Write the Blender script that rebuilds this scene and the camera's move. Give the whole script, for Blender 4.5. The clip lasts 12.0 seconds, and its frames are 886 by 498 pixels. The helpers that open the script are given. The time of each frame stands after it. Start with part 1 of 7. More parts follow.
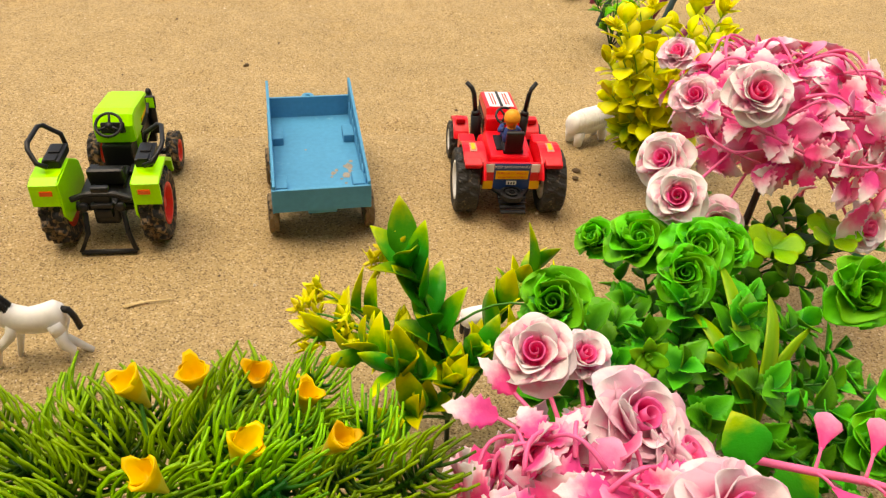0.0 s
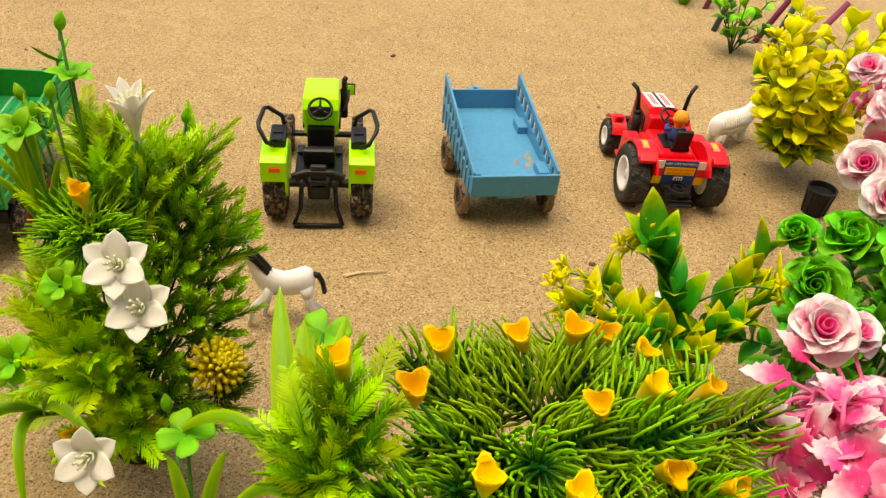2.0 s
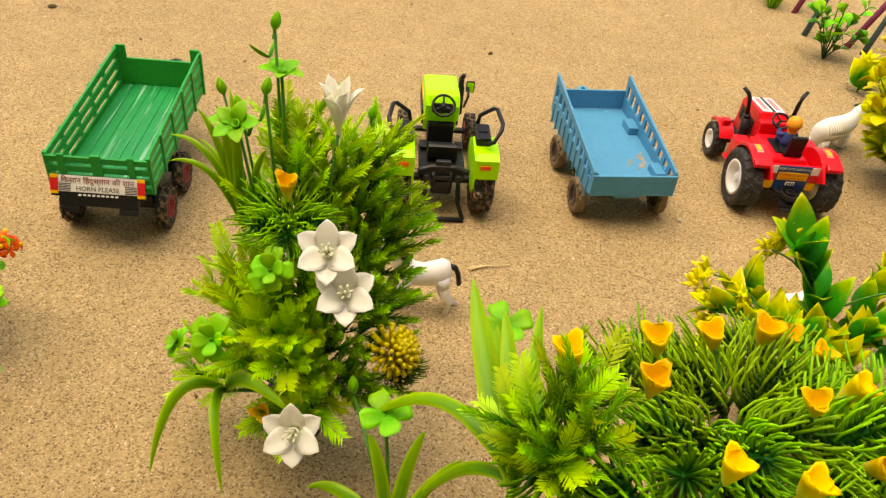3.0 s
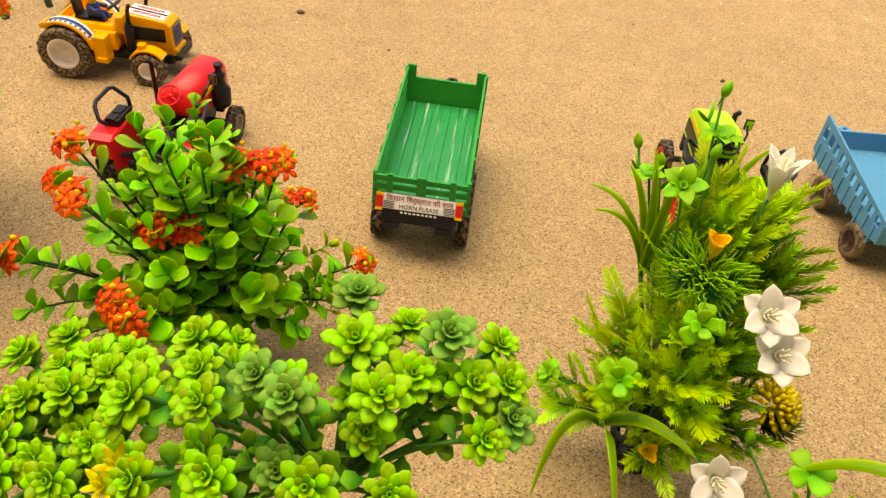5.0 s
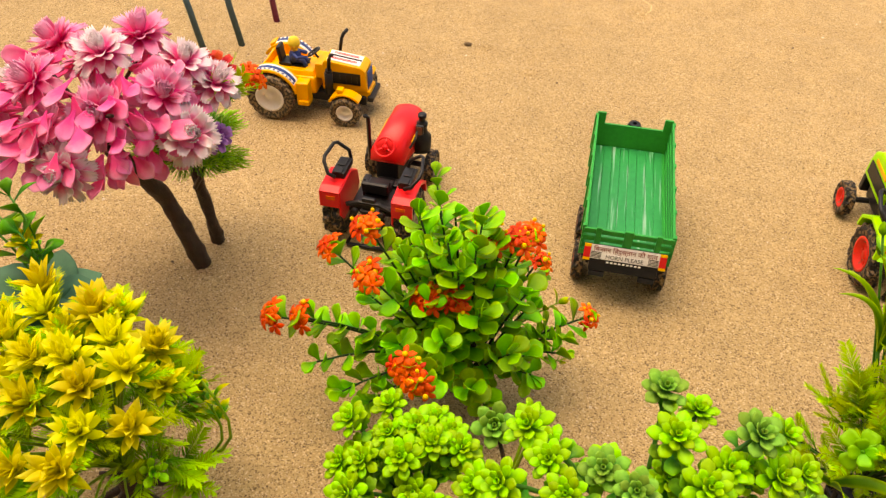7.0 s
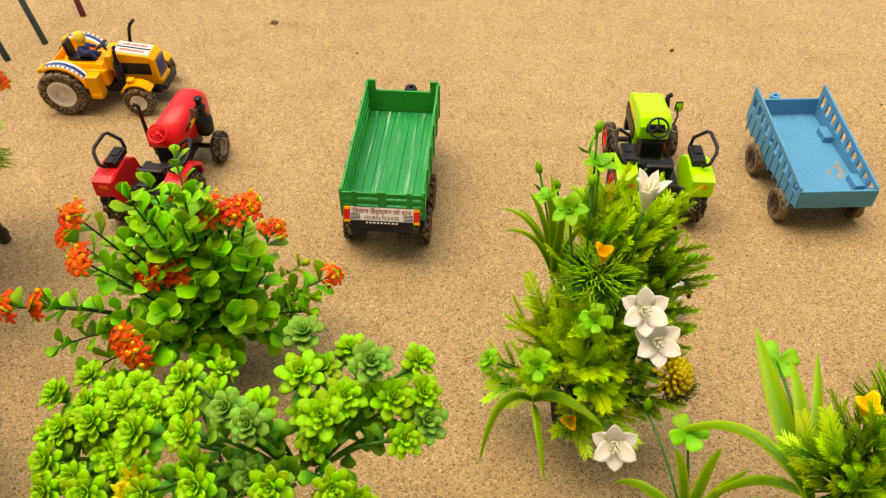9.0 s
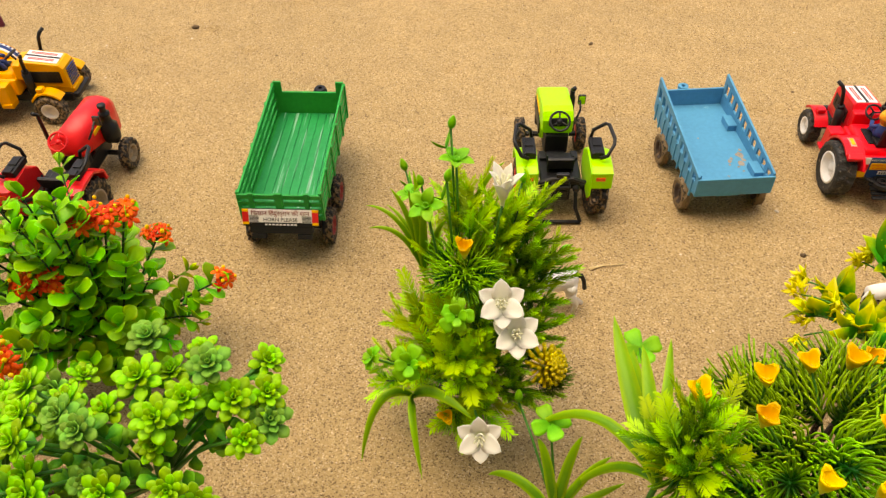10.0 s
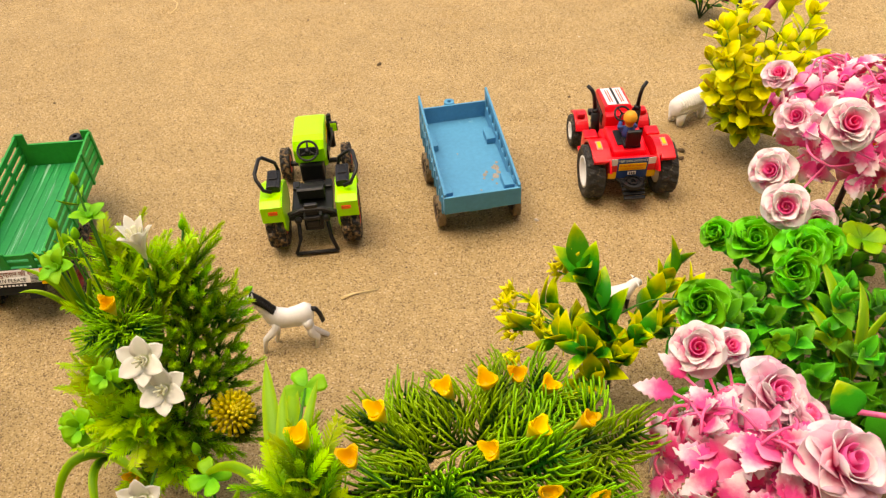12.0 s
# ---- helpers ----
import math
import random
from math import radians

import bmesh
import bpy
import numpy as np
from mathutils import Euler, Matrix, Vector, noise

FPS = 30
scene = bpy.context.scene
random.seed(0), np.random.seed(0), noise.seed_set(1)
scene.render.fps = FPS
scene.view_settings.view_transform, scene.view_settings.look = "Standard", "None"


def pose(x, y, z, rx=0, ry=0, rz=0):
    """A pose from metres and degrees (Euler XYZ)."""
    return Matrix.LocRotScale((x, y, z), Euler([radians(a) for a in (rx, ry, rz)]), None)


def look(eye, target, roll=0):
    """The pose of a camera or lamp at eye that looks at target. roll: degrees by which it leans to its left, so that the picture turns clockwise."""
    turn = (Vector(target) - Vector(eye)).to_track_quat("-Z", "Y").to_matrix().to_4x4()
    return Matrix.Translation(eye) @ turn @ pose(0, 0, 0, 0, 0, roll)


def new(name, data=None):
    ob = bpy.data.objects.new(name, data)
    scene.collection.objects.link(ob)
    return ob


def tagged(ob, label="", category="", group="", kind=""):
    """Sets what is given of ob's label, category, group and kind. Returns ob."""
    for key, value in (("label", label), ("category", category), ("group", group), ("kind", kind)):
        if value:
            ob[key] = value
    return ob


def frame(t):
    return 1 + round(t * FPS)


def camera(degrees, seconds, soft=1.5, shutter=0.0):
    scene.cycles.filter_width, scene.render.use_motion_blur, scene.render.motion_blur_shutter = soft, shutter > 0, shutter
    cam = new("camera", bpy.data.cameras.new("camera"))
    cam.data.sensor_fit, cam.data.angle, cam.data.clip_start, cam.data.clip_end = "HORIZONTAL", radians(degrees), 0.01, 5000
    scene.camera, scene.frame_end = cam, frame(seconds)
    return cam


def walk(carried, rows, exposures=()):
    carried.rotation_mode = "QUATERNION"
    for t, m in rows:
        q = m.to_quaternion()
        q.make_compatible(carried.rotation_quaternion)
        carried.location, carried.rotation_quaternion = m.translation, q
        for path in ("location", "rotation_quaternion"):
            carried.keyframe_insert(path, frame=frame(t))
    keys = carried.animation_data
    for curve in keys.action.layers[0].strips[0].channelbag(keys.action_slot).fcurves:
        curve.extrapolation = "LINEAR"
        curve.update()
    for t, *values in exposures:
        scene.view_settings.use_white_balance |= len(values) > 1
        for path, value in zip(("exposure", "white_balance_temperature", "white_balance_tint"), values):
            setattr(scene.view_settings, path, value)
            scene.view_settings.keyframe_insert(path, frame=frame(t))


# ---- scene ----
import collections
import functools

cam = camera(59.4, 12.0, 1.3)
# seconds, eye, yaw, pitch, roll
PATH = [
    (0, 0.02801, 0.03144, 0.40063, 1.271, -37.357, 4.082),
    (0.5, -0.00128, 0.02233, 0.40146, 1.115, -37.792, 4.870),
    (1, -0.04061, 0.00752, 0.40824, 2.304, -37.750, 4.712),
    (1.5, -0.07666, -0.01026, 0.41037, 1.611, -38.348, 5.692),
    (2, -0.11985, -0.02893, 0.41918, 2.063, -38.131, 6.228),
    (2.5, -0.16425, -0.03993, 0.41947, 2.877, -38.451, 6.611),
    (2.7, -0.17874, -0.04478, 0.42096, 3.634, -38.557, 6.420),
    (4.3, -0.30969, -0.07533, 0.43389, 7.881, -40.110, 8.291),
    (4.5, -0.33562, -0.07503, 0.43542, 8.821, -40.035, 7.702),
    (5, -0.38599, -0.08977, 0.44815, 11.363, -40.263, 6.710),
    (5.5, -0.43921, -0.10453, 0.46601, 14.566, -40.733, 5.598),
    (6, -0.48226, -0.11456, 0.46934, 16.960, -40.309, 4.535),
    (6.5, -0.50965, -0.12456, 0.47958, 19.390, -42.596, 2.980),
    (6.7, -0.50859, -0.12628, 0.50391, 19.408, -42.409, 2.701),
    (8.3, -0.38787, -0.12407, 0.54736, 15.997, -43.806, 0.484),
    (8.5, -0.37429, -0.12413, 0.54869, 15.225, -44.098, 0.644),
    (9, -0.32587, -0.10995, 0.55181, 13.534, -44.591, 0.005),
    (9.5, -0.28175, -0.09833, 0.55183, 12.136, -44.709, 0.082),
    (10, -0.24516, -0.09484, 0.55175, 12.093, -44.622, -0.838),
    (10.5, -0.20346, -0.08327, 0.55327, 11.951, -45.055, -2.076),
    (11, -0.15445, -0.06773, 0.54667, 9.160, -45.437, -1.623),
    (11.5, -0.10812, -0.05644, 0.54527, 8.601, -45.017, -2.786),
    (12, -0.05535, -0.04615, 0.55450, 6.769, -43.965, -2.789),
]

def aim(x, y, z, yaw, pitch, roll):
    return pose(x, y, z, 90, 0, yaw) @ pose(0, 0, 0, pitch, 0, 0) @ pose(0, 0, 0, 0, 0, roll)


walk(cam, [(t, aim(*place)) for t, *place in PATH], [(0.0, 0.60, 7900, 9), (2.7, 0.65, 8200, 10), (4.5, 0.71, 8600, 14), (6.5, 0.77, 8900, 18), (8.5, 0.69, 8400, 15), (10.5, 0.65, 8100, 12), (12.0, 0.65, 8200, 14)])

# ---- world, sun ----
world = bpy.data.worlds.new("sky")
scene.world = world
world.use_nodes = True
wn = world.node_tree.nodes
sky = wn.new("ShaderNodeTexSky")
sky.sky_type, sky.sun_disc = "NISHITA", False
sky.sun_elevation, sky.sun_rotation = radians(76), radians(-103)
sky.air_density, sky.dust_density = 1.0, 4.0
world.node_tree.links.new(sky.outputs[0], wn["Background"].inputs[0])
wn["Background"].inputs[1].default_value = 0.15
sun = new("sun", bpy.data.lights.new("sun", "SUN"))
sun.data.energy, sun.data.angle, sun.data.color = 1.9, radians(70), (1.0, 0.94, 0.84)
sun.matrix_world = look((-0.45, -0.10, 1.9), (0, 0, 0))


# ---- small tools; things are drawn in millimetres ----
MM = 0.001


def mat(name, color, rough=0.4, metal=0.0, spot=0.12, grain=60.0, bump=0.1, dirt=None, dirt_amount=0.0, coat=0.0):
    """A painted or moulded surface: colour with two scales of variation, fine relief, and dirt in patches."""
    m = bpy.data.materials.new(name)
    m.use_nodes = True
    nodes, links = m.node_tree.nodes, m.node_tree.links
    b = nodes["Principled BSDF"]
    b.inputs["Roughness"].default_value, b.inputs["Metallic"].default_value = rough, metal
    b.inputs["Coat Weight"].default_value = coat
    b.inputs["Specular IOR Level"].default_value = 0.32
    co = nodes.new("ShaderNodeTexCoord")
    n1, n2 = nodes.new("ShaderNodeTexNoise"), nodes.new("ShaderNodeTexNoise")
    n1.inputs["Scale"].default_value, n2.inputs["Scale"].default_value = grain, grain * 9
    n1.inputs["Detail"].default_value = 4
    for n in (n1, n2):
        links.new(co.outputs["Object"], n.inputs["Vector"])
    add = nodes.new("ShaderNodeMath")
    add.operation = "ADD"
    links.new(n1.outputs["Fac"], add.inputs[0])
    links.new(n2.outputs["Fac"], add.inputs[1])
    rng = nodes.new("ShaderNodeMapRange")
    rng.inputs["From Min"].default_value, rng.inputs["From Max"].default_value = 0.6, 1.4
    rng.inputs["To Min"].default_value, rng.inputs["To Max"].default_value = 1 - spot, 1 + spot
    links.new(add.outputs[0], rng.inputs["Value"])
    hsv = nodes.new("ShaderNodeHueSaturation")
    hsv.inputs["Color"].default_value = (*color, 1)
    links.new(rng.outputs[0], hsv.inputs["Value"])
    last = hsv.outputs[0]
    if dirt:
        n3 = nodes.new("ShaderNodeTexNoise")
        n3.inputs["Scale"].default_value, n3.inputs["Detail"].default_value = grain * 2.5, 6
        links.new(co.outputs["Object"], n3.inputs["Vector"])
        r3 = nodes.new("ShaderNodeMapRange")
        r3.inputs["From Min"].default_value = 0.72 - dirt_amount * 0.4
        r3.inputs["From Max"].default_value = r3.inputs["From Min"].default_value + 0.08
        links.new(n3.outputs["Fac"], r3.inputs["Value"])
        mix = nodes.new("ShaderNodeMix")
        mix.data_type = "RGBA"
        links.new(r3.outputs[0], mix.inputs["Factor"])
        links.new(last, mix.inputs["A"])
        mix.inputs["B"].default_value = (*dirt, 1)
        last = mix.outputs["Result"]
    links.new(last, b.inputs["Base Color"])
    bu = nodes.new("ShaderNodeBump")
    bu.inputs["Strength"].default_value, bu.inputs["Distance"].default_value = bump, 0.001
    links.new(n2.outputs["Fac"], bu.inputs["Height"])
    links.new(bu.outputs[0], b.inputs["Normal"])
    return m


LEAF_ARGS = {}


def leaf_mat(name, base, tip, start=0.3, end=0.9, rough=0.42, vary=0.18, edge=None, hue=0.015, through_light=0.22, radial=False, coords="Object"):
    """Moulded plastic foliage or petals: colour runs from the foot (y = 0) to the tip (y = 1), or with radial from the
    stem outwards, each piece a little different.
    """
    if coords == "Object" and not radial:
        LEAF_ARGS[name] = dict(base=base, tip=tip, start=start, end=end, rough=rough, vary=vary, edge=edge, hue=hue, through_light=through_light)
    m = bpy.data.materials.new(name)
    m.use_nodes = True
    nodes, links = m.node_tree.nodes, m.node_tree.links
    b = nodes["Principled BSDF"]
    b.inputs["Roughness"].default_value = rough
    b.inputs["Specular IOR Level"].default_value = 0.22
    co = nodes.new("ShaderNodeTexCoord")
    sep = nodes.new("ShaderNodeSeparateXYZ")
    links.new(co.outputs[coords], sep.inputs[0])
    noise_node = nodes.new("ShaderNodeTexNoise")
    noise_node.inputs["Scale"].default_value, noise_node.inputs["Detail"].default_value = 5.0, 3
    links.new(co.outputs[coords], noise_node.inputs["Vector"])
    wob = nodes.new("ShaderNodeMath")
    wob.operation, wob.inputs[1].default_value = "MULTIPLY_ADD", 0.45
    links.new(noise_node.outputs["Fac"], wob.inputs[0])
    shift = nodes.new("ShaderNodeMath")
    shift.operation, shift.inputs[1].default_value = "SUBTRACT", 0.22
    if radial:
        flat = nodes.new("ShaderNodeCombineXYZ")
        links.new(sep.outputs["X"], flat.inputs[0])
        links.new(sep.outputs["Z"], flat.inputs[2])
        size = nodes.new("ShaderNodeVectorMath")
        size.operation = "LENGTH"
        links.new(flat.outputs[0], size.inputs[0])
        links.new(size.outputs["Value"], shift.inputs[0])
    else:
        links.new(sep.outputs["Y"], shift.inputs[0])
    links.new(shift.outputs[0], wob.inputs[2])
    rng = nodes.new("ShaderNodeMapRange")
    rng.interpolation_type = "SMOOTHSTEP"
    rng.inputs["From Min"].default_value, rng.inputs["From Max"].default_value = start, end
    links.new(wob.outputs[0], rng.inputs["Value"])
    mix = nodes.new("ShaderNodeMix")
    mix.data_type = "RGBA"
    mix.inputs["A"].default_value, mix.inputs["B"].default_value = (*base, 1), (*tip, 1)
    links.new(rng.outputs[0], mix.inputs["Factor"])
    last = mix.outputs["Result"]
    if edge:
        ab = nodes.new("ShaderNodeMath")
        ab.operation = "ABSOLUTE"
        links.new(sep.outputs["X"], ab.inputs[0])
        er = nodes.new("ShaderNodeMapRange")
        er.inputs["From Min"].default_value, er.inputs["From Max"].default_value = edge[1], edge[2]
        links.new(ab.outputs[0], er.inputs["Value"])
        em = nodes.new("ShaderNodeMix")
        em.data_type = "RGBA"
        em.inputs["B"].default_value = (*edge[0], 1)
        links.new(er.outputs[0], em.inputs["Factor"])
        links.new(last, em.inputs["A"])
        last = em.outputs["Result"]
    info = nodes.new("ShaderNodeObjectInfo" if coords == "Object" else "ShaderNodeNewGeometry")
    chance = info.outputs["Random" if coords == "Object" else "Random Per Island"]
    hsv = nodes.new("ShaderNodeHueSaturation")
    vr, hr = nodes.new("ShaderNodeMapRange"), nodes.new("ShaderNodeMapRange")
    vr.inputs["To Min"].default_value, vr.inputs["To Max"].default_value = 1 - vary, 1 + vary
    hr.inputs["To Min"].default_value, hr.inputs["To Max"].default_value = 0.5 - hue, 0.5 + hue
    links.new(chance, vr.inputs["Value"])
    links.new(chance, hr.inputs["Value"])
    links.new(vr.outputs[0], hsv.inputs["Value"])
    links.new(hr.outputs[0], hsv.inputs["Hue"])
    links.new(last, hsv.inputs["Color"])
    links.new(hsv.outputs[0], b.inputs["Base Color"])
    fine = nodes.new("ShaderNodeTexNoise")
    fine.inputs["Scale"].default_value = 24.0
    links.new(co.outputs[coords], fine.inputs["Vector"])
    bu = nodes.new("ShaderNodeBump")
    bu.inputs["Strength"].default_value, bu.inputs["Distance"].default_value = 0.25, 0.001
    links.new(fine.outputs["Fac"], bu.inputs["Height"])
    links.new(bu.outputs[0], b.inputs["Normal"])
    tr = nodes.new("ShaderNodeBsdfTranslucent")
    links.new(hsv.outputs[0], tr.inputs["Color"])
    ms = nodes.new("ShaderNodeMixShader")
    ms.inputs[0].default_value = through_light
    links.new(b.outputs[0], ms.inputs[1])
    links.new(tr.outputs[0], ms.inputs[2])
    links.new(ms.outputs[0], nodes["Material Output"].inputs["Surface"])
    return m


@functools.lru_cache(None)
def twin(name):
    """The same foliage for leaves joined into one mesh."""
    return leaf_mat(name + "_joined", coords="UV", **LEAF_ARGS[name])


def mesh_of(name, bm, material, smooth=False, scale=MM):
    me = bpy.data.meshes.new(name)
    bmesh.ops.scale(bm, vec=(scale,) * 3, verts=bm.verts)
    bm.normal_update()
    bm.to_mesh(me)
    bm.free()
    me.materials.append(material)
    if smooth:
        me.shade_smooth()
    return me


def part(name, bm, material, parent, label="", smooth=False, m=None):
    ob = new(name, mesh_of(name, bm, material, smooth))
    ob.parent = parent
    if m is not None:
        ob.matrix_basis = m
    return tagged(ob, label)


def piece(name, mesh, parent, m):
    ob = new(name, mesh)
    ob.parent = parent
    ob.matrix_basis = m
    return ob


def thing(name, label, category, m, group=""):
    ob = new(name)
    ob.empty_display_size = 0.02
    ob.matrix_basis = m
    return tagged(ob, label, category, group)


def B():
    return bmesh.new()


def box(bm, c, s, bevel=0.0, turn=None, taper=(1, 1)):
    """A box with centre c and size s; taper shrinks its top in x and y."""
    g = bmesh.ops.create_cube(bm, size=1.0)["verts"]
    for v in g:
        k = v.co.copy()
        if k.z > 0:
            k.x, k.y = k.x * taper[0], k.y * taper[1]
        v.co = Vector((k.x * s[0], k.y * s[1], k.z * s[2]))
    if bevel:
        edges = list({e for v in g for e in v.link_edges})
        r = bmesh.ops.bevel(bm, geom=edges, offset=bevel, segments=2, affect="EDGES", profile=0.6)
        g = list({v for f in r["faces"] for v in f.verts} | {v for v in g if v.is_valid})
    for v in g:
        if turn is not None:
            v.co = turn @ v.co
        v.co += Vector(c)
    return bm


def tube(bm, pts, r, seg=8, r1=None, caps=True):
    """A round rod along pts, from radius r to r1."""
    pts = [Vector(p) for p in pts]
    rings, n = [], len(pts)
    ref = Vector((0.31, 0.52, 0.79))
    for i, p in enumerate(pts):
        d = (pts[min(i + 1, n - 1)] - pts[max(i - 1, 0)]).normalized()
        if abs(d.dot(ref)) > 0.97:
            ref = Vector((0.9, -0.3, 0.1))
        u = d.cross(ref).normalized()
        w = d.cross(u)
        rad = r if r1 is None else r + (r1 - r) * i / (n - 1)
        rings.append([bm.verts.new(p + rad * (math.cos(a) * u + math.sin(a) * w)) for a in (2 * math.pi * k / seg for k in range(seg))])
    for a, b in zip(rings, rings[1:]):
        for k in range(seg):
            bm.faces.new((a[k], a[(k + 1) % seg], b[(k + 1) % seg], b[k]))
    if caps:
        bm.faces.new(rings[0][::-1])
        bm.faces.new(rings[-1])
    return bm


def bend(a, b, sag=0.15, n=6, lift=(0, 0, 1)):
    """Points of a bowed line from a to b."""
    a, b, lift = Vector(a), Vector(b), Vector(lift)
    k = (b - a).length * sag
    return [a.lerp(b, i / n) + lift * (k * math.sin(math.pi * i / n)) for i in range(n + 1)]


def lathe(bm, profile, seg=24, axis="x", at=(0, 0, 0)):
    """Turns (radius, along) points round an axis."""
    rings = []
    for r, h in profile:
        ring = []
        for k in range(seg):
            a = 2 * math.pi * k / seg
            u, v = r * math.cos(a), r * math.sin(a)
            p = {"x": (h, u, v), "y": (u, h, v), "z": (u, v, h)}[axis]
            ring.append(bm.verts.new(Vector(p) + Vector(at)))
        rings.append(ring)
    for a, b in zip(rings, rings[1:]):
        for k in range(seg):
            bm.faces.new((a[k], a[(k + 1) % seg], b[(k + 1) % seg], b[k]))
    bmesh.ops.recalc_face_normals(bm, faces=bm.faces)
    return bm


def slab(bm, outline, x0, x1, bevel=0.0):
    """A (y, z) outline drawn out from x0 to x1."""
    a = [bm.verts.new((x0, y, z)) for y, z in outline]
    b = [bm.verts.new((x1, y, z)) for y, z in outline]
    faces = [bm.faces.new(a), bm.faces.new(b[::-1])]
    n = len(outline)
    for k in range(n):
        faces.append(bm.faces.new((a[k], b[k], b[(k + 1) % n], a[(k + 1) % n])))
    bmesh.ops.recalc_face_normals(bm, faces=faces)
    if bevel:
        edges = list({e for f in faces[:2] for e in f.edges})
        bmesh.ops.bevel(bm, geom=edges, offset=bevel, segments=2, affect="EDGES", profile=0.6)
    return bm


def arch(bm, r0, r1, x0, x1, a0, a1, cy, cz, n=12):
    """A mudguard: a ring sector between radii r0 and r1 from angle a0 to a1 (degrees from +y), x0 to x1."""
    angles = [radians(a0 + (a1 - a0) * i / n) for i in range(n + 1)]
    out = [(cy + r1 * math.cos(a), cz + r1 * math.sin(a)) for a in angles] + [(cy + r0 * math.cos(a), cz + r0 * math.sin(a)) for a in reversed(angles)]
    return slab(bm, out, x0, x1, 0.5)


def words(text, size, material, parent, m, name="lettering"):
    """Raised lettering, size in millimetres high, centred at m."""
    cu = bpy.data.curves.new(name, "FONT")
    cu.body, cu.size, cu.align_x, cu.align_y, cu.extrude, cu.resolution_u = text, size * MM, "CENTER", "CENTER", 0.05 * MM, 2
    ob = new("temporary", cu)
    bpy.context.view_layer.update()
    me = bpy.data.meshes.new_from_object(ob.evaluated_get(bpy.context.evaluated_depsgraph_get()))
    bpy.data.objects.remove(ob)
    me.materials.clear()
    me.materials.append(material)
    return piece(name, me, parent, m)


# ---- materials ----
MUD = (0.20, 0.13, 0.065)
lime = mat("lime_plastic", (0.38, 0.92, 0.004), 0.32, spot=0.06, coat=0.08)
red = mat("red_plastic", (0.80, 0.008, 0.02), 0.28, spot=0.06, coat=0.1)
scarlet = mat("scarlet_plastic", (0.86, 0.016, 0.020), 0.30, spot=0.08, coat=0.05)
amber = mat("amber_plastic", (0.95, 0.44, 0.002), 0.32, spot=0.06, coat=0.1)
black = mat("black_plastic", (0.012, 0.012, 0.013), 0.38, spot=0.2)
rubber = mat("black_rubber", (0.018, 0.017, 0.016), 0.65, spot=0.2, bump=0.3, dirt=MUD, dirt_amount=0.55, grain=90)
rubber_clean = mat("dusty_rubber", (0.030, 0.029, 0.027), 0.6, spot=0.25, bump=0.3, dirt=(0.15, 0.12, 0.08), dirt_amount=0.30, grain=90)
rubber_dust = mat("sandy_rubber", (0.040, 0.034, 0.026), 0.7, spot=0.3, bump=0.4, dirt=(0.24, 0.17, 0.09), dirt_amount=0.62, grain=120)
rubber_mud = mat("mud_caked_rubber", (0.045, 0.035, 0.025), 0.75, spot=0.3, bump=0.5, dirt=(0.20, 0.14, 0.075), dirt_amount=0.85, grain=90)
beige_rim = mat("sandy_rim", (0.34, 0.26, 0.17), 0.6, spot=0.2, dirt=MUD, dirt_amount=0.3)
dull_red_rim = mat("dull_red_rim", (0.30, 0.035, 0.03), 0.6, spot=0.2, dirt=MUD, dirt_amount=0.3)
dark_rim = mat("dark_dish", (0.05, 0.035, 0.03), 0.6, spot=0.3, dirt=MUD, dirt_amount=0.3)
red_rim = mat("red_rim", (0.80, 0.03, 0.015), 0.4, spot=0.1, dirt=MUD, dirt_amount=0.2)
white_rim = mat("white_rim", (0.84, 0.83, 0.80), 0.4, spot=0.05, dirt=(0.55, 0.46, 0.34), dirt_amount=0.06)
muddy_rim = mat("muddy_rim", (0.24, 0.10, 0.06), 0.7, spot=0.3, dirt=MUD, dirt_amount=0.5)
blue = mat("sky_blue_plastic", (0.065, 0.30, 0.50), 0.5, spot=0.10, grain=25, dirt=(0.16, 0.42, 0.58), dirt_amount=0.12)
bottle = mat("green_plastic", (0.000, 0.34, 0.050), 0.42, spot=0.14, grain=25)


def scratched(m, colour, stretch=(260, 9, 260), low=0.60, high=0.68):
    """Long pale scratches along y over a material's base colour."""
    nodes, links = m.node_tree.nodes, m.node_tree.links
    b = nodes["Principled BSDF"]
    co, mp, n = nodes.new("ShaderNodeTexCoord"), nodes.new("ShaderNodeMapping"), nodes.new("ShaderNodeTexNoise")
    mp.inputs["Scale"].default_value = stretch
    n.inputs["Scale"].default_value, n.inputs["Detail"].default_value = 1.0, 4
    links.new(co.outputs["Object"], mp.inputs["Vector"])
    links.new(mp.outputs[0], n.inputs["Vector"])
    r = nodes.new("ShaderNodeMapRange")
    r.inputs["From Min"].default_value, r.inputs["From Max"].default_value, r.inputs["To Max"].default_value = low, high, 0.7
    links.new(n.outputs["Fac"], r.inputs["Value"])
    mix = nodes.new("ShaderNodeMix")
    mix.data_type = "RGBA"
    links.new(r.outputs[0], mix.inputs["Factor"])
    links.new(b.inputs["Base Color"].links[0].from_socket, mix.inputs["A"])
    mix.inputs["B"].default_value = (*colour, 1)
    links.new(mix.outputs["Result"], b.inputs["Base Color"])
    return m


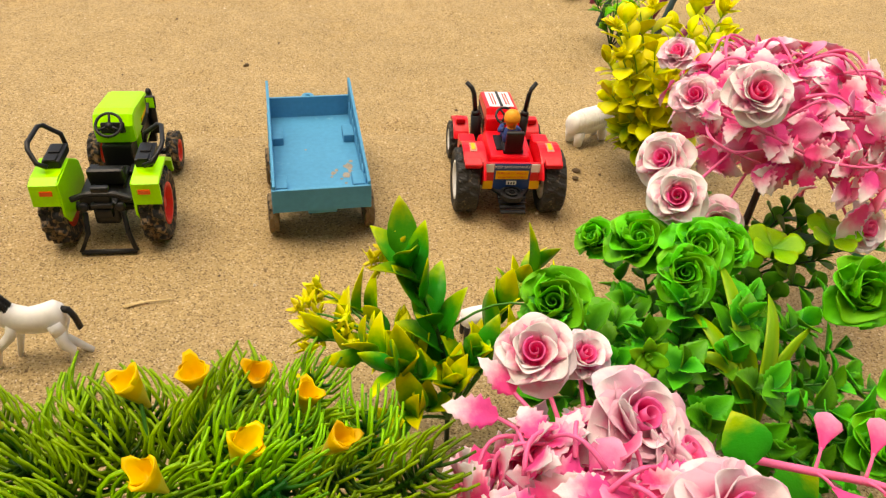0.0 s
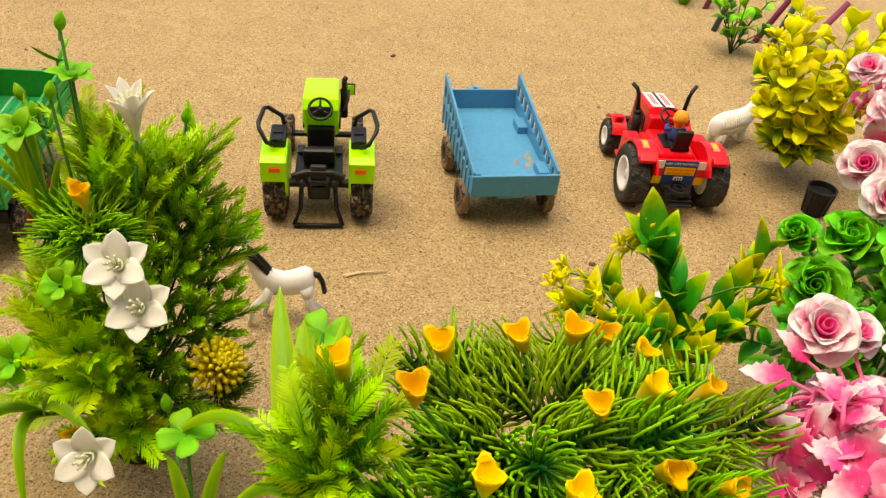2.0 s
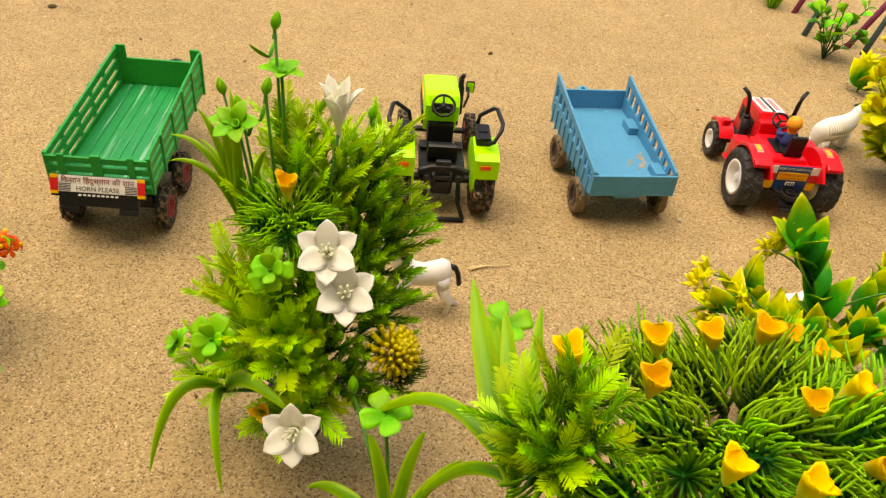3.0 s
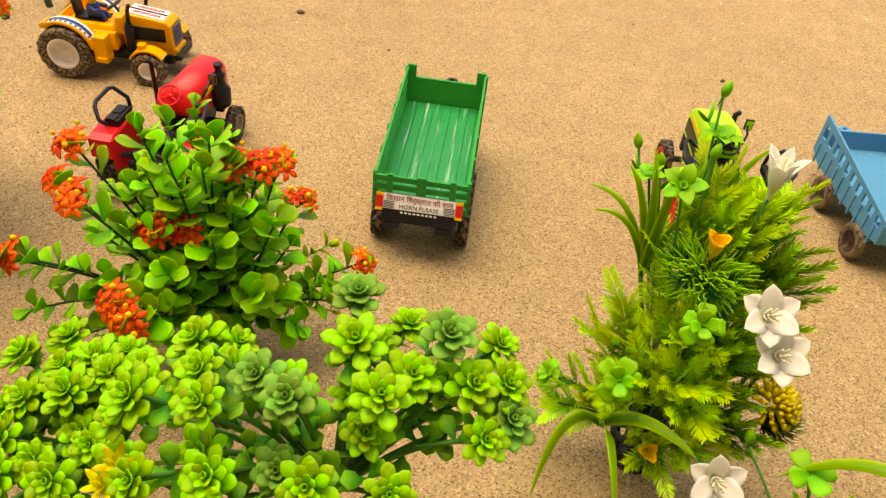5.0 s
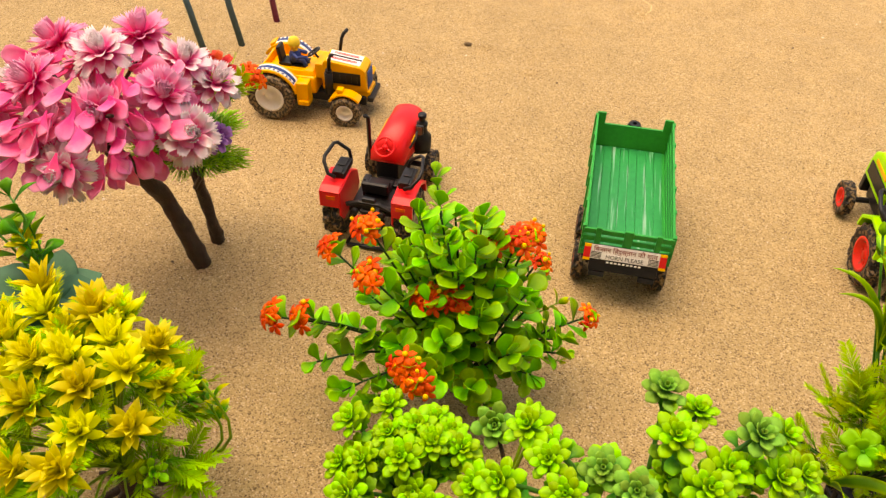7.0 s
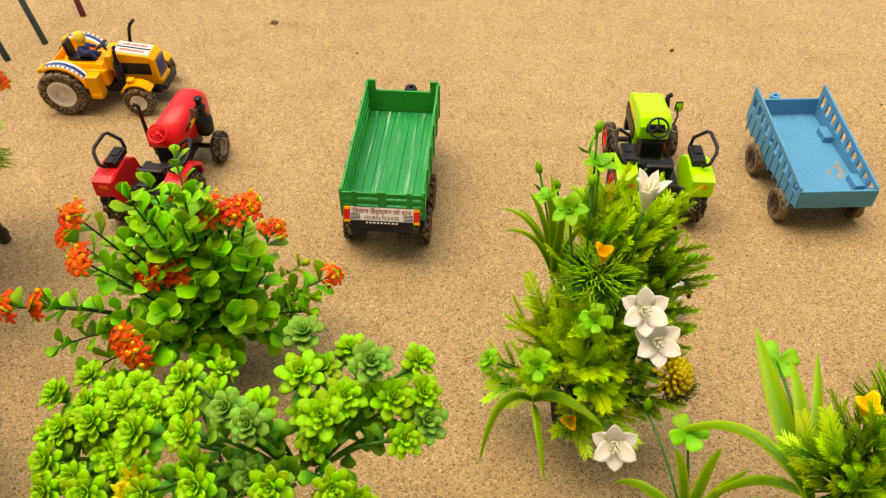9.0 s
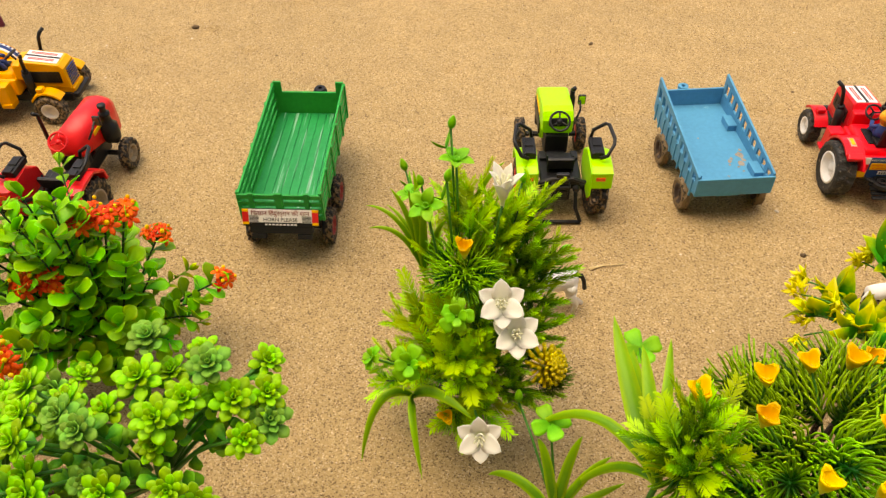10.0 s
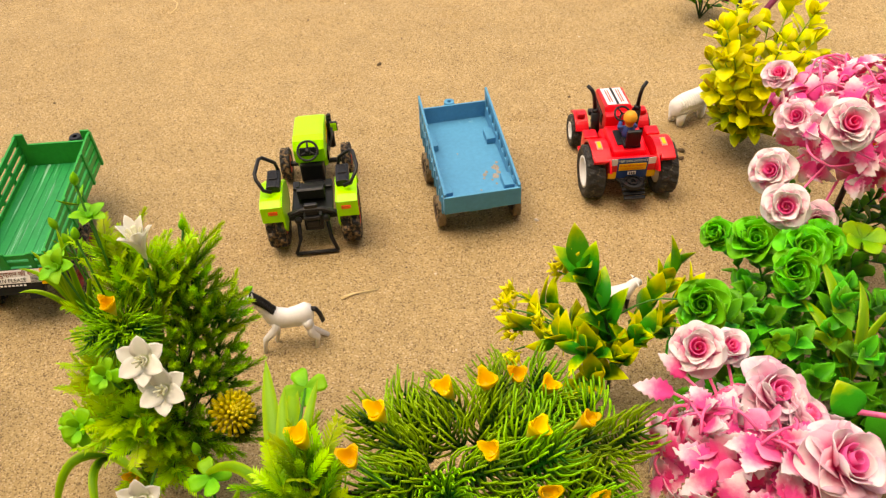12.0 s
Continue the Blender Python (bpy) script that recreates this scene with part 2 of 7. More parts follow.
bottle_floor = scratched(mat("scratched_green_plastic", (0.000, 0.28, 0.070), 0.42, spot=0.14, grain=25), (0.34, 0.62, 0.46), low=0.56, high=0.66)
white = mat("white_print", (0.86, 0.85, 0.83), 0.45, spot=0.04)
pale_print = mat("worn_pale_print", (0.62, 0.36, 0.28), 0.5, spot=0.3, grain=120)
navy = mat("navy_print", (0.02, 0.06, 0.22), 0.4, spot=0.05)
yellow_print = mat("yellow_print", (0.90, 0.50, 0.01), 0.4, spot=0.05)
red_print = mat("red_print", (0.70, 0.02, 0.02), 0.4, spot=0.05)
rust = mat("earth_stain", (0.30, 0.27, 0.22), 0.8, spot=0.35, grain=120)
orange_glass = mat("orange_reflector", (0.9, 0.12, 0.01), 0.2, spot=0.03, coat=0.5)
hull = mat("white_toy_plastic", (0.84, 0.82, 0.78), 0.45, spot=0.05, grain=40)
hair = mat("black_paint", (0.012, 0.011, 0.011), 0.5, spot=0.3, bump=0.5, grain=150)
wool = mat("wool_white", (0.90, 0.88, 0.84), 0.75, spot=0.08, bump=0.6, grain=200)
bark = mat("dark_brown_bark", (0.060, 0.035, 0.022), 0.5, spot=0.45, bump=1.0, grain=140)
straw_mat = mat("dry_straw", (0.72, 0.56, 0.28), 0.6, spot=0.2)


# ---- ground ----
def sand_material():
    m = bpy.data.materials.new("sand")
    m.use_nodes = True
    nodes, links = m.node_tree.nodes, m.node_tree.links
    b = nodes["Principled BSDF"]
    b.inputs["Roughness"].default_value = 0.85
    b.inputs["Specular IOR Level"].default_value = 0.25
    co = nodes.new("ShaderNodeTexCoord")

    def tex(kind, scale, detail=2):
        n = nodes.new(kind)
        n.inputs["Scale"].default_value = scale
        if kind == "ShaderNodeTexNoise":
            n.inputs["Detail"].default_value = detail
        links.new(co.outputs["Object"], n.inputs["Vector"])
        return n

    grains, speck, soft, broad = tex("ShaderNodeTexVoronoi", 900), tex("ShaderNodeTexNoise", 380, 4), tex("ShaderNodeTexNoise", 26, 4), tex("ShaderNodeTexNoise", 3.2, 4)
    ramp = nodes.new("ShaderNodeValToRGB")
    e = ramp.color_ramp.elements
    e[0].position, e[0].color = 0.0, (0.17, 0.110, 0.050, 1)
    e[1].position, e[1].color = 1.0, (0.60, 0.47, 0.29, 1)
    e.new(0.20).color = (0.415, 0.290, 0.132, 1)
    e.new(0.84).color = (0.480, 0.343, 0.160, 1)
    sepc = nodes.new("ShaderNodeSeparateColor")
    links.new(grains.outputs["Color"], sepc.inputs[0])
    links.new(sepc.outputs[0], ramp.inputs[0])
    mul = nodes.new("ShaderNodeMix")
    mul.data_type, mul.blend_type = "RGBA", "MULTIPLY"
    mul.inputs["Factor"].default_value = 1.0
    links.new(ramp.outputs[0], mul.inputs["A"])
    tot = nodes.new("ShaderNodeMath")
    tot.operation = "ADD"
    links.new(soft.outputs["Fac"], tot.inputs[0])
    links.new(broad.outputs["Fac"], tot.inputs[1])
    tone = nodes.new("ShaderNodeMapRange")
    tone.inputs["From Min"].default_value, tone.inputs["From Max"].default_value = 0.7, 1.3
    tone.inputs["To Min"].default_value, tone.inputs["To Max"].default_value = 0.90, 1.07
    links.new(tot.outputs[0], tone.inputs["Value"])
    links.new(tone.outputs[0], mul.inputs["B"])
    flecks = tex("ShaderNodeTexVoronoi", 760)
    fsep = nodes.new("ShaderNodeSeparateColor")
    links.new(flecks.outputs["Color"], fsep.inputs[0])
    frange = nodes.new("ShaderNodeValToRGB")
    frange.color_ramp.interpolation = "CONSTANT"
    fe = frange.color_ramp.elements
    fe[0].position, fe[0].color = 0.0, (0.62, 0.59, 0.56, 1)
    fe[1].position, fe[1].color = 0.09, (0.98, 0.98, 0.98, 1)
    fe.new(0.55).color = (1.06, 1.06, 1.07, 1)
    fe.new(0.93).color = (1.28, 1.30, 1.33, 1)
    links.new(fsep.outputs[0], frange.inputs[0])
    mul2 = nodes.new("ShaderNodeMix")
    mul2.data_type, mul2.blend_type = "RGBA", "MULTIPLY"
    mul2.inputs["Factor"].default_value = 1.0
    links.new(mul.outputs["Result"], mul2.inputs["A"])
    links.new(frange.outputs[0], mul2.inputs["B"])
    links.new(mul2.outputs["Result"], b.inputs["Base Color"])
    h = nodes.new("ShaderNodeMath")
    h.operation, h.inputs[1].default_value = "MULTIPLY_ADD", 0.6
    links.new(speck.outputs["Fac"], h.inputs[0])
    links.new(sepc.outputs[1], h.inputs[2])
    bu = nodes.new("ShaderNodeBump")
    bu.inputs["Strength"].default_value, bu.inputs["Distance"].default_value = 0.9, 0.0015
    links.new(h.outputs[0], bu.inputs["Height"])
    bu2 = nodes.new("ShaderNodeBump")
    bu2.inputs["Strength"].default_value, bu2.inputs["Distance"].default_value = 0.30, 0.006
    links.new(soft.outputs["Fac"], bu2.inputs["Height"])
    links.new(bu.outputs[0], bu2.inputs["Normal"])
    links.new(bu2.outputs[0], b.inputs["Normal"])
    return m


sand = sand_material()


DENTS = [(random.Random(k).uniform(-1.0, 0.25), random.Random(k + 99).uniform(0.72, 1.15), 0.012 + 0.010 * (k % 3), 0.0034 + 0.0012 * (k % 4)) for k in range(26)]
DENTS += [(0.150 + 0.018 * (k % 3), 0.690 + 0.014 * (k // 3), 0.011, 0.0035) for k in range(5)]


def ground_height(x, y):
    """Gentle unevenness, faint ruts and footprints in loose sand; flat where the toys stand."""
    far = min(1.0, max(0.0, (y - 0.70) / 0.35)) + min(1.0, max(0.0, (-0.1 - y) / 0.3))
    h = 0.0011 * noise.noise(Vector((x * 9, y * 9, 0.3))) + 0.0006 * noise.noise(Vector((x * 34, y * 34, 4.0)))
    h += far * (0.016 * noise.noise(Vector((x * 3.1, y * 3.1, 7.7))) + 0.007 * noise.noise(Vector((x * 13, y * 13, 2.2))) + 0.003 * noise.noise(Vector((x * 31, y * 40, 5.2))))
    rut = abs(y - (0.735 + 0.05 * math.sin(x * 4.0 + 0.6)))
    if rut < 0.02 and -0.35 < x < 0.12:
        h -= 0.0060 * (1 - rut / 0.02)
    for cx, cy, r, depth in DENTS:
        d = math.hypot(x - cx, y - cy) / r
        if d < 1.5:
            h += depth * (-math.cos(min(1.0, d) * 1.57) if d < 1 else 0.35 * math.sin((d - 1) * 6.28))
    return h


def build_ground():
    def line(c, half, step, reach):
        inner = [c + i * step for i in range(-int(half / step), int(half / step) + 1)]
        out, d = [], step
        while d < reach:
            d *= 1.45
            out.append(d)
        return [inner[0] - sum(out[: k + 1]) for k in reversed(range(len(out)))] + inner + [inner[-1] + sum(out[: k + 1]) for k in range(len(out))]

    xs, ys = line(-0.4, 1.15, 0.008, 120), line(0.55, 0.95, 0.008, 120)
    verts = [(x, y, ground_height(x, y) if abs(x) < 4 and abs(y) < 4 else 0.0) for y in ys for x in xs]
    w = len(xs)
    faces = [(j * w + i, j * w + i + 1, (j + 1) * w + i + 1, (j + 1) * w + i) for j in range(len(ys) - 1) for i in range(w - 1)]
    me = bpy.data.meshes.new("ground")
    me.from_pydata(verts, [], faces)
    me.materials.append(sand)
    me.shade_smooth()
    return tagged(new("ground", me), "loose tan sand with faint ruts and grains", "sand", kind="structure")


build_ground()


def build_shade_wall():
    """An unseen plain wall, added behind the walk to keep half of the sky off the near sand."""
    bm = B()
    box(bm, (-400, -520, 1450), (7000, 200, 3000), 12)
    me = mesh_of("added_shade_wall", bm, mat("lime_plaster", (0.42, 0.35, 0.27), 0.9, spot=0.2, grain=6, bump=0.5, dirt=(0.34, 0.28, 0.20), dirt_amount=0.4))
    tagged(new("added_shade_wall", me), "added unseen plain wall that shades the near sand", "wall", kind="structure")


build_shade_wall()


def build_grit():
    """Coarse grains lying loose on the sand."""
    rnd = random.Random(5)
    verts, faces = [], []
    for _ in range(15000):
        x, y = rnd.uniform(-1.35, 0.5), rnd.uniform(-0.05, 1.25)
        r = rnd.uniform(0.0004, 0.0009) if rnd.random() < 0.975 else rnd.uniform(0.001, 0.0021)
        z = ground_height(x, y) + r * 0.3
        k = len(verts)
        a0 = rnd.uniform(0, 6.28)
        for a in range(4):
            verts.append((x + r * rnd.uniform(0.7, 1.2) * math.cos(a0 + a * 1.57), y + r * rnd.uniform(0.7, 1.2) * math.sin(a0 + a * 1.57), z))
        verts += [(x, y, z + r * 0.9), (x, y, z - r)]
        for a in range(4):
            faces += [(k + a, k + (a + 1) % 4, k + 4), (k + (a + 1) % 4, k + a, k + 5)]
    me = bpy.data.meshes.new("grit")
    me.from_pydata(verts, [], faces)
    m = mat("grit", (0.52, 0.40, 0.26), 0.7, spot=0.2)
    nodes, links = m.node_tree.nodes, m.node_tree.links
    geo = nodes.new("ShaderNodeNewGeometry")
    ramp = nodes.new("ShaderNodeValToRGB")
    ramp.color_ramp.elements[0].color, ramp.color_ramp.elements[1].color = (0.10, 0.065, 0.04, 1), (0.75, 0.64, 0.48, 1)
    ramp.color_ramp.elements.new(0.35).color = (0.30, 0.20, 0.10, 1)
    ramp.color_ramp.elements.new(0.6).color = (0.50, 0.37, 0.20, 1)
    links.new(geo.outputs["Random Per Island"], ramp.inputs[0])
    links.new(ramp.outputs[0], nodes["Principled BSDF"].inputs["Base Color"])
    me.materials.append(m)
    tagged(new("grit", me), "coarse pale and dark grains scattered on sand", "grit", kind="stuff")


build_grit()


# ---- vehicles ----
def wheel(parent, x, y, r, width, rim_r, rim_mat, tyre_mat, lugs=14, side=1, lug_depth=2.0):
    """Tyre with a raised chevron tread in one skin and a dished rim; side: which way the rim faces."""
    bm = B()
    h = width / 2
    across = [(rim_r, -0.80), (r * 0.86, -1.0), (r * 0.95, -0.92)] + [(r, -0.80 + 0.20 * k) for k in range(9)] + [(r * 0.95, 0.92), (r * 0.86, 1.0), (rim_r, 0.80)]
    n = lugs * 6
    rings = []
    for k in range(n):
        a = 2 * math.pi * k / n
        ring = []
        for j, (rad, w) in enumerate(across):
            if 2 <= j <= 12:
                half = 0.0 if w < 0 else 0.5
                on = (k / 6 + half - 0.42 * abs(w)) % 1.0 < 0.48 and abs(w) > 0.05
                rad += lug_depth * (0.95 if on else -0.25) * (1.0 if 3 <= j <= 11 else 0.6)
            ring.append(bm.verts.new((w * h, rad * math.cos(a), rad * math.sin(a))))
        rings.append(ring)
    m = len(across)
    for k in range(n):
        u, v = rings[k], rings[(k + 1) % n]
        for j in range(m):
            bm.faces.new((u[j], v[j], v[(j + 1) % m], u[(j + 1) % m]))
    bmesh.ops.recalc_face_normals(bm, faces=bm.faces)
    tyre = part("tyre", bm, tyre_mat, parent, m=pose(x * MM, y * MM, (r + lug_depth * 0.6) * MM), smooth=False)
    bm = B()
    f = side * h
    lathe(bm, [(0.01, f * 0.55), (rim_r * 0.25, f * 0.58), (rim_r * 0.3, f * 0.35), (rim_r * 0.78, f * 0.30), (rim_r * 0.86, f * 0.85), (rim_r * 1.03, f * 0.88), (rim_r * 1.03, -f * 0.8), (0.01, -f * 0.8)], 24)
    for k in range(6):
        a = math.pi * k / 3
        lathe(bm, [(0.01, f * 0.44), (rim_r * 0.055, f * 0.44), (rim_r * 0.055, f * 0.3)], 6, at=(0, rim_r * 0.5 * math.cos(a), rim_r * 0.5 * math.sin(a)))
    part("rim", bm, rim_mat, tyre, smooth=True)
    return tyre


def farm_tractor(m, paint, rim_mat, label, rounded=False):
    """Open farm tractor with box mudguards, guard hoops, seat and a rear linkage frame."""
    t = thing("toy_tractor", label, "toy tractor", m, "parked toy tractors and trailers")
    for s in (-1, 1):
        wheel(t, s * 36, 6, 27.5, 19, 16.5, rim_mat, rubber, 13, s, 2.4)
        wheel(t, s * 33, 108, 17, 11, 10, rim_mat, rubber, 14, s, 0.9)
        bm = B()
        slab(bm, [(-21, 46), (-21, 64), (-13, 66.5), (14, 67), (33, 55), (36, 42), (32.5, 42), (30, 53), (13, 64), (-18, 62.5), (-18, 46)], s * 26, s * 46, 0.7)
        slab(bm, [(-20, 36), (-20, 64), (14, 66.5), (33, 54), (37, 36), (30, 26), (-12, 26)], s * 25, s * 27, 0.5)
        fender = part("mudguard", bm, paint, t)
        part("reflector", box(B(), (s * 34.5, -21.4, 57.5), (9, 1.2, 4), 0.3), orange_glass, fender)
        bm = B()
        box(bm, (s * 33, 12, 70), (13, 27, 7), 1.5)
        box(bm, (s * 33, 16, 74), (8, 12, 1.6), 0.5)
        box(bm, (s * 33, 2, 74), (8, 8, 1.6), 0.5)
        part("tool_box", bm, black, t)
        bm = B()
        tube(bm, [(s * 29, 27, 70), (s * 31, 28, 80), (s * 42, 27, 88), (s * 45, 24, 88.5), (s * 48, 6, 85), (s * 47, 1, 82), (s * 41, -6, 74), (s * 34, -6, 71)], 1.9, 8)
        part("guard_hoop", bm, black, t, smooth=True)
    bm = B()
    top = 80 if not rounded else 78
    if rounded:
        for y0, y1, w in ((52, 134, 17.5),):
            ring0, ring1 = [], []
            for k in range(13):
                a = math.pi * k / 12
                px, pz = w * math.cos(a), 58 + 19 * math.sin(a) ** 0.55
                ring0.append((px, pz))
            a_ = [bm.verts.new((x, y0, z)) for x, z in ring0] + [bm.verts.new((-w, y0, 54)), bm.verts.new((w, y0, 54))]
            b_ = [bm.verts.new((x * 0.97, y1, 30 + (z - 30) * 0.94)) for x, z in ring0] + [bm.verts.new((-w * 0.97, y1, 30)), bm.verts.new((w * 0.97, y1, 30))]
            c_ = [bm.verts.new((x * 0.86, y1 + 8, 30 + (z - 30) * 0.84)) for x, z in ring0] + [bm.verts.new((-w * 0.86, y1 + 8, 30)), bm.verts.new((w * 0.86, y1 + 8, 30))]
            for p_, q_ in ((a_, b_), (b_, c_)):
                for k in range(15):
                    bm.faces.new((p_[k], p_[(k + 1) % 15], q_[(k + 1) % 15], q_[k]))
            bm.faces.new(a_[::-1])
            bm.faces.new(c_)
            bmesh.ops.recalc_face_normals(bm, faces=bm.faces)
    else:
        slab(bm, [(56, 56), (54, 72), (60, 79.5), (70, 80), (114, 73), (127, 65), (131, 52), (131, 36), (74, 36), (70, 54)], -16, 16, 3.5)
    hood = part("hood", bm, paint, t, smooth=rounded)
    for s in (-1, 1):
        part("side_grille", box(B(), (s * 16.4, 98, 50), (1.6, 50, 14), 0.4), black, hood)
        part("side_badge", box(B(), (s * (17.9 if rounded else 16.3), 98, 62), (0.8, 34, 4.5), 0.1), yellow_print, hood)
    bm = B()
    box(bm, (0, 55, 70), (19, 4, 9), 1.5, Matrix.Rotation(-0.35, 3, "X"))
    part("dashboard", bm, black, t)
    bm = B()
    lathe(bm, [(9.8 + 1.2 * math.cos(a), 1.2 * math.sin(a)) for a in (2 * math.pi * k / 8 for k in range(9))], 28, "z")
    for k in range(3):
        a = 2.1 * k + 1.57
        tube(bm, [(0, 0, -1.5), (9.7 * math.cos(a), 9.7 * math.sin(a), 0)], 1.0, 6)
    lathe(bm, [(0.1, 0.5), (3, 0), (3, -2), (0.1, -2)], 12, "z")
    tube(bm, [(0, 0, -1), (0, 0, -16)], 1.6, 8)
    part("steering_wheel", bm, paint if rounded else black, t, smooth=True, m=pose(0, 0.045, 0.078, 40, 0, 0))
    bm = B()
    box(bm, (0, 64, 26), (20, 112, 20), 3.0)
    box(bm, (0, 62, 44), (24, 20, 22), 2.0)
    box(bm, (0, 20, 38), (40, 44, 7), 1.5)
    box(bm, (0, -1, 30), (19, 16, 20), 3.0)
    box(bm, (0, -10, 33), (13, 8, 8), 2.0)
    tube(bm, [(-40, 6, 28), (40, 6, 28)], 4, 10)
    tube(bm, [(-34, 108, 17), (34, 108, 17)], 3, 8)
    box(bm, (0, 128, 26), (30, 8, 18), 2.0)
    for s in (-1, 1):
        tube(bm, [(s * 12, 10, 40), (s * 13, 18, 56)], 1.1, 6)
        box(bm, (s * 16, 34, 44), (7, 12, 3), 1.0)
    part("chassis", bm, black, t)
    bm = B()
    box(bm, (0, 24, 45), (25, 22, 5), 2.0)
    box(bm, (0, 11, 52), (27, 5, 15), 2.2, Matrix.Rotation(0.25, 3, "X"))
    seat = part("seat", bm, black, t)
    bm = B()
    box(bm, (0, -10, 48), (13, 5, 16), 1.5)
    tube(bm, [(-22, -12, 46), (-10, -11, 50), (10, -11, 50), (22, -12, 46)], 2.4, 8)
    box(bm, (0, -13, 41), (16, 5, 4), 1.2)
    part("lift_arm", bm, black, t)
    for s in (-1, 1):
        part("rear_lamp", lathe(B(), [(0.1, -1), (3.4, -0.8), (3.8, 1), (3.2, 3), (0.1, 3)], 14, "y", at=(s * 13.5, -15, 40)), black, t, smooth=True)
    bm = B()
    for s in (-1, 1):
        tube(bm, [(s * 14, -12, 34), (s * 15, -15, 16), (s * 20.5, -22, 3.5)], 2.0, 8)
    tube(bm, [(-20.5, -22, 3.5), (20.5, -22, 3.5)], 2.0, 8)
    part("linkage_frame", bm, black, t, smooth=True)
    bm = B()
    tube(bm, [(20, 66, 66), (24, 72, 74), (24, 80, 79)], 1.2, 6)
    box(bm, (26, 82, 79), (8, 3, 11), 1.2)
    mirror = part("mirror", bm, black, t)
    part("mirror_glass", box(B(), (26, 80.2, 79), (6, 0.6, 9), 0.2), lime if paint == lime else muddy_rim, mirror)
    bm = B()
    if rounded:
        lathe(bm, [(0.1, 40), (9, 40), (10, 46), (10, 58), (6, 62), (5, 70), (6, 71), (6, 74), (3.5, 75), (3.5, 80), (4.5, 81), (4.5, 84), (0.1, 84)], 16, "z", at=(23, 104, 0))
        part("intake_pipe", tube(B(), [(-21, 62, 50), (-22, 62, 98), (-24, 58, 102)], 2.2, 8), black, t, smooth=True)
    else:
        lathe(bm, [(0.1, 38), (3.6, 38), (3.6, 66), (2.6, 68), (2.6, 76), (0.1, 76)], 12, "z", at=(20, 106, 0))
        tube(bm, [(20, 106, 75), (21, 101, 80)], 2.4, 8)
    part("exhaust", bm, black, t, smooth=True)
    return t


def doll(parent, m, turban, cloth):
    """A seated toy figure, one plain shape."""
    bm = B()
    lathe(bm, [(0.1, 0), (7.5, 0.5), (9, 6), (8.5, 13), (5, 18), (3.5, 20), (0.1, 20)], 16, "z")
    for s in (-1, 1):
        tube(bm, [(s * 7, 0, 15), (s * 11, 6, 11), (s * 7, 15, 12)], 2.8, 8)
        tube(bm, [(s * 4, 2, 3), (s * 5, 14, 4), (s * 5, 18, -6)], 3.4, 8)
    body = bpy.data.objects.new("rider", mesh_of("rider", bm, cloth, True))
    scene.collection.objects.link(body)
    bm2 = B()
    bm2.from_mesh(body.data)
    bmesh.ops.scale(bm2, vec=(1 / MM,) * 3, verts=bm2.verts)
    lathe(bm2, [(0.1, 18), (4.5, 19), (6.5, 23), (7, 26), (8.6, 26.5), (9, 29), (8.4, 33), (6, 37), (2, 39), (0.1, 39)], 18, "z")
    for f in bm2.faces:
        if f.calc_center_median().z > 18 and f.calc_center_median().xy.length < 9.2:
            f.material_index = 1
    me = mesh_of("rider", bm2, cloth, True)
    me.materials.append(turban)
    bpy.data.objects.remove(body)
    ob = new("toy_rider", me)
    ob.matrix_basis = parent.matrix_basis @ m @ Matrix.Scale(0.82, 4)
    return tagged(ob, "small plastic rider figure with a yellow-orange turban and blue clothes", "toy figure")


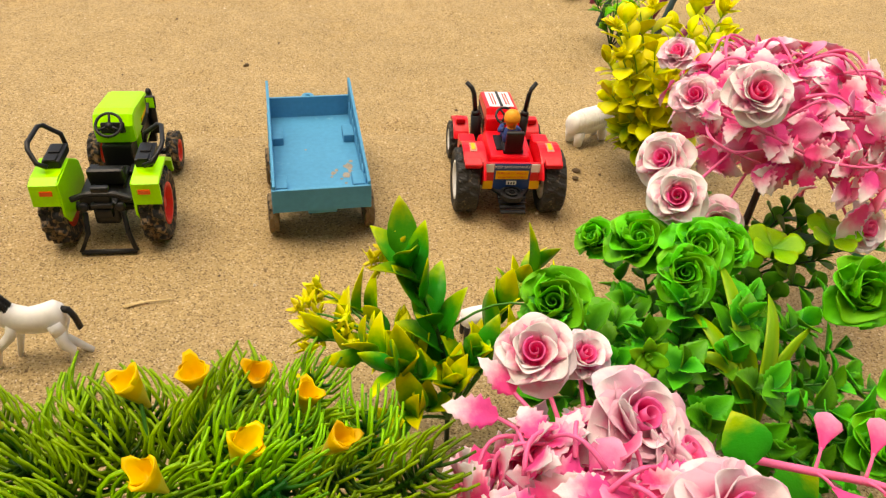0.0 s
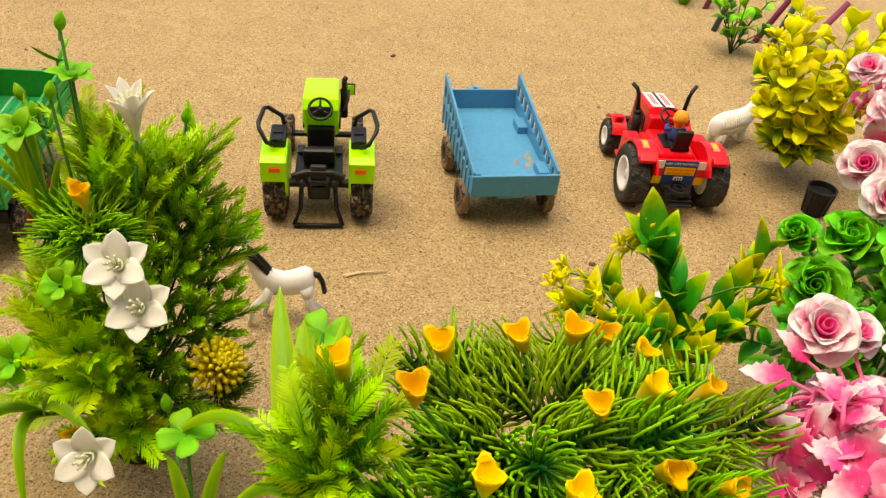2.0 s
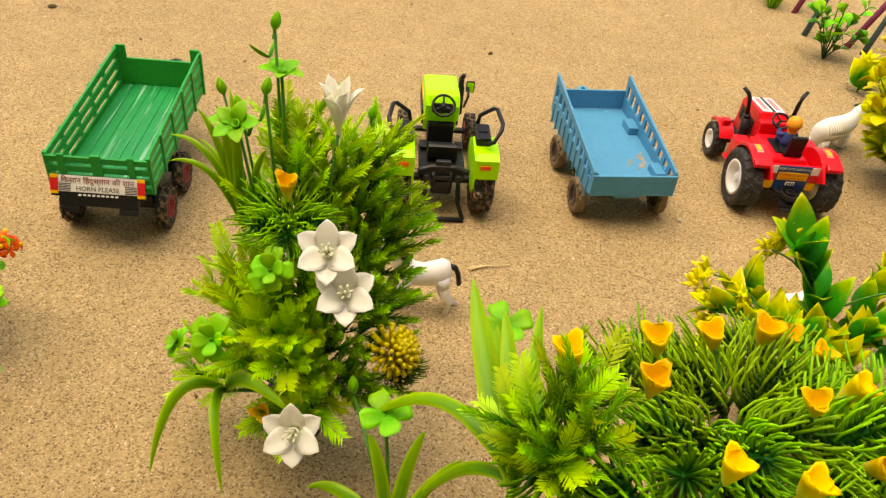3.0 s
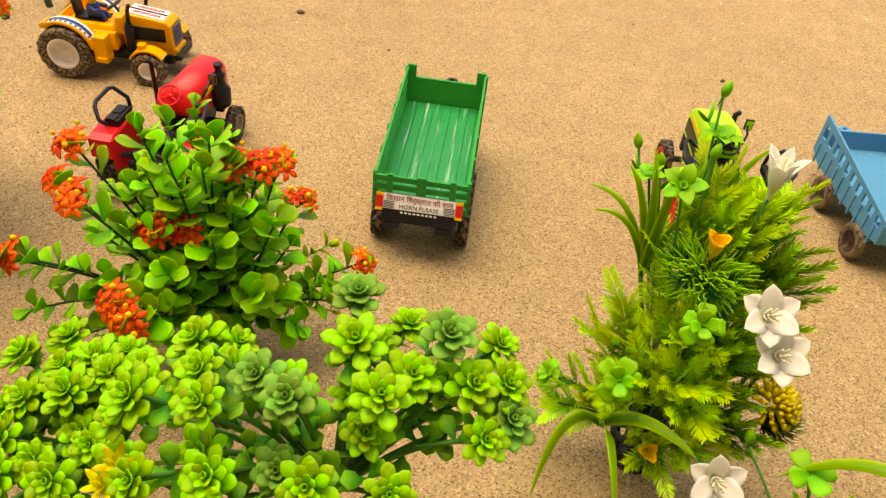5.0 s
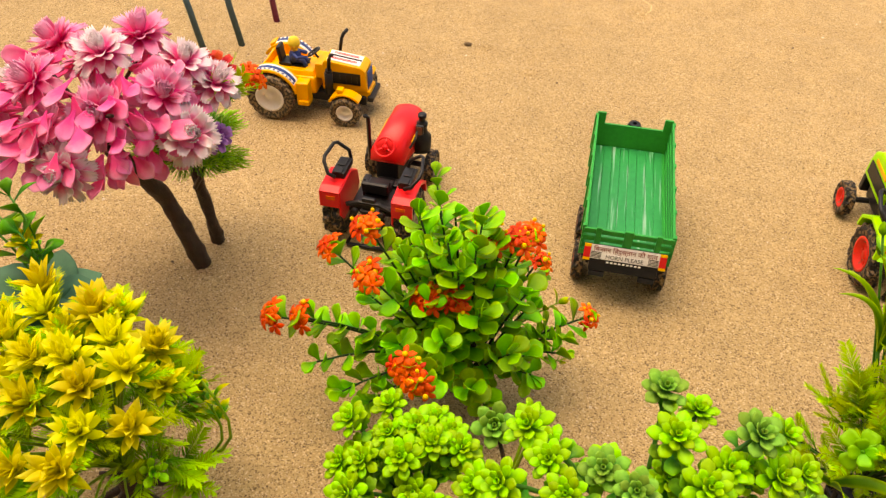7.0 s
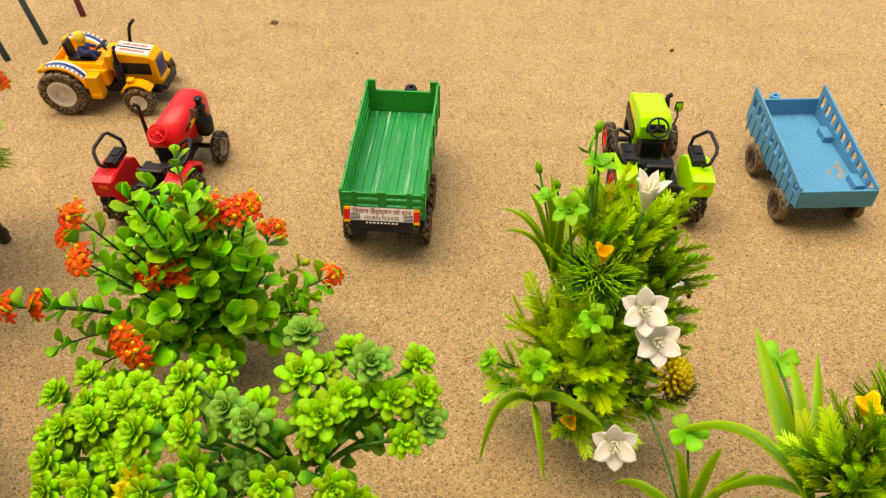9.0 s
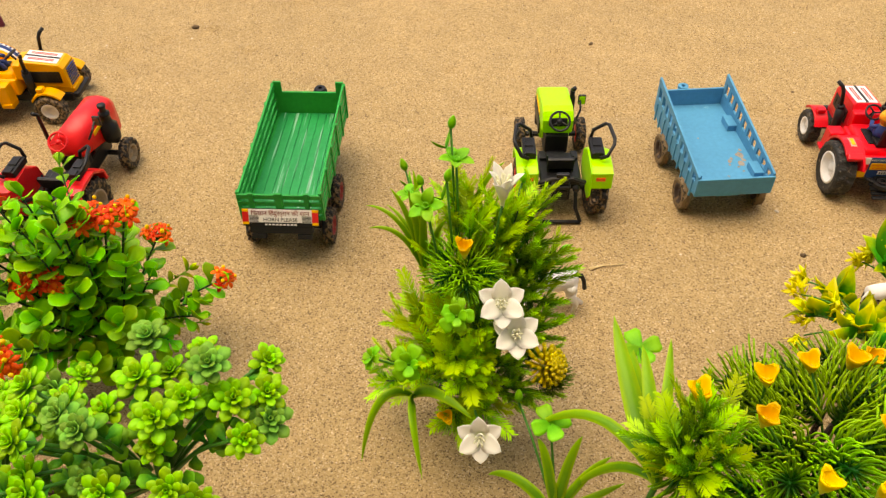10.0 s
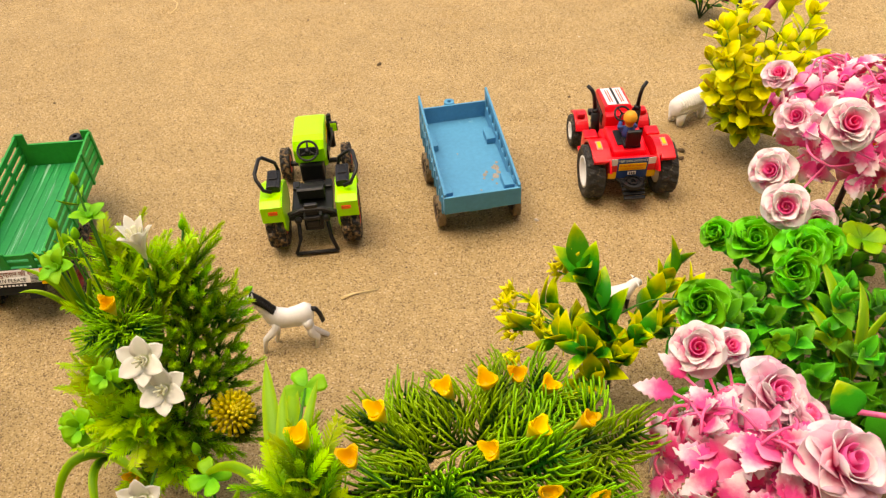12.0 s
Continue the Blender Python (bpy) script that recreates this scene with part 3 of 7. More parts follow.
def stub_tractor(m, paint, label, printed):
    """Chunky pull-back tractor with wide tyres, rounded mudguards and two exhaust pipes."""
    t = thing("toy_tractor", label, "toy tractor", m, "parked toy tractors and trailers")
    for s in (-1, 1):
        tread = rubber_clean if printed else rubber_dust
        wheel(t, s * 38.5, 0, 28, 21, 17, white_rim, tread, 18, s, 0.9)
        wheel(t, s * 38, 90, 18, 15, 10, white_rim, tread, 16, s, 0.7)
        bm = B()
        arch(bm, 31, 34, s * 25, s * 43, 12, 122, 0, 29)
        arch(bm, 8, 34, s * 24, s * 26.5, 5, 150, 0, 29)
        box(bm, (s * 35, -19, 57), (15, 8, 5.5), 1.2, Matrix.Rotation(0.45, 3, "X"))
        box(bm, (s * 34, 39, 35), (15, 15, 30), 1.8)
        box(bm, (s * 36, 41, 26), (17, 12, 3), 0.8)
        guard = part("mudguard", bm, paint, t)
        if printed:
            bm = B()
            for k in range(3):
                a = radians(92 + 8 * (k - 1))
                box(bm, (s * 34, 34.3 * math.cos(a), 29 + 34.3 * math.sin(a)), (6.0, 4.0, 0.5), 0, Matrix.Rotation(a - math.pi / 2, 3, "X"))
            part("sticker", bm, pale_print, guard)
            a = radians(92)
            part("sticker", box(B(), (s * 34, 34.7 * math.cos(a), 29 + 34.7 * math.sin(a)), (3.4, 10, 0.4), 0, Matrix.Rotation(a - math.pi / 2, 3, "X")), yellow_print, guard)
        else:
            part("sticker", arch(B(), 34.0, 34.5, s * 28, s * 41, 30, 118, 0, 29), white, guard)
            bm = B()
            arch(bm, 34.4, 34.8, s * 32, s * 37, 32, 116, 0, 29)
            part("stripe", bm, navy, guard)
            for k in range(10):
                a = radians(34 + 9 * k)
                part("stripe", box(B(), (s * 39.4, 34.6 * math.cos(a), 29 + 34.6 * math.sin(a)), (2.2, 2.4, 0.5), 0, Matrix.Rotation(a - math.pi / 2, 3, "X")), navy, guard)
        bm = B()
        arch(bm, 20.5, 23, s * 27, s * 42, 40, 150, 90, 19)
        box(bm, (s * 35, 84, 44), (9, 8, 5), 1.2)
        part("front_mudguard", bm, paint, t)
        bm = B()
        tube(bm, [(s * 21.5, 66, 30), (s * 23, 67, 58)], 5.0, 10)
        tube(bm, [(s * 23, 67, 58), (s * 24, 67.5, 62)], 3.9, 10)
        tube(bm, [(s * 23.5, 67.5, 60), (s * 26, 70, 78), (s * 28, 72, 83), (s * 33, 76, 87)], 2.2, 8)
        part("exhaust_pipe", bm, black, t, smooth=True)
    bm = B()
    slab(bm, [(56, 30), (54, 60), (60, 69), (104, 64), (109, 59), (111, 32)], -15, 15, 2.5)
    hood = part("hood", bm, paint, t)
    bm = B()
    slope = Matrix.Rotation(-0.12, 3, "X")
    box(bm, (0, 82, 67.0), (23, 40, 0.7), 0.2, slope)
    badge = part("hood_sticker", bm, white, hood)
    bm = B()
    for x in (-7.5, -5, 5, 7.5):
        box(bm, (x, 82, 67.6), (1.1, 30, 0.4), 0, slope)
    part("stripe", bm, red_print, badge)
    part("stripe", box(B(), (0, 82, 67.6), (2.6, 40, 0.5), 0, slope), black, badge)
    for s in (-1, 1):
        bm = box(B(), (s * 15.2, 84, 48), (1.0, 38, 15), 0.3)
        for k in range(5):
            box(bm, (s * 15.8, 70 + 7 * k, 48), (0.8, 3, 9), 0.2)
        part("side_grille", bm, black, hood)
    bm = B()
    for k in range(7):
        box(bm, (0, 111.0, 36 + 3.4 * k), (22, 1.2, 1.6), 0.2)
    part("grille", bm, white if printed else navy, hood)
    bm = B()
    box(bm, (0, 18, 38), (50, 66, 20), 3.0, taper=(0.9, 0.95))
    box(bm, (0, 22, 50), (40, 52, 7), 2.0, taper=(0.85, 0.9))
    box(bm, (0, 53, 54), (32, 10, 20), 2.5)
    box(bm, (0, 92, 27), (28, 44, 12), 2.0)
    part("body", bm, paint, t)
    bm = B()
    box(bm, (0, 56, 21), (34, 108, 12), 3.0)
    tube(bm, [(-40, 0, 27), (40, 0, 27)], 4, 10)
    tube(bm, [(-40, 90, 18), (40, 90, 18)], 3, 8)
    box(bm, (0, 115, 25), (38, 8, 7), 2.5)
    box(bm, (0, 22, 54), (22, 26, 2), 0.6)
    part("chassis", bm, black, t)
    bm = B()
    box(bm, (3, 10, 56), (18, 16, 4), 1.2)
    box(bm, (3, 3, 66), (16, 4.5, 21), 2.0, Matrix.Rotation(0.12, 3, "X"))
    part("seat", bm, black, t)
    bm = B()
    lathe(bm, [(8.2 + 1.2 * math.cos(a), 1.2 * math.sin(a)) for a in (2 * math.pi * k / 8 for k in range(9))], 20, "z")
    tube(bm, [(0, 0, 0), (0, 0, -14)], 1.4, 8)
    for k in range(3):
        tube(bm, [(0, 0, 0), (8 * math.cos(2.1 * k), 8 * math.sin(2.1 * k), 0)], 0.9, 6)
    part("steering_wheel", bm, black, t, smooth=True, m=pose(0, 0.043, 0.070, 35, 0, 0))
    plate = part("rear_plate", box(B(), (0, -15.5, 42.5), (50, 2.4, 27), 0.8), paint, t)
    tilt = pose(0, 0, 0, 90, 0, 0)
    part("print", box(B(), (0, -17, 42.5), (32, 0.7, 26), 0.1), navy, plate)
    for s in (-1, 1):
        part("print", box(B(), (s * 20.7, -17, 51), (8.8, 0.7, 8), 0.1), white, plate)
        part("print", box(B(), (s * 20.7, -17, 42.5), (8.8, 0.7, 8), 0.1), red_print, plate)
        part("print", box(B(), (s * 20.7, -17, 34), (8.8, 0.7, 8), 0.1), yellow_print, plate)
    part("print", box(B(), (0, -17.6, 44.5), (29, 0.6, 8.4), 0.2), yellow_print, plate)
    if printed:
        words("KEEP SAFE DISTANCE", 3.3, white, plate, pose(0, -17.7 * MM, 52.4 * MM) @ tilt)
        words("PUNJAB DI SHAAN", 3.2, red_print, plate, pose(0, -18.2 * MM, 46.4 * MM) @ tilt)
        words("JAI JAWAN JAI KISAN", 2.6, red_print, plate, pose(0, -18.2 * MM, 42.4 * MM) @ tilt)
    number = part("print", box(B(), (0, -17.6, 36.4), (9, 0.6, 4), 0.2), white, plate)
    bm = B()
    for k in range(3):
        box(bm, (-2.4 + 2.4 * k, -18.0, 36.4), (1.2, 0.3, 2.4))
    part("bars", bm, black, number)
    bm = B()
    for k in range(5):
        box(bm, (0, -22 - 4.2 * k, 30 - 2.4 * k), (26 - k, 4.6, 2.0), 0.5)
    lathe(bm, [(3, 31), (3, 32.6), (5.5, 32.6), (5.5, 31), (8, 31), (8, 32.2), (10.5, 32), (10.5, 28)], 18, "z", at=(0, -26, 0))
    for s in (-1, 1):
        tube(bm, [(s * 18, -12, 29), (s * 10, -26, 30)], 1.8, 6)
    part("drawbar", bm, black, t)
    return t


def blue_trailer(m):
    t = thing("toy_trailer", "worn sky-blue plastic toy tipping trailer with an empty bed", "toy trailer", m, "parked toy tractors and trailers")
    L, W, z0 = 77, 38, 37
    bed = part("bed", box(B(), (0, 0, z0 + 1.5), (2 * W, 2 * L, 3), 0.8), blue, t)
    for s in (-1, 1):
        bm = B()
        tops = lambda y: 60 + (y + L) / (2 * L) * 18
        n = 10
        for k in range(n + 1):
            y = -L + 3 + (2 * L - 6) * k / n
            box(bm, (s * W, y, (z0 + tops(y)) / 2), (2.2, 6.4, tops(y) - z0 - 1), 0.4)
            if k < n:
                c = y + (L - 3) / n
                box(bm, (s * (W + 1.6), c, z0 + 2), (1.6, 2.6, 22), 0.4)
        for low, high in ((0.0, 0.46), (0.80, 1.0)):
            za, zb = 60 - z0, 78 - z0
            slab(bm, [(-L, z0 + za * low), (-L, z0 + za * high), (L, z0 + zb * high), (L, z0 + zb * low)], s * W - 1.2, s * W + 1.2, 0.4)
        slab(bm, [(-L, z0), (-L + 24, z0 - 7), (-L + 48, z0 - 4), (0, z0 - 8), (L - 50, z0 - 4), (L - 22, z0 - 7), (L, z0)], s * (W + 0.4) - 0.9, s * (W + 0.4) + 0.9, 0.3)
        part("side_board", bm, blue, t)
        for y in (-50, 32):
            box_bm = B()
            box(box_bm, (s * (W - 6), y, z0 + 6.5), (10, 20, 8), 0.8)
            part("wheel_box", box_bm, blue, bed)
    part("front_board", box(B(), (0, L, z0 + 12), (2 * W, 2.4, 23), 0.5), blue, t)
    part("tailgate", box(B(), (0, -L - 0.6, z0 + 9.5), (2 * W + 3, 2.6, 21), 0.6), blue, t)
    bm = B()
    box(bm, (0, 0, 31), (24, 140, 8), 1.0)
    box(bm, (0, -50, 25), (60, 10, 8), 1.0)
    box(bm, (0, 26, 25), (60, 10, 8), 1.0)
    part("chassis", bm, blue, t)
    bm = B()
    slab(bm, [(L, 47), (L + 22, 47), (L + 26, 44), (L, 42)], -8, 8, 1.5)
    lathe(bm, [(2.5, 49), (6, 49), (6, 41), (2.5, 41), (2.5, 49)], 14, "z", at=(0, L + 25, 0))
    part("drawbar", bm, blue, t)
    for s in (-1, 1):
        for y in (-50, 26):
            wheel(t, s * 40, y, 16.5, 9, 10.5, dark_rim, rubber_mud, 12, s, 0.6)
    rnd = random.Random(3)
    for cx, cy, r in ((27, -20, 4.6), (28, -29, 2.8), (24, -35, 3.8), (13, -30, 2.6), (16, -26, 2.0), (11, -36, 1.4), (19, -40, 1.6), (22, -47, 1.5), (-8, 12, 1.2), (4, -54, 1.3), (30, -12, 2.0)):
        n = 11
        bm = B()
        bm.faces.new([bm.verts.new((cx + r * rnd.uniform(0.55, 1.15) * math.cos(6.28 * k / n), cy + r * rnd.uniform(0.7, 1.4) * math.sin(6.28 * k / n), z0 + 3.25)) for k in range(n)])
        part("stain", bm, rust, bed)
    return t


def green_trailer(m):
    t = thing("toy_trailer", "scratched green plastic toy farm trailer with slatted sides", "toy trailer", m, "parked toy tractors and trailers")
    L, W, z0 = 82, 38, 48
    bed = part("bed", box(B(), (0, 0, z0 + 1), (2 * W, 2 * L, 3), 0.6), bottle, t)
    for k in range(8):
        x = -W + 4 + (2 * W - 8) * (k + 0.5) / 8
        part("plank", box(B(), (x, 0, z0 + 3.0), (8.2, 2 * L - 4, 1.6), 0.3), bottle_floor, bed)
    for s in (-1, 1):
        bm = B()
        for k in range(4):
            z_a = z0 + 1 + 8.8 * k
            z_b = z0 + 1 + 11.2 * k
            slab(bm, [(-L, z_a), (-L, z_a + 5.4), (L, z_b + 6.6), (L, z_b)], s * W - 1.1, s * W + 1.1, 0.4)
        for k in range(6):
            y = -L + 2 + (2 * L - 4) * k / 5
            zt = z0 + 32 + 8 * k / 5
            box(bm, (s * (W + 1.4), y, (z0 + zt) / 2), (2.0, 4, zt - z0 + 2), 0.4)
        part("side_board", bm, bottle, t)
    bm = B()
    slab(bm, [(L - 1.2, z0), (L - 1.2, 78), (L + 1.2, 78), (L + 1.2, z0)], -W, W, 0.3)
    for s in (-1, 1):
        box(bm, (s * (W - 4), L, 84), (9, 2.6, 14), 0.6)
    part("front_board", bm, bottle, t)
    bm = B()
    for k in range(4):
        box(bm, (0, -L - 0.4, z0 + 3.5 + 8.4 * k), (2 * W + 2, 2.2, 5.4), 0.5)
    for x in (-26, 0, 26):
        box(bm, (x, -L - 1.6, z0 + 17), (5 if x else 8, 2.2, 34), 0.5)
    gate = part("tailgate", bm, bottle, t)
    bm = B()
    box(bm, (0, -L - 3.2, 52), (72, 2.4, 17), 0.6)
    box(bm, (0, -L - 1, 40), (60, 6, 8), 1.0)
    for s in (-1, 1):
        box(bm, (s * 22, -L - 1, 33), (14, 6, 5), 1.0)
    bumper = part("bumper", bm, black, t)
    bumper.matrix_basis = pose(0, (-L - 5) * MM, 49 * MM, -22) @ pose(0, L * MM, -46 * MM)
    plate = part("sticker", box(B(), (0, -L - 4.7, 54), (60, 0.6, 13), 0.1), white, bumper)
    tilt = pose(0, 0, 0, 90, 0, 0)
    words("िकसान िहंदुस्तान की शान", 6.0, rust_print, plate, pose(0, (-L - 5.3) * MM, 56.6 * MM) @ tilt)
    part("stripe", box(B(), (0, -L - 5.1, 50.4), (40, 0.3, 5.0), 0.05), white, plate)
    words("HORN PLEASE", 5.2, black, plate, pose(0, (-L - 5.4) * MM, 50.5 * MM) @ tilt)
    for k in range(5):
        for s in (-1, 1):
            part("stripe", box(B(), (s * 25, -L - 5.1, 48.6 + 1.3 * k), (9, 0.2, 0.55)), black, plate)
    for s in (-1, 1):
        lamp = part("lamp", box(B(), (s * 33, -L - 5.0, 53), (6, 1.4, 10), 0.4), red_print, bumper)
        part("lamp_cap", box(B(), (s * 33, -L - 5.0, 59.4), (6, 1.3, 2.6), 0.3), yellow_print, lamp)
        part("lamp_cap", box(B(), (s * 33, -L - 5.0, 46.8), (6, 1.3, 2.6), 0.3), yellow_print, lamp)
    bm = B()
    for k in range(9):
        box(bm, (-14 + 3.5 * k, -L - 4.7, 45.4), (2.2, 0.4, 1.4))
    part("bars", bm, white, bumper)
    bm = B()
    box(bm, (0, 0, 39), (26, 150, 12), 1.0)
    for y in (-60, -8):
        box(bm, (0, y, 27), (62, 12, 12), 1.0)
    box(bm, (4, 96, 46), (12, 38, 6), 1.0)
    lathe(bm, [(2.5, 60), (6, 60), (8, 56), (8, 42), (2.5, 42), (2.5, 60)], 14, "z", at=(4, L + 34, 0))
    part("chassis", bm, black, t)
    for s in (-1, 1):
        for y in (-58, -8):
            wheel(t, s * 38, y, 17, 10, 9.5, dull_red_rim, rubber, 12, s, 1.2)
    return t


rust_print = mat("brown_print", (0.25, 0.03, 0.01), 0.5, spot=0.05)
farm_tractor(pose(-0.255, 0.533, 0, 0, 0, 11) @ Matrix.Scale(1.035, 4), lime, red_rim, "lime-green plastic toy tractor with red rims and muddy tyres")
farm_tractor(pose(-0.7565, 0.408, 0, 0, 0, 7), scarlet, beige_rim, "red plastic toy tractor with black seat and muddy tyres", rounded=True)
red_m = pose(0.068, 0.6295, 0, 0, 0, 8.5)
red_t = stub_tractor(red_m, red, "glossy red plastic toy tractor with printed rear plate", True)
blue_cloth = mat("blue_cloth", (0.03, 0.06, 0.22), 0.5, spot=0.1)
doll(red_t, pose(0.002, 0.020, 0.056), mat("orange_turban", (0.85, 0.36, 0.03), 0.5), blue_cloth)
yel_t = stub_tractor(pose(-0.965, 0.602, 0, 0, 0, -80), amber, "amber-yellow plastic toy tractor with white rims and a rider", False)
doll(yel_t, pose(0.002, 0.020, 0.056), mat("yellow_turban", (0.85, 0.62, 0.05), 0.5), blue_cloth)
blue_trailer(pose(-0.104, 0.6235, 0, 0, 0, 15.4))
green_trailer(pose(-0.525, 0.501, 0, 0, 0, 9.0) @ Matrix.Diagonal((1.01, 1.06, 1.0, 1)))


# ---- plants: moulded artificial flowers stuck into the sand ----
def orient(p, d, n=(0, 0, 1), size=1.0, width=1.0):
    """A piece at p that grows along d with its face towards n."""
    y = Vector(d).normalized()
    x = y.cross(Vector(n))
    if x.length < 1e-3:
        x = y.cross(Vector((0.3, 0.9, 0.2)))
    x.normalize()
    z = x.cross(y)
    m = Matrix((x, y, z)).transposed().to_4x4()
    m.translation = Vector(p)
    return m @ Matrix.Diagonal((size * width, size, size, 1))


ROUND = lambda t: (0.30 + 0.70 * math.sin(math.pi * 0.5 * min(1, t / 0.6))) * (1.0 if t < 0.75 else 1 - 0.55 * ((t - 0.75) / 0.25) ** 2)
OVATE = lambda t: max(0.10, math.sin(math.pi * t ** 0.75)) ** 0.85 if t < 1 else 0.02
OBOVATE = lambda t: 0.10 + 0.90 * math.sin(math.pi * min(1, t ** 1.35)) ** 0.75 if t < 1 else 0.10
SPOON = lambda t: max(0.12, (0.14 + 0.86 * (t / 0.64) ** 1.5) if t < 0.64 else math.sqrt(max(0.0, 1 - ((t - 0.64) / 0.365) ** 2)))
STRAP = lambda t: min(1.0, 0.45 + 2.2 * t) * (1 - t ** 3) ** 0.8 + 0.015
FAN = lambda t: (0.22 + 0.78 * t ** 0.8) * (1 - 0.45 * t ** 7)
POINTED = lambda t: max(0.16, math.sin(math.pi * (0.12 + 0.80 * t)) ** 0.9) if t < 1 else 0.03


def leaf_bm(bm, prof, width, curl=0.4, cup=0.25, fold=0.0, nl=6, nw=1, teeth=0.0, thick=0.018, m=None, wave=0.0, fringe=0.0):
    """A leaf or petal of length 1 along y: curl bends it back along its length, cup lifts its sides."""
    y = z = 0.0
    rows = []
    for i in range(nl + 1):
        t = i / nl
        w = width * prof(t) * (1 + teeth * (1 if i % 2 else -1) * (0 < i < nl))
        row = []
        for j in range(-nw, nw + 1):
            u = j / nw
            row.append(Vector((u * w, y + (fringe * (j % 2 - 0.5) if i == nl else 0.0), z + cup * w * u * u + fold * w * abs(u) + wave * w * u * math.sin(5 * t + 1))))
        rows.append(row)
        a = curl * (t + 0.5 / nl)
        y += math.cos(a) / nl
        z -= math.sin(a) / nl
    made = []
    for off in (0, thick):
        made.append([[bm.verts.new((m @ (v - Vector((0, 0, off)))) if m else v - Vector((0, 0, off))) for v in row] for row in rows])
        if not thick:
            break
    k = 2 * nw + 1
    for layer, grid in enumerate(made):
        for i in range(nl):
            for j in range(k - 1):
                q = (grid[i][j], grid[i][j + 1], grid[i + 1][j + 1], grid[i + 1][j])
                bm.faces.new(q if layer == 0 else q[::-1])
    if thick:
        top, low = made
        for i in range(nl):
            bm.faces.new((top[i][0], top[i + 1][0], low[i + 1][0], low[i][0]))
            bm.faces.new((top[i + 1][-1], top[i][-1], low[i][-1], low[i + 1][-1]))
        for j in range(k - 1):
            bm.faces.new((top[-1][j], top[-1][j + 1], low[-1][j + 1], low[-1][j]))
    return bm


def leaf_mesh(name, material, prof, width, **kw):
    return mesh_of(name, leaf_bm(B(), prof, width, **kw), material, True, 1.0)


def rod(bm, pts, r, r1, seg=5):
    return tube(bm, pts, r, seg, r1)


def rdir(rnd, up=0.0):
    while True:
        v = Vector((rnd.uniform(-1, 1), rnd.uniform(-1, 1), rnd.uniform(-1, 1)))
        if 0.1 < v.length < 1:
            v.normalize()
            v.z += up
            return v.normalized()


# foliage colours
fern_mat = leaf_mat("fern_green", (0.07, 0.32, 0.006), (0.50, 0.80, 0.012), 0.0, 0.85, vary=0.30, hue=0.025, through_light=0.16)
fern_dark = leaf_mat("fern_dark_green", (0.022, 0.18, 0.006), (0.34, 0.64, 0.012), 0.1, 1.05, vary=0.25, through_light=0.14)
fern_yellow = leaf_mat("fern_yellow_green", (0.14, 0.44, 0.008), (0.54, 0.78, 0.02), 0.0, 0.8, vary=0.2, through_light=0.17)
# shade inside the plumes is put into this colour: dark core, lit lime outwards
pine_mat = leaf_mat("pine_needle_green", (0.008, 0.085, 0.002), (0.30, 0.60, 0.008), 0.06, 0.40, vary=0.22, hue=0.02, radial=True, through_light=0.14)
olive_mat = leaf_mat("olive_needle", (0.035, 0.075, 0.004), (0.12, 0.20, 0.008), 0.2, 1.0, vary=0.2)
round_mat = leaf_mat("round_leaf_green", (0.08, 0.42, 0.010), (0.28, 0.72, 0.012), 0.0, 0.9, rough=0.34, vary=0.3, edge=((0.40, 0.72, 0.015), 0.24, 0.38), hue=0.025, through_light=0.15)
succ_mat = leaf_mat("succulent_green", (0.05, 0.30, 0.014), (0.34, 0.76, 0.012), 0.05, 0.80, vary=0.25, hue=0.02, through_light=0.14)
succ_grey = leaf_mat("succulent_grey_green", (0.06, 0.28, 0.035), (0.26, 0.58, 0.06), 0.2, 0.9, vary=0.2)
succ_dark = leaf_mat("succulent_mid_green", (0.05, 0.30, 0.02), (0.25, 0.62, 0.02), 0.2, 1.0, vary=0.3)
strap_mat = leaf_mat("strap_leaf_green", (0.06, 0.30, 0.012), (0.22, 0.58, 0.010), 0.1, 0.9, vary=0.15, edge=((0.44, 0.74, 0.02), 0.045, 0.075), through_light=0.15)
ribbon_mat = leaf_mat("strap_ribbon_green", (0.05, 0.27, 0.008), (0.24, 0.60, 0.010), 0.0, 0.9, vary=0.18, edge=((0.40, 0.72, 0.015), 0.030, 0.075), through_light=0.15, coords="UV")
clover_mat = leaf_mat("clover_green", (0.14, 0.50, 0.012), (0.24, 0.66, 0.015), 0.2, 0.8, vary=0.12, through_light=0.15)
rose_leaf_mat = leaf_mat("rose_leaf_green", (0.020, 0.22, 0.010), (0.11, 0.54, 0.016), 0.1, 1.0, rough=0.32, vary=0.35, edge=((0.12, 0.55, 0.02), 0.14, 0.36), hue=0.02, through_light=0.15)
green_petal = leaf_mat("green_rose_petal", (0.018, 0.26, 0.010), (0.16, 0.72, 0.020), 0.2, 0.95, vary=0.2, through_light=0.15)
dark_leaf = leaf_mat("dark_round_leaf", (0.025, 0.19, 0.008), (0.12, 0.42, 0.012), 0.2, 1.0, vary=0.35)
lime_leaf = leaf_mat("yellow_tipped_leaf", (0.06, 0.40, 0.010), (0.82, 0.82, 0.010), 0.25, 0.80, rough=0.3, vary=0.2, through_light=0.17)
gold_leaf = leaf_mat("golden_leaf", (0.52, 0.62, 0.006), (0.93, 0.90, 0.014), 0.0, 0.6, vary=0.15, hue=0.015, through_light=0.25)
gold_under = leaf_mat("golden_green_leaf", (0.20, 0.44, 0.004), (0.62, 0.68, 0.006), 0.1, 0.8, vary=0.2, through_light=0.15)
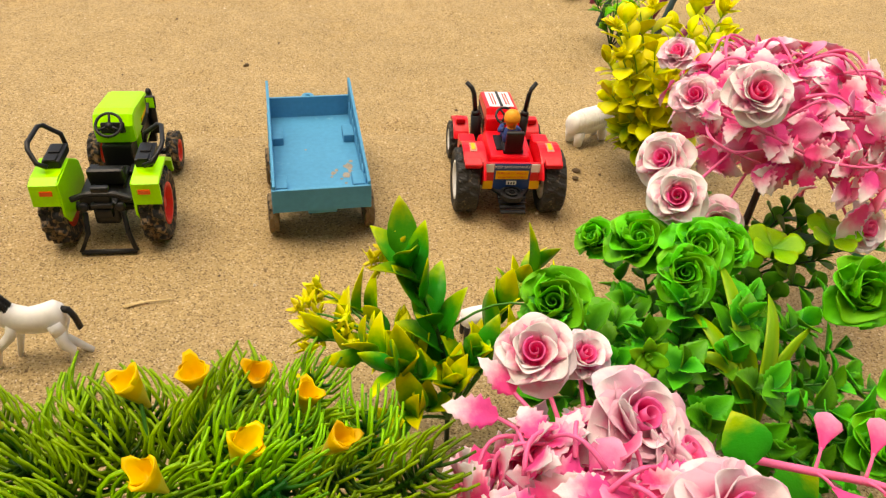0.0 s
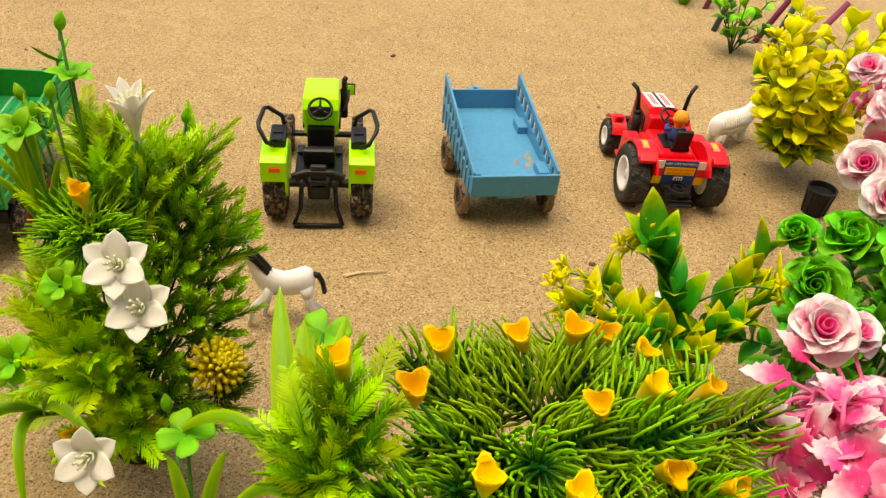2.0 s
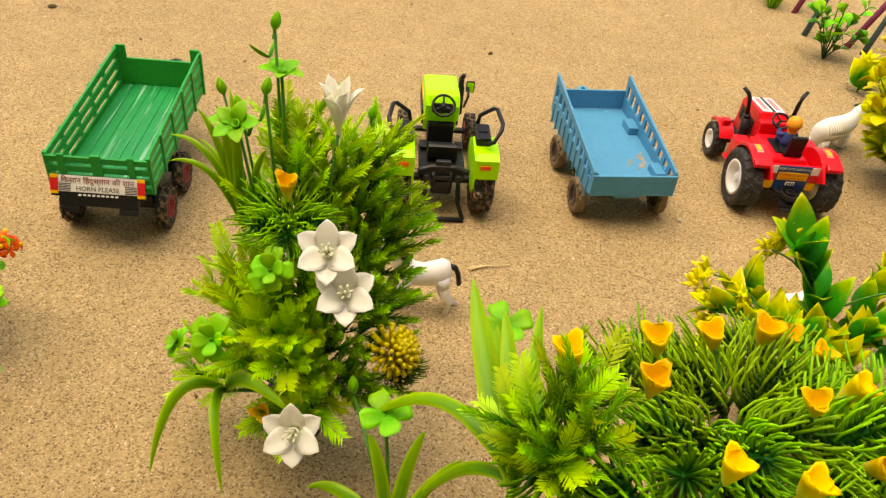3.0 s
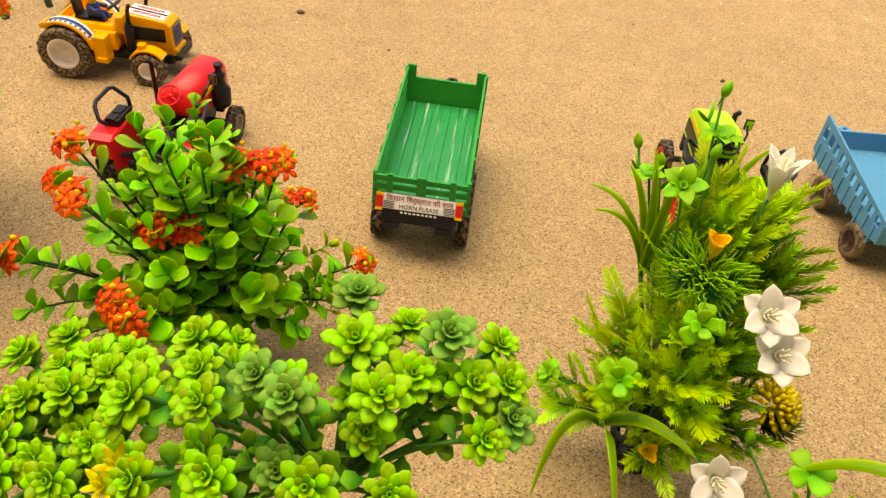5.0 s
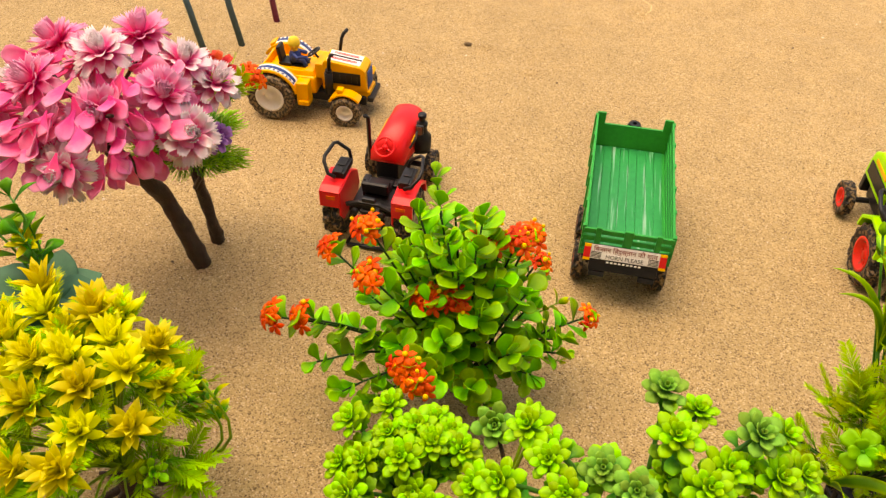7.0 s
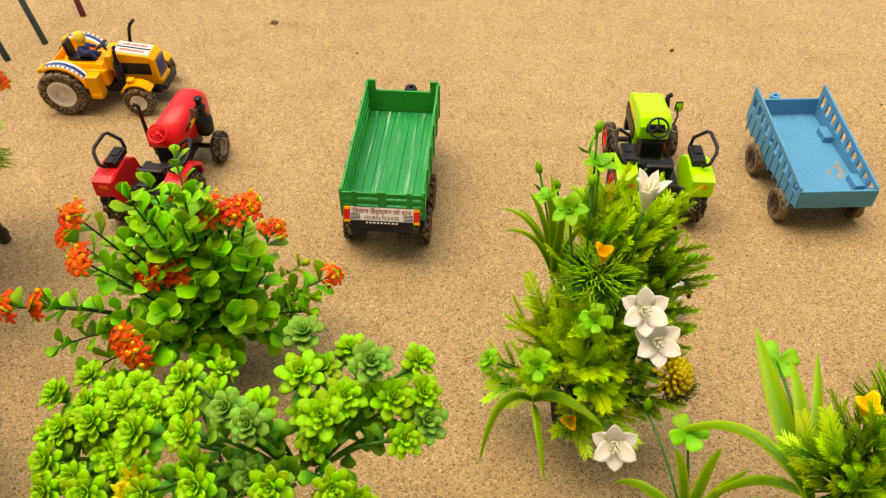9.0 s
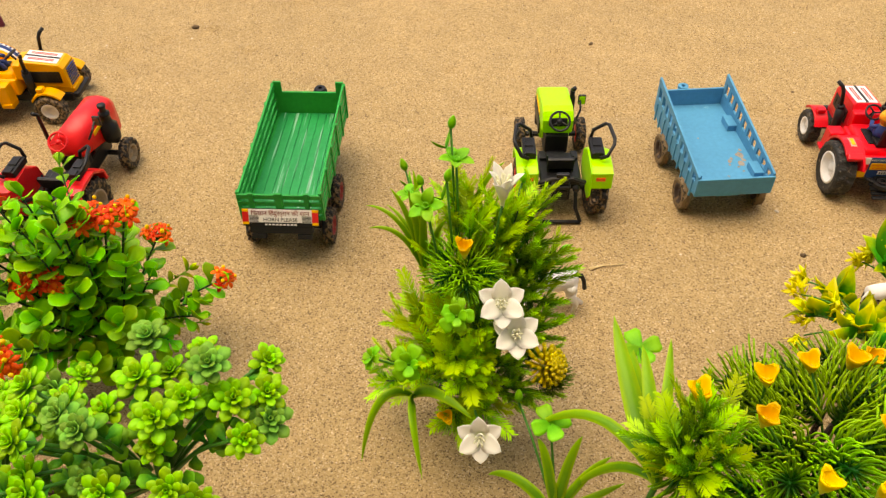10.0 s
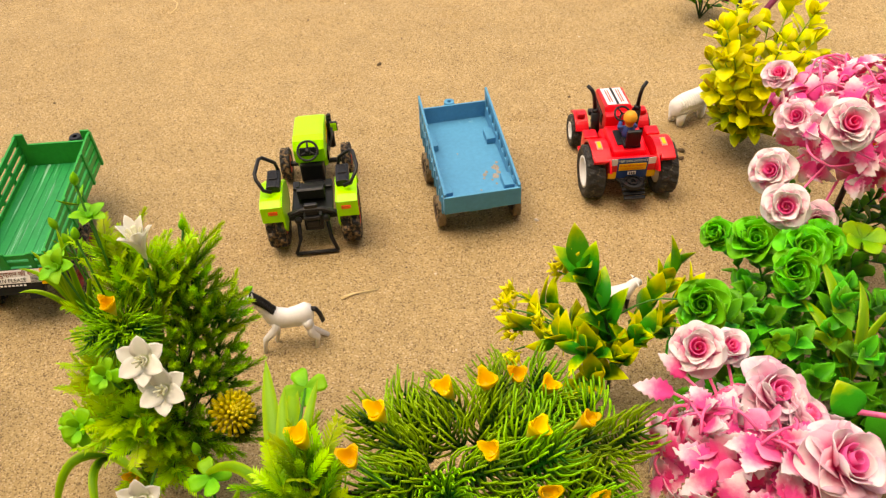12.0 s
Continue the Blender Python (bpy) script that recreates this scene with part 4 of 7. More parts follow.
gold_petal = leaf_mat("golden_petal", (0.76, 0.76, 0.008), (0.97, 0.88, 0.03), 0.1, 0.8, vary=0.12, through_light=0.21)
blue_leaf = leaf_mat("blue_green_leaf", (0.07, 0.22, 0.13), (0.13, 0.33, 0.19), 0.2, 1.0, vary=0.1)
# petals
pink_petal = leaf_mat("pink_white_petal", (0.98, 0.09, 0.36), (0.98, 0.88, 0.89), 0.28, 0.86, rough=0.55, vary=0.05, hue=0.008, through_light=0.25, edge=((0.98, 0.62, 0.74), 0.24, 0.50))
pink_leaf = leaf_mat("pink_leaf", (0.99, 0.10, 0.36), (0.99, 0.44, 0.64), 0.3, 1.05, rough=0.55, vary=0.07, hue=0.008, through_light=0.25)
hot_petal = leaf_mat("bright_pink_petal", (0.99, 0.06, 0.34), (0.99, 0.34, 0.62), 0.2, 1.05, rough=0.5, vary=0.06, hue=0.010, through_light=0.25)
cream_petal = leaf_mat("white_pink_petal", (0.98, 0.10, 0.36), (0.98, 0.93, 0.92), 0.28, 0.82, rough=0.6, vary=0.05, hue=0.008, through_light=0.23)
white_petal = leaf_mat("white_petal", (0.84, 0.90, 0.58), (0.97, 0.97, 0.88), 0.0, 0.30, rough=0.5, vary=0.02, hue=0.005, through_light=0.24)
yellow_petal = leaf_mat("yellow_petal", (0.90, 0.74, 0.08), (0.98, 0.64, 0.006), 0.0, 0.35, rough=0.45, vary=0.10, hue=0.015, through_light=0.15)
orange_petal = leaf_mat("orange_petal", (0.99, 0.125, 0.008), (0.99, 0.034, 0.014), 0.0, 0.5, rough=0.45, vary=0.12, hue=0.012)
red_petal = leaf_mat("red_petal", (0.62, 0.01, 0.01), (0.82, 0.06, 0.04), 0.2, 1.0, vary=0.1)
violet_petal = leaf_mat("violet_petal", (0.30, 0.06, 0.45), (0.55, 0.25, 0.70), 0.2, 1.0, vary=0.1)
# stems
green_stem = mat("green_stem", (0.05, 0.22, 0.02), 0.45, spot=0.2, grain=120)
lime_stem = mat("lime_stem", (0.20, 0.38, 0.015), 0.45, spot=0.2, grain=120)
dark_stem = mat("dark_stem", (0.02, 0.06, 0.015), 0.5, spot=0.3, grain=120)
pink_stem = mat("pink_stem", (0.90, 0.16, 0.36), 0.45, spot=0.1, grain=120)
yellow_bead = mat("yellow_bead", (0.96, 0.60, 0.006), 0.4, spot=0.08, grain=150)
stamen_mat = mat("pale_stamen", (0.74, 0.74, 0.50), 0.5, spot=0.06, grain=150)
olive_bead = mat("olive_bead", (0.70, 0.56, 0.008), 0.4, spot=0.3, grain=60)

# shared leaf shapes
round_leaves = [leaf_mesh("round_leaf", round_mat, SPOON, 0.40, curl=c, cup=0.20, nl=8, nw=2) for c in (0.2, 0.5, -0.15)]
dark_leaves = [leaf_mesh("round_leaf", dark_leaf, SPOON, 0.38, curl=c, cup=0.2, nl=8) for c in (0.2, 0.6)]
succ_leaf = leaf_mesh("fleshy_leaf", succ_mat, SPOON, 0.25, curl=-0.2, cup=0.22, nl=7, thick=0.07)
succ_leaf_grey = leaf_mesh("fleshy_leaf", succ_grey, SPOON, 0.28, curl=-0.2, cup=0.22, nl=7, thick=0.07)
succ_broad = leaf_mesh("broad_leaf", succ_dark, SPOON, 0.34, curl=0.35, cup=0.2, nl=6, teeth=0.10)
strap_leaves = [leaf_mesh("strap_leaf", strap_mat, STRAP, 0.075, curl=c, cup=0.0, fold=0.22, nl=10) for c in (0.35, 0.9, 1.7, 2.7)]
clover_leaf = leaf_mesh("clover_leaf", clover_mat, FAN, 0.52, curl=0.3, cup=0.15, nl=5, nw=2)
rose_leaves = [leaf_mesh("toothed_leaf", rose_leaf_mat, OVATE, 0.37, curl=c, cup=0.30, fold=0.10, nl=13, nw=2, teeth=0.085, wave=0.12) for c in (0.4, 0.8, 0.1)]
deep_leaf = leaf_mat("green_leaf_yellow_tip", (0.030, 0.38, 0.014), (0.62, 0.72, 0.008), 0.50, 1.05, rough=0.28, vary=0.2, through_light=0.25)
deep_leaves = [leaf_mesh("pointed_leaf", deep_leaf, OVATE, 0.25, curl=c, cup=0.1, fold=0.3, nl=7) for c in (0.2, 0.6, -0.3)]
lime_leaves = [leaf_mesh("pointed_leaf", lime_leaf, OVATE, 0.22, curl=c, cup=0.1, fold=0.3, nl=7) for c in (0.2, 0.7, -0.3)]
gold_leaves = [leaf_mesh("golden_leaf", gold_leaf, OBOVATE, 0.34, curl=c, cup=0.2, nl=6) for c in (0.2, 0.6)]
gold_unders = [leaf_mesh("golden_leaf", gold_under, POINTED, 0.22, curl=c, cup=0.1, fold=0.2, nl=6) for c in (0.2, 0.6)]
bloom_mat = leaf_mat("bloom_petal", (0.84, 0.84, 0.015), (0.99, 0.94, 0.05), 0.0, 0.75, vary=0.08, hue=0.012, through_light=0.42)


def tuft_mesh(seed):
    """A dense upright bloom of narrow pointed petals, 1 high along y."""
    rnd = random.Random(seed)
    bm = B()
    for k, (count, up, size) in enumerate(((7, 0.45, 0.80), (7, 0.80, 0.86), (6, 1.08, 0.86), (5, 1.28, 0.84), (3, 1.48, 0.80))):
        for j in range(count):
            a = 2 * math.pi * (j + 0.5 * (k % 2)) / count + rnd.uniform(-0.2, 0.2)
            u = up + rnd.uniform(-0.12, 0.12)
            side = Vector((math.cos(a), 0, math.sin(a)))
            way = side * math.cos(u) + Vector((0, 1, 0)) * math.sin(u)
            nor = Vector((0, 1, 0)) * math.cos(u) - side * math.sin(u)
            leaf_bm(bm, POINTED, rnd.uniform(0.13, 0.17), curl=rnd.uniform(-0.5, 0.5), cup=0.5, nl=4, m=orient((0, 0.08 * k, 0), way, nor, size * rnd.uniform(0.88, 1.12)))
    return mesh_of("bloom", bm, bloom_mat, True, 1.0)


bloom_meshes = [tuft_mesh(s) for s in (1, 2, 3)]
gold_petal_mesh = leaf_mesh("petal", gold_petal, POINTED, 0.17, curl=-0.35, cup=0.35, nl=5)
blue_leaf_mesh = leaf_mesh("broad_leaf", blue_leaf, OVATE, 0.46, curl=0.5, cup=0.12, nl=7, nw=2)
rose_petals = {m.name: [leaf_mesh("petal", m, ROUND, w, curl=c, cup=0.55, nl=8, nw=3, teeth=0.03, wave=0.10) for w, c in ((0.60, 1.0), (0.52, 0.35))] for m in (pink_petal, cream_petal, hot_petal)}
rose_petals[green_petal.name] = [leaf_mesh("petal", green_petal, ROUND, w, curl=c, cup=0.70, nl=11, nw=3, teeth=0.05, wave=0.45) for w, c in ((0.56, 0.7), (0.46, -0.1))]
pink_leaves = [leaf_mesh("jagged_leaf", pink_petal, f, w, curl=c, cup=0.22, nl=13, nw=2, teeth=0.17, wave=0.16) for f, w, c in ((OVATE, 0.27, 0.4), (OVATE, 0.30, 0.9), (OVATE, 0.33, 0.6), (OVATE, 0.28, 0.1))]
pink_plain = [leaf_mesh("pink_leaf", pink_leaf, SPOON, 0.36, curl=c, cup=0.25, nl=6, nw=2) for c in (0.3, 0.8, -0.3)]
hot_leaves = [leaf_mesh("pink_leaf", hot_petal, SPOON, 0.27, curl=c, cup=0.25, nl=6, nw=2) for c in (0.2, 0.6, -0.3)]
peony_mat = leaf_mat("peony_petal", (0.99, 0.06, 0.36), (0.99, 0.50, 0.74), 0.30, 0.95, rough=0.55, vary=0.05, hue=0.008, through_light=0.30)
peony_edge = leaf_mat("pale_peony_petal", (0.99, 0.14, 0.46), (0.99, 0.88, 0.93), 0.35, 0.88, rough=0.55, vary=0.04, hue=0.008, through_light=0.30)
peony_petal = [leaf_mesh("petal", peony_mat, FAN, 0.27, curl=c, cup=0.4, nl=5, nw=3, teeth=0.08, wave=0.25, fringe=0.12) for c in (-0.6, 0.3, 0.9)]
peony_pale = [leaf_mesh("petal", peony_edge, FAN, 0.27, curl=c, cup=0.4, nl=5, nw=3, teeth=0.08, wave=0.25, fringe=0.12) for c in (-0.6, 0.3, 0.9)]
red_petals = [leaf_mesh("petal", red_petal, FAN, 0.30, curl=c, cup=0.4, nl=5, nw=2, teeth=0.08) for c in (-0.5, 0.3)]
violet_petals = [leaf_mesh("petal", violet_petal, FAN, 0.30, curl=c, cup=0.4, nl=5, nw=2, teeth=0.08) for c in (-0.5, 0.3)]
tall_petal = leaf_mesh("petal", white_petal, POINTED, 0.19, curl=0.55, cup=0.5, nl=8, nw=2)
lily_petal = leaf_mesh("petal", white_petal, POINTED, 0.38, curl=0.75, cup=0.30, nl=8, nw=2)
bell_petal = leaf_mesh("petal", clover_mat, POINTED, 0.34, curl=1.2, cup=0.3, nl=7, nw=2)
cup_petal = leaf_mesh("petal", yellow_petal, SPOON, 0.42, curl=-0.25, cup=0.45, nl=6, nw=3, wave=0.08)
toothed_small = leaf_mesh("toothed_leaf", succ_mat, OVATE, 0.26, curl=0.5, cup=0.2, nl=8, teeth=0.22)


def frond_mesh(name, material, seed, length=1.0, needles=66, reach=0.27, slim=0.021, sweep=0.75, ring=True):
    """A feathery sprig of length 1 along y: leaflets all round a stem, or in two flat rows, shorter at the tip."""
    rnd, bm = random.Random(seed), B()
    rod(bm, [(0, 0, 0), (0.01, 0.35, 0.02), (-0.01, 0.7, 0.01), (0, 0.93, 0)], 0.016, 0.007, 4)
    for k in range(needles):
        t = 0.10 + 0.88 * k / needles
        a = k * 2.4 if ring else (k % 2) * math.pi + rnd.uniform(-0.25, 0.25)
        ln = reach * (0.55 + 0.6 * math.sin(math.pi * min(1, t * 0.8 + 0.15))) * rnd.uniform(0.8, 1.15)
        d = Vector((math.cos(a), sweep * rnd.uniform(0.8, 1.3), math.sin(a) + (0.0 if ring else 0.15)))
        leaf_bm(bm, OVATE, slim / ln * 1.5, curl=-0.5 if ring else 0.4, cup=0.0, nl=3, nw=1, thick=0, m=orient((0, t, 0), d, (0, 1, 0.1) if ring else (0, 0.15, 1), ln))
    return mesh_of(name, bm, material, True, 1.0)


def needle_tuft(name, material, seed, needles=50, reach=0.58, r=0.0205, spread=1.0):
    """A pine plume of length 1 along y: thick blunt needles leave the stem all round and bow up like a cup."""
    rnd, bm = random.Random(seed), B()
    rod(bm, [(0, 0, 0), (0.02, 0.5, 0.02), (0, 0.8, 0.04)], 0.045, 0.025, 5)
    for k in range(needles):
        t = 0.02 + 0.70 * (k + rnd.random()) / needles
        a = k * 2.4 + rnd.uniform(-0.2, 0.2)
        ln = reach * rnd.uniform(0.88, 1.1)
        side = Vector((math.cos(a), 0, math.sin(a)))
        s0 = spread * (1.0 - 0.75 * t * t)
        p0 = Vector((0, t, 0.03 * t))
        bow = [p0]
        for f, out, ahead in ((0.3, 0.30, 0.06), (0.6, 0.56, 0.22), (0.82, 0.68, 0.46), (1.0, 0.70, 0.68)):
            bow.append(p0 + side * ln * out * s0 + Vector((0, ln * ahead, 0)))
        tube(bm, bow, r, 5, r * 0.70, True)
    return mesh_of(name, bm, material, True, 1.0)


ferns = [frond_mesh("fern_frond", fern_mat, s, needles=44, reach=0.26, slim=0.0125, sweep=0.95, ring=False) for s in (1, 2)]
ferns_dark = [frond_mesh("fern_frond", fern_dark, s, needles=58, reach=0.22, slim=0.0125, sweep=1.1) for s in (3, 4)]
ferns_gold = [frond_mesh("fern_frond", fern_yellow, s, needles=56, reach=0.22, slim=0.0120, sweep=1.1) for s in (5, 6)]
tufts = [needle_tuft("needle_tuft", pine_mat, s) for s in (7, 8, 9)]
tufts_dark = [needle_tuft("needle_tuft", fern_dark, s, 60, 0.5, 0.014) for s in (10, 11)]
olive_tuft = needle_tuft("needle_tuft", olive_mat, 12, 80, 0.5, 0.015)


def heart_mesh(material):
    """The rolled heart of a rose: one petal wound twice round its axis."""
    bm, rows = B(), []
    n = 26
    for k in range(n + 1):
        f = k / n
        a, r = 12.0 * f, 0.04 + 0.28 * f
        c, s = math.cos(a), math.sin(a)
        rows.append([bm.verts.new((r * q * c, h, r * q * s)) for q, h in ((0.45, 0.0), (0.95, 0.30), (1.12, 0.66 - 0.10 * f), (0.98, 0.64 - 0.10 * f), (0.80, 0.30))])
    for a, b in zip(rows, rows[1:]):
        for k in range(4):
            bm.faces.new((a[k], b[k], b[k + 1], a[k + 1]))
    return mesh_of("flower", bm, material, True, 1.0)


heart_meshes = {m.name: heart_mesh(m) for m in (hot_petal, pink_petal, green_petal, cream_petal)}


PLANTS = []


class Plant:
    """One plant: an empty at its foot, with stems, leaves and flowers placed in world metres."""

    def __init__(self, name, label, foot, seed, category="artificial plant", shift=(0, 0, 0)):
        self.foot = Vector(foot)
        self.ob = thing(name, label, category, Matrix.Translation(self.foot + Vector(shift)), "artificial plants round the yard")
        self.rnd = random.Random(seed)
        PLANTS.append(self)
        self.counts, self.rest = collections.Counter(), collections.defaultdict(list)

    def add(self, name, mesh, m, parent=None):
        """One leaf or petal; past 300 of a kind it goes into the joined mass of its material."""
        self.counts[name] += 1
        if self.counts[name] <= 300 or mesh.materials[0].name not in LEAF_ARGS:
            return piece(name, mesh, parent or self.ob, m)
        self.rest[name, mesh.materials[0].name].append((mesh, (parent.matrix_basis @ m) if parent else m))

    def finish(self):
        """Joins what is past counting, a mesh for each kind and material."""
        for (name, material), items in self.rest.items():
            co, faces, spots, base = [], [], [], 0
            for mesh, m in items:
                flat = np.empty(len(mesh.vertices) * 3)
                mesh.vertices.foreach_get("co", flat)
                flat = flat.reshape(-1, 3)
                mm = np.array(m)
                co.append(flat @ mm[:3, :3].T + mm[:3, 3])
                spots.append(flat[:, :2])
                faces += [tuple(base + v for v in f.vertices) for f in mesh.polygons]
                base += len(flat)
            me = bpy.data.meshes.new(name)
            me.from_pydata(np.concatenate(co).tolist(), [], faces)
            layer = me.uv_layers.new(name="UVMap")
            index = np.empty(len(me.loops), dtype=np.int32)
            me.loops.foreach_get("vertex_index", index)
            layer.data.foreach_set("uv", np.concatenate(spots)[index].ravel())
            me.materials.append(twin(material))
            me.shade_smooth()
            ob = new(name, me)
            ob.parent = self.ob
            tagged(ob, kind="stuff")

    def put(self, name, mesh, p, d, n=(0, 0, 1), size=0.02, width=1.0):
        return self.add(name, mesh, orient(Vector(p) - self.foot, d, n, size, width))

    def stem(self, pts, r, r1, material, name="stem", seg=6):
        bm = B()
        tube(bm, [(Vector(p) - self.foot) / MM for p in pts], r, seg, r1)
        return part(name, bm, material, self.ob, smooth=True)

    def branch_with_leaves(self, a, b, meshes, count, size, stem_mat, r=0.9, start=0.35, sag=0.1, name="leaf", spread=0.9, lift=0.35, lift_dir=(0, 0, 1)):
        rnd = self.rnd
        pts = bend(a, b, sag, 6, lift_dir)
        self.stem(pts, r, r * 0.6, stem_mat)
        n = len(pts) - 1
        for k in range(count):
            t = start + (1.0 - start) * (k + 0.5) / count
            i = min(n - 1, int(t * n))
            p = pts[i].lerp(pts[i + 1], t * n - i)
            d = (pts[i + 1] - pts[i]).normalized()
            a0 = k * 2.4 + rnd.uniform(-0.3, 0.3)
            side = d.cross(Vector((0.2, 0.3, 0.93)))
            side = side.normalized() if side.length > 0.05 else Vector((1, 0, 0))
            side = Matrix.Rotation(a0, 3, d) @ side
            way = side * spread + d * rnd.uniform(0.25, 0.7) + Vector((0, 0, lift))
            nor = (d * 0.8 - side * 0.3 + Vector((0, 0, 0.7)))
            self.put(name, rnd.choice(meshes), p, way, nor, size * rnd.uniform(0.75, 1.2))
        way = (pts[-1] - pts[-2]).normalized()
        for k in range(2):
            self.put(name, rnd.choice(meshes), pts[-1], way + rdir(rnd) * 0.6, rdir(rnd, 0.8), size * 0.8)

    def rosette(self, p, d, mesh, size, layers=((6, 0.15), (6, 0.5), (6, 0.85), (4, 1.25)), core_mat=None, name="leaf"):
        """Whorls of leaves round p that open towards d."""
        d = Vector(d).normalized()
        bm = B()
        lathe(bm, [(0.1, -0.15), (0.10, 0.0), (0.11, 0.12), (0.05, 0.22), (0.01, 0.25)], 8, "y")
        core = piece("rosette", mesh_of("rosette", bm, core_mat or green_stem, True, 1.0), self.ob, orient(Vector(p) - self.foot, d, (0.3, 0.2, 0.8), size))
        rnd = self.rnd
        for k, (count, up) in enumerate(layers):
            for j in range(count):
                a = 2 * math.pi * (j + 0.5 * (k % 2)) / count + rnd.uniform(-0.15, 0.15)
                side = Vector((math.cos(a), 0, math.sin(a)))
                way = side * math.cos(up) + Vector((0, 1, 0)) * math.sin(up)
                nor = Vector((0, 1, 0)) * math.cos(up) - side * math.sin(up)
                s = (1.0 - 0.22 * k) * rnd.uniform(0.9, 1.1)
                self.add(name, mesh, orient((0, 0.05 * k, 0), way, nor, s), core)
        return core

    def rose(self, p, d, size, petals, core_mat, layers=((5, 0.50, 1.0), (5, 0.85, 0.92), (4, 1.10, 0.80), (3, 1.30, 0.66))):
        """A rose head: broad cupped petals in rings round a rolled heart. size: radius."""
        d = Vector(d).normalized()
        core = piece("flower", heart_meshes[core_mat.name], self.ob, orient(Vector(p) - self.foot, d, rdir(self.rnd), size))
        rnd = self.rnd
        for k, (count, up, s) in enumerate(layers):
            for j in range(count):
                a = 2 * math.pi * (j + 0.5 * (k % 2)) / count + rnd.uniform(-0.25, 0.25)
                u = up + rnd.uniform(-0.14, 0.14)
                side = Vector((math.cos(a), 0, math.sin(a)))
                way = side * math.cos(u) + Vector((0, 1, 0)) * math.sin(u)
                nor = Vector((0, 1, 0)) * math.cos(u) - side * math.sin(u)
                self.add("petal", petals[0 if k < 2 else 1], orient(side * (0.05 + 0.06 * k), way, nor, s * rnd.uniform(0.92, 1.1)), core)
        return core

    def peony(self, p, d, size, petals, core_mat, count=34):
        d = Vector(d).normalized()
        bm = B()
        lathe(bm, [(0.01, -0.1), (0.15, 0.0), (0.2, 0.2), (0.01, 0.3)], 8, "y")
        core = piece("flower", mesh_of("flower", bm, core_mat, True, 1.0), self.ob, orient(Vector(p) - self.foot, d, (0.3, 0.2, 0.8), size))
        rnd = self.rnd
        for j in range(count):
            f = j / count
            a, up = j * 2.4, 0.1 + 1.35 * f
            side = Vector((math.cos(a), 0, math.sin(a)))
            way = side * math.cos(up) + Vector((0, 1, 0)) * math.sin(up)
            nor = Vector((0, 1, 0)) * math.cos(up) - side * math.sin(up)
            self.add("petal", petals[-1 if f < 0.35 else (1 if f < 0.6 else 0)], orient(way * 0.08, way, nor, (1.0 - 0.28 * f) * rnd.uniform(0.85, 1.1)), core)
        return core

    def lily(self, p, d, size, petal=None, cup=0.50, count=6, stamens=True):
        """A trumpet of six pointed petals with long stamens."""
        d = Vector(d).normalized()
        petal = petal or lily_petal
        bm = B()
        lathe(bm, [(0.05, -0.35), (0.07, -0.1), (0.14, 0.12), (0.18, 0.3), (0.15, 0.3), (0.02, 0.05)], 10, "y")
        core = piece("flower", mesh_of("flower", bm, clover_mat if petal is bell_petal else white_petal, True, 1.0), self.ob, orient(Vector(p) - self.foot, d, (0.3, 0.2, 0.8), size))
        for j in range(count):
            a = 2 * math.pi * j / count
            up = 1.0 if j % 2 else 0.9
            side = Vector((math.cos(a), 0, math.sin(a)))
            way = side * math.cos(up * cup * 1.9) + Vector((0, 1, 0)) * math.sin(up * cup * 1.9)
            nor = Vector((0, 1, 0)) * math.cos(up * cup * 1.9) - side * math.sin(up * cup * 1.9)
            piece("petal", petal, core, orient(side * 0.10, way, nor, 1.0))
        if stamens:
            bm = B()
            for j in range(6):
                a = 2 * math.pi * j / 6 + 0.4
                rod(bm, [(0, 0.1, 0), (0.10 * math.cos(a), 0.45, 0.10 * math.sin(a)), (0.2 * math.cos(a), 0.72, 0.2 * math.sin(a))], 0.028, 0.04, 6)
            rod(bm, [(0, 0.1, 0), (0, 0.85, 0)], 0.035, 0.05, 6)
            piece("flower_centre", mesh_of("flower_centre", bm, stamen_mat, True, 1.0), core, Matrix.Identity(4))
        return core

    def cup_flower(self, p, d, size):
        """A small folded yellow trumpet with three blunt lobes."""
        d, rnd = Vector(d).normalized(), self.rnd
        bm = B()
        rings = []
        turn = rnd.uniform(0, 6.28)
        for r, h, lobe in ((0.09, -0.75, 0.0), (0.17, -0.45, 0.0), (0.30, -0.10, 0.03), (0.40, 0.25, 0.08), (0.48, 0.55, 0.18), (0.53, 0.82, 0.32), (0.43, 0.76, 0.26), (0.30, 0.40, 0.10), (0.04, 0.0, 0.0)):
            ring = []
            for k in range(15):
                a = 2 * math.pi * k / 15
                w = math.cos(3 * a + turn)
                ring.append(bm.verts.new((r * (1 + 0.9 * lobe * w) * math.cos(a), h + 0.35 * lobe * w, r * (1 + 0.9 * lobe * w) * math.sin(a) * 0.85)))
            rings.append(ring)
        for u, v in zip(rings, rings[1:]):
            for k in range(15):
                bm.faces.new((u[k], u[(k + 1) % 15], v[(k + 1) % 15], v[k]))
        bm.faces.new(rings[-1])
        core = piece("flower", mesh_of("flower", bm, yellow_petal, True, 1.0), self.ob, orient(Vector(p) - self.foot, d, (0.3, 0.2, 0.8), size))
        for k in range(2):
            a = turn + 2.6 * k
            side = Vector((math.cos(a), 0, math.sin(a)))
            way = side * 0.35 + Vector((0, 1, 0))
            piece("petal", cup_petal, core, orient(side * 0.22, way, Vector((0, 0.3, 0)) - side, 0.85))
        return core

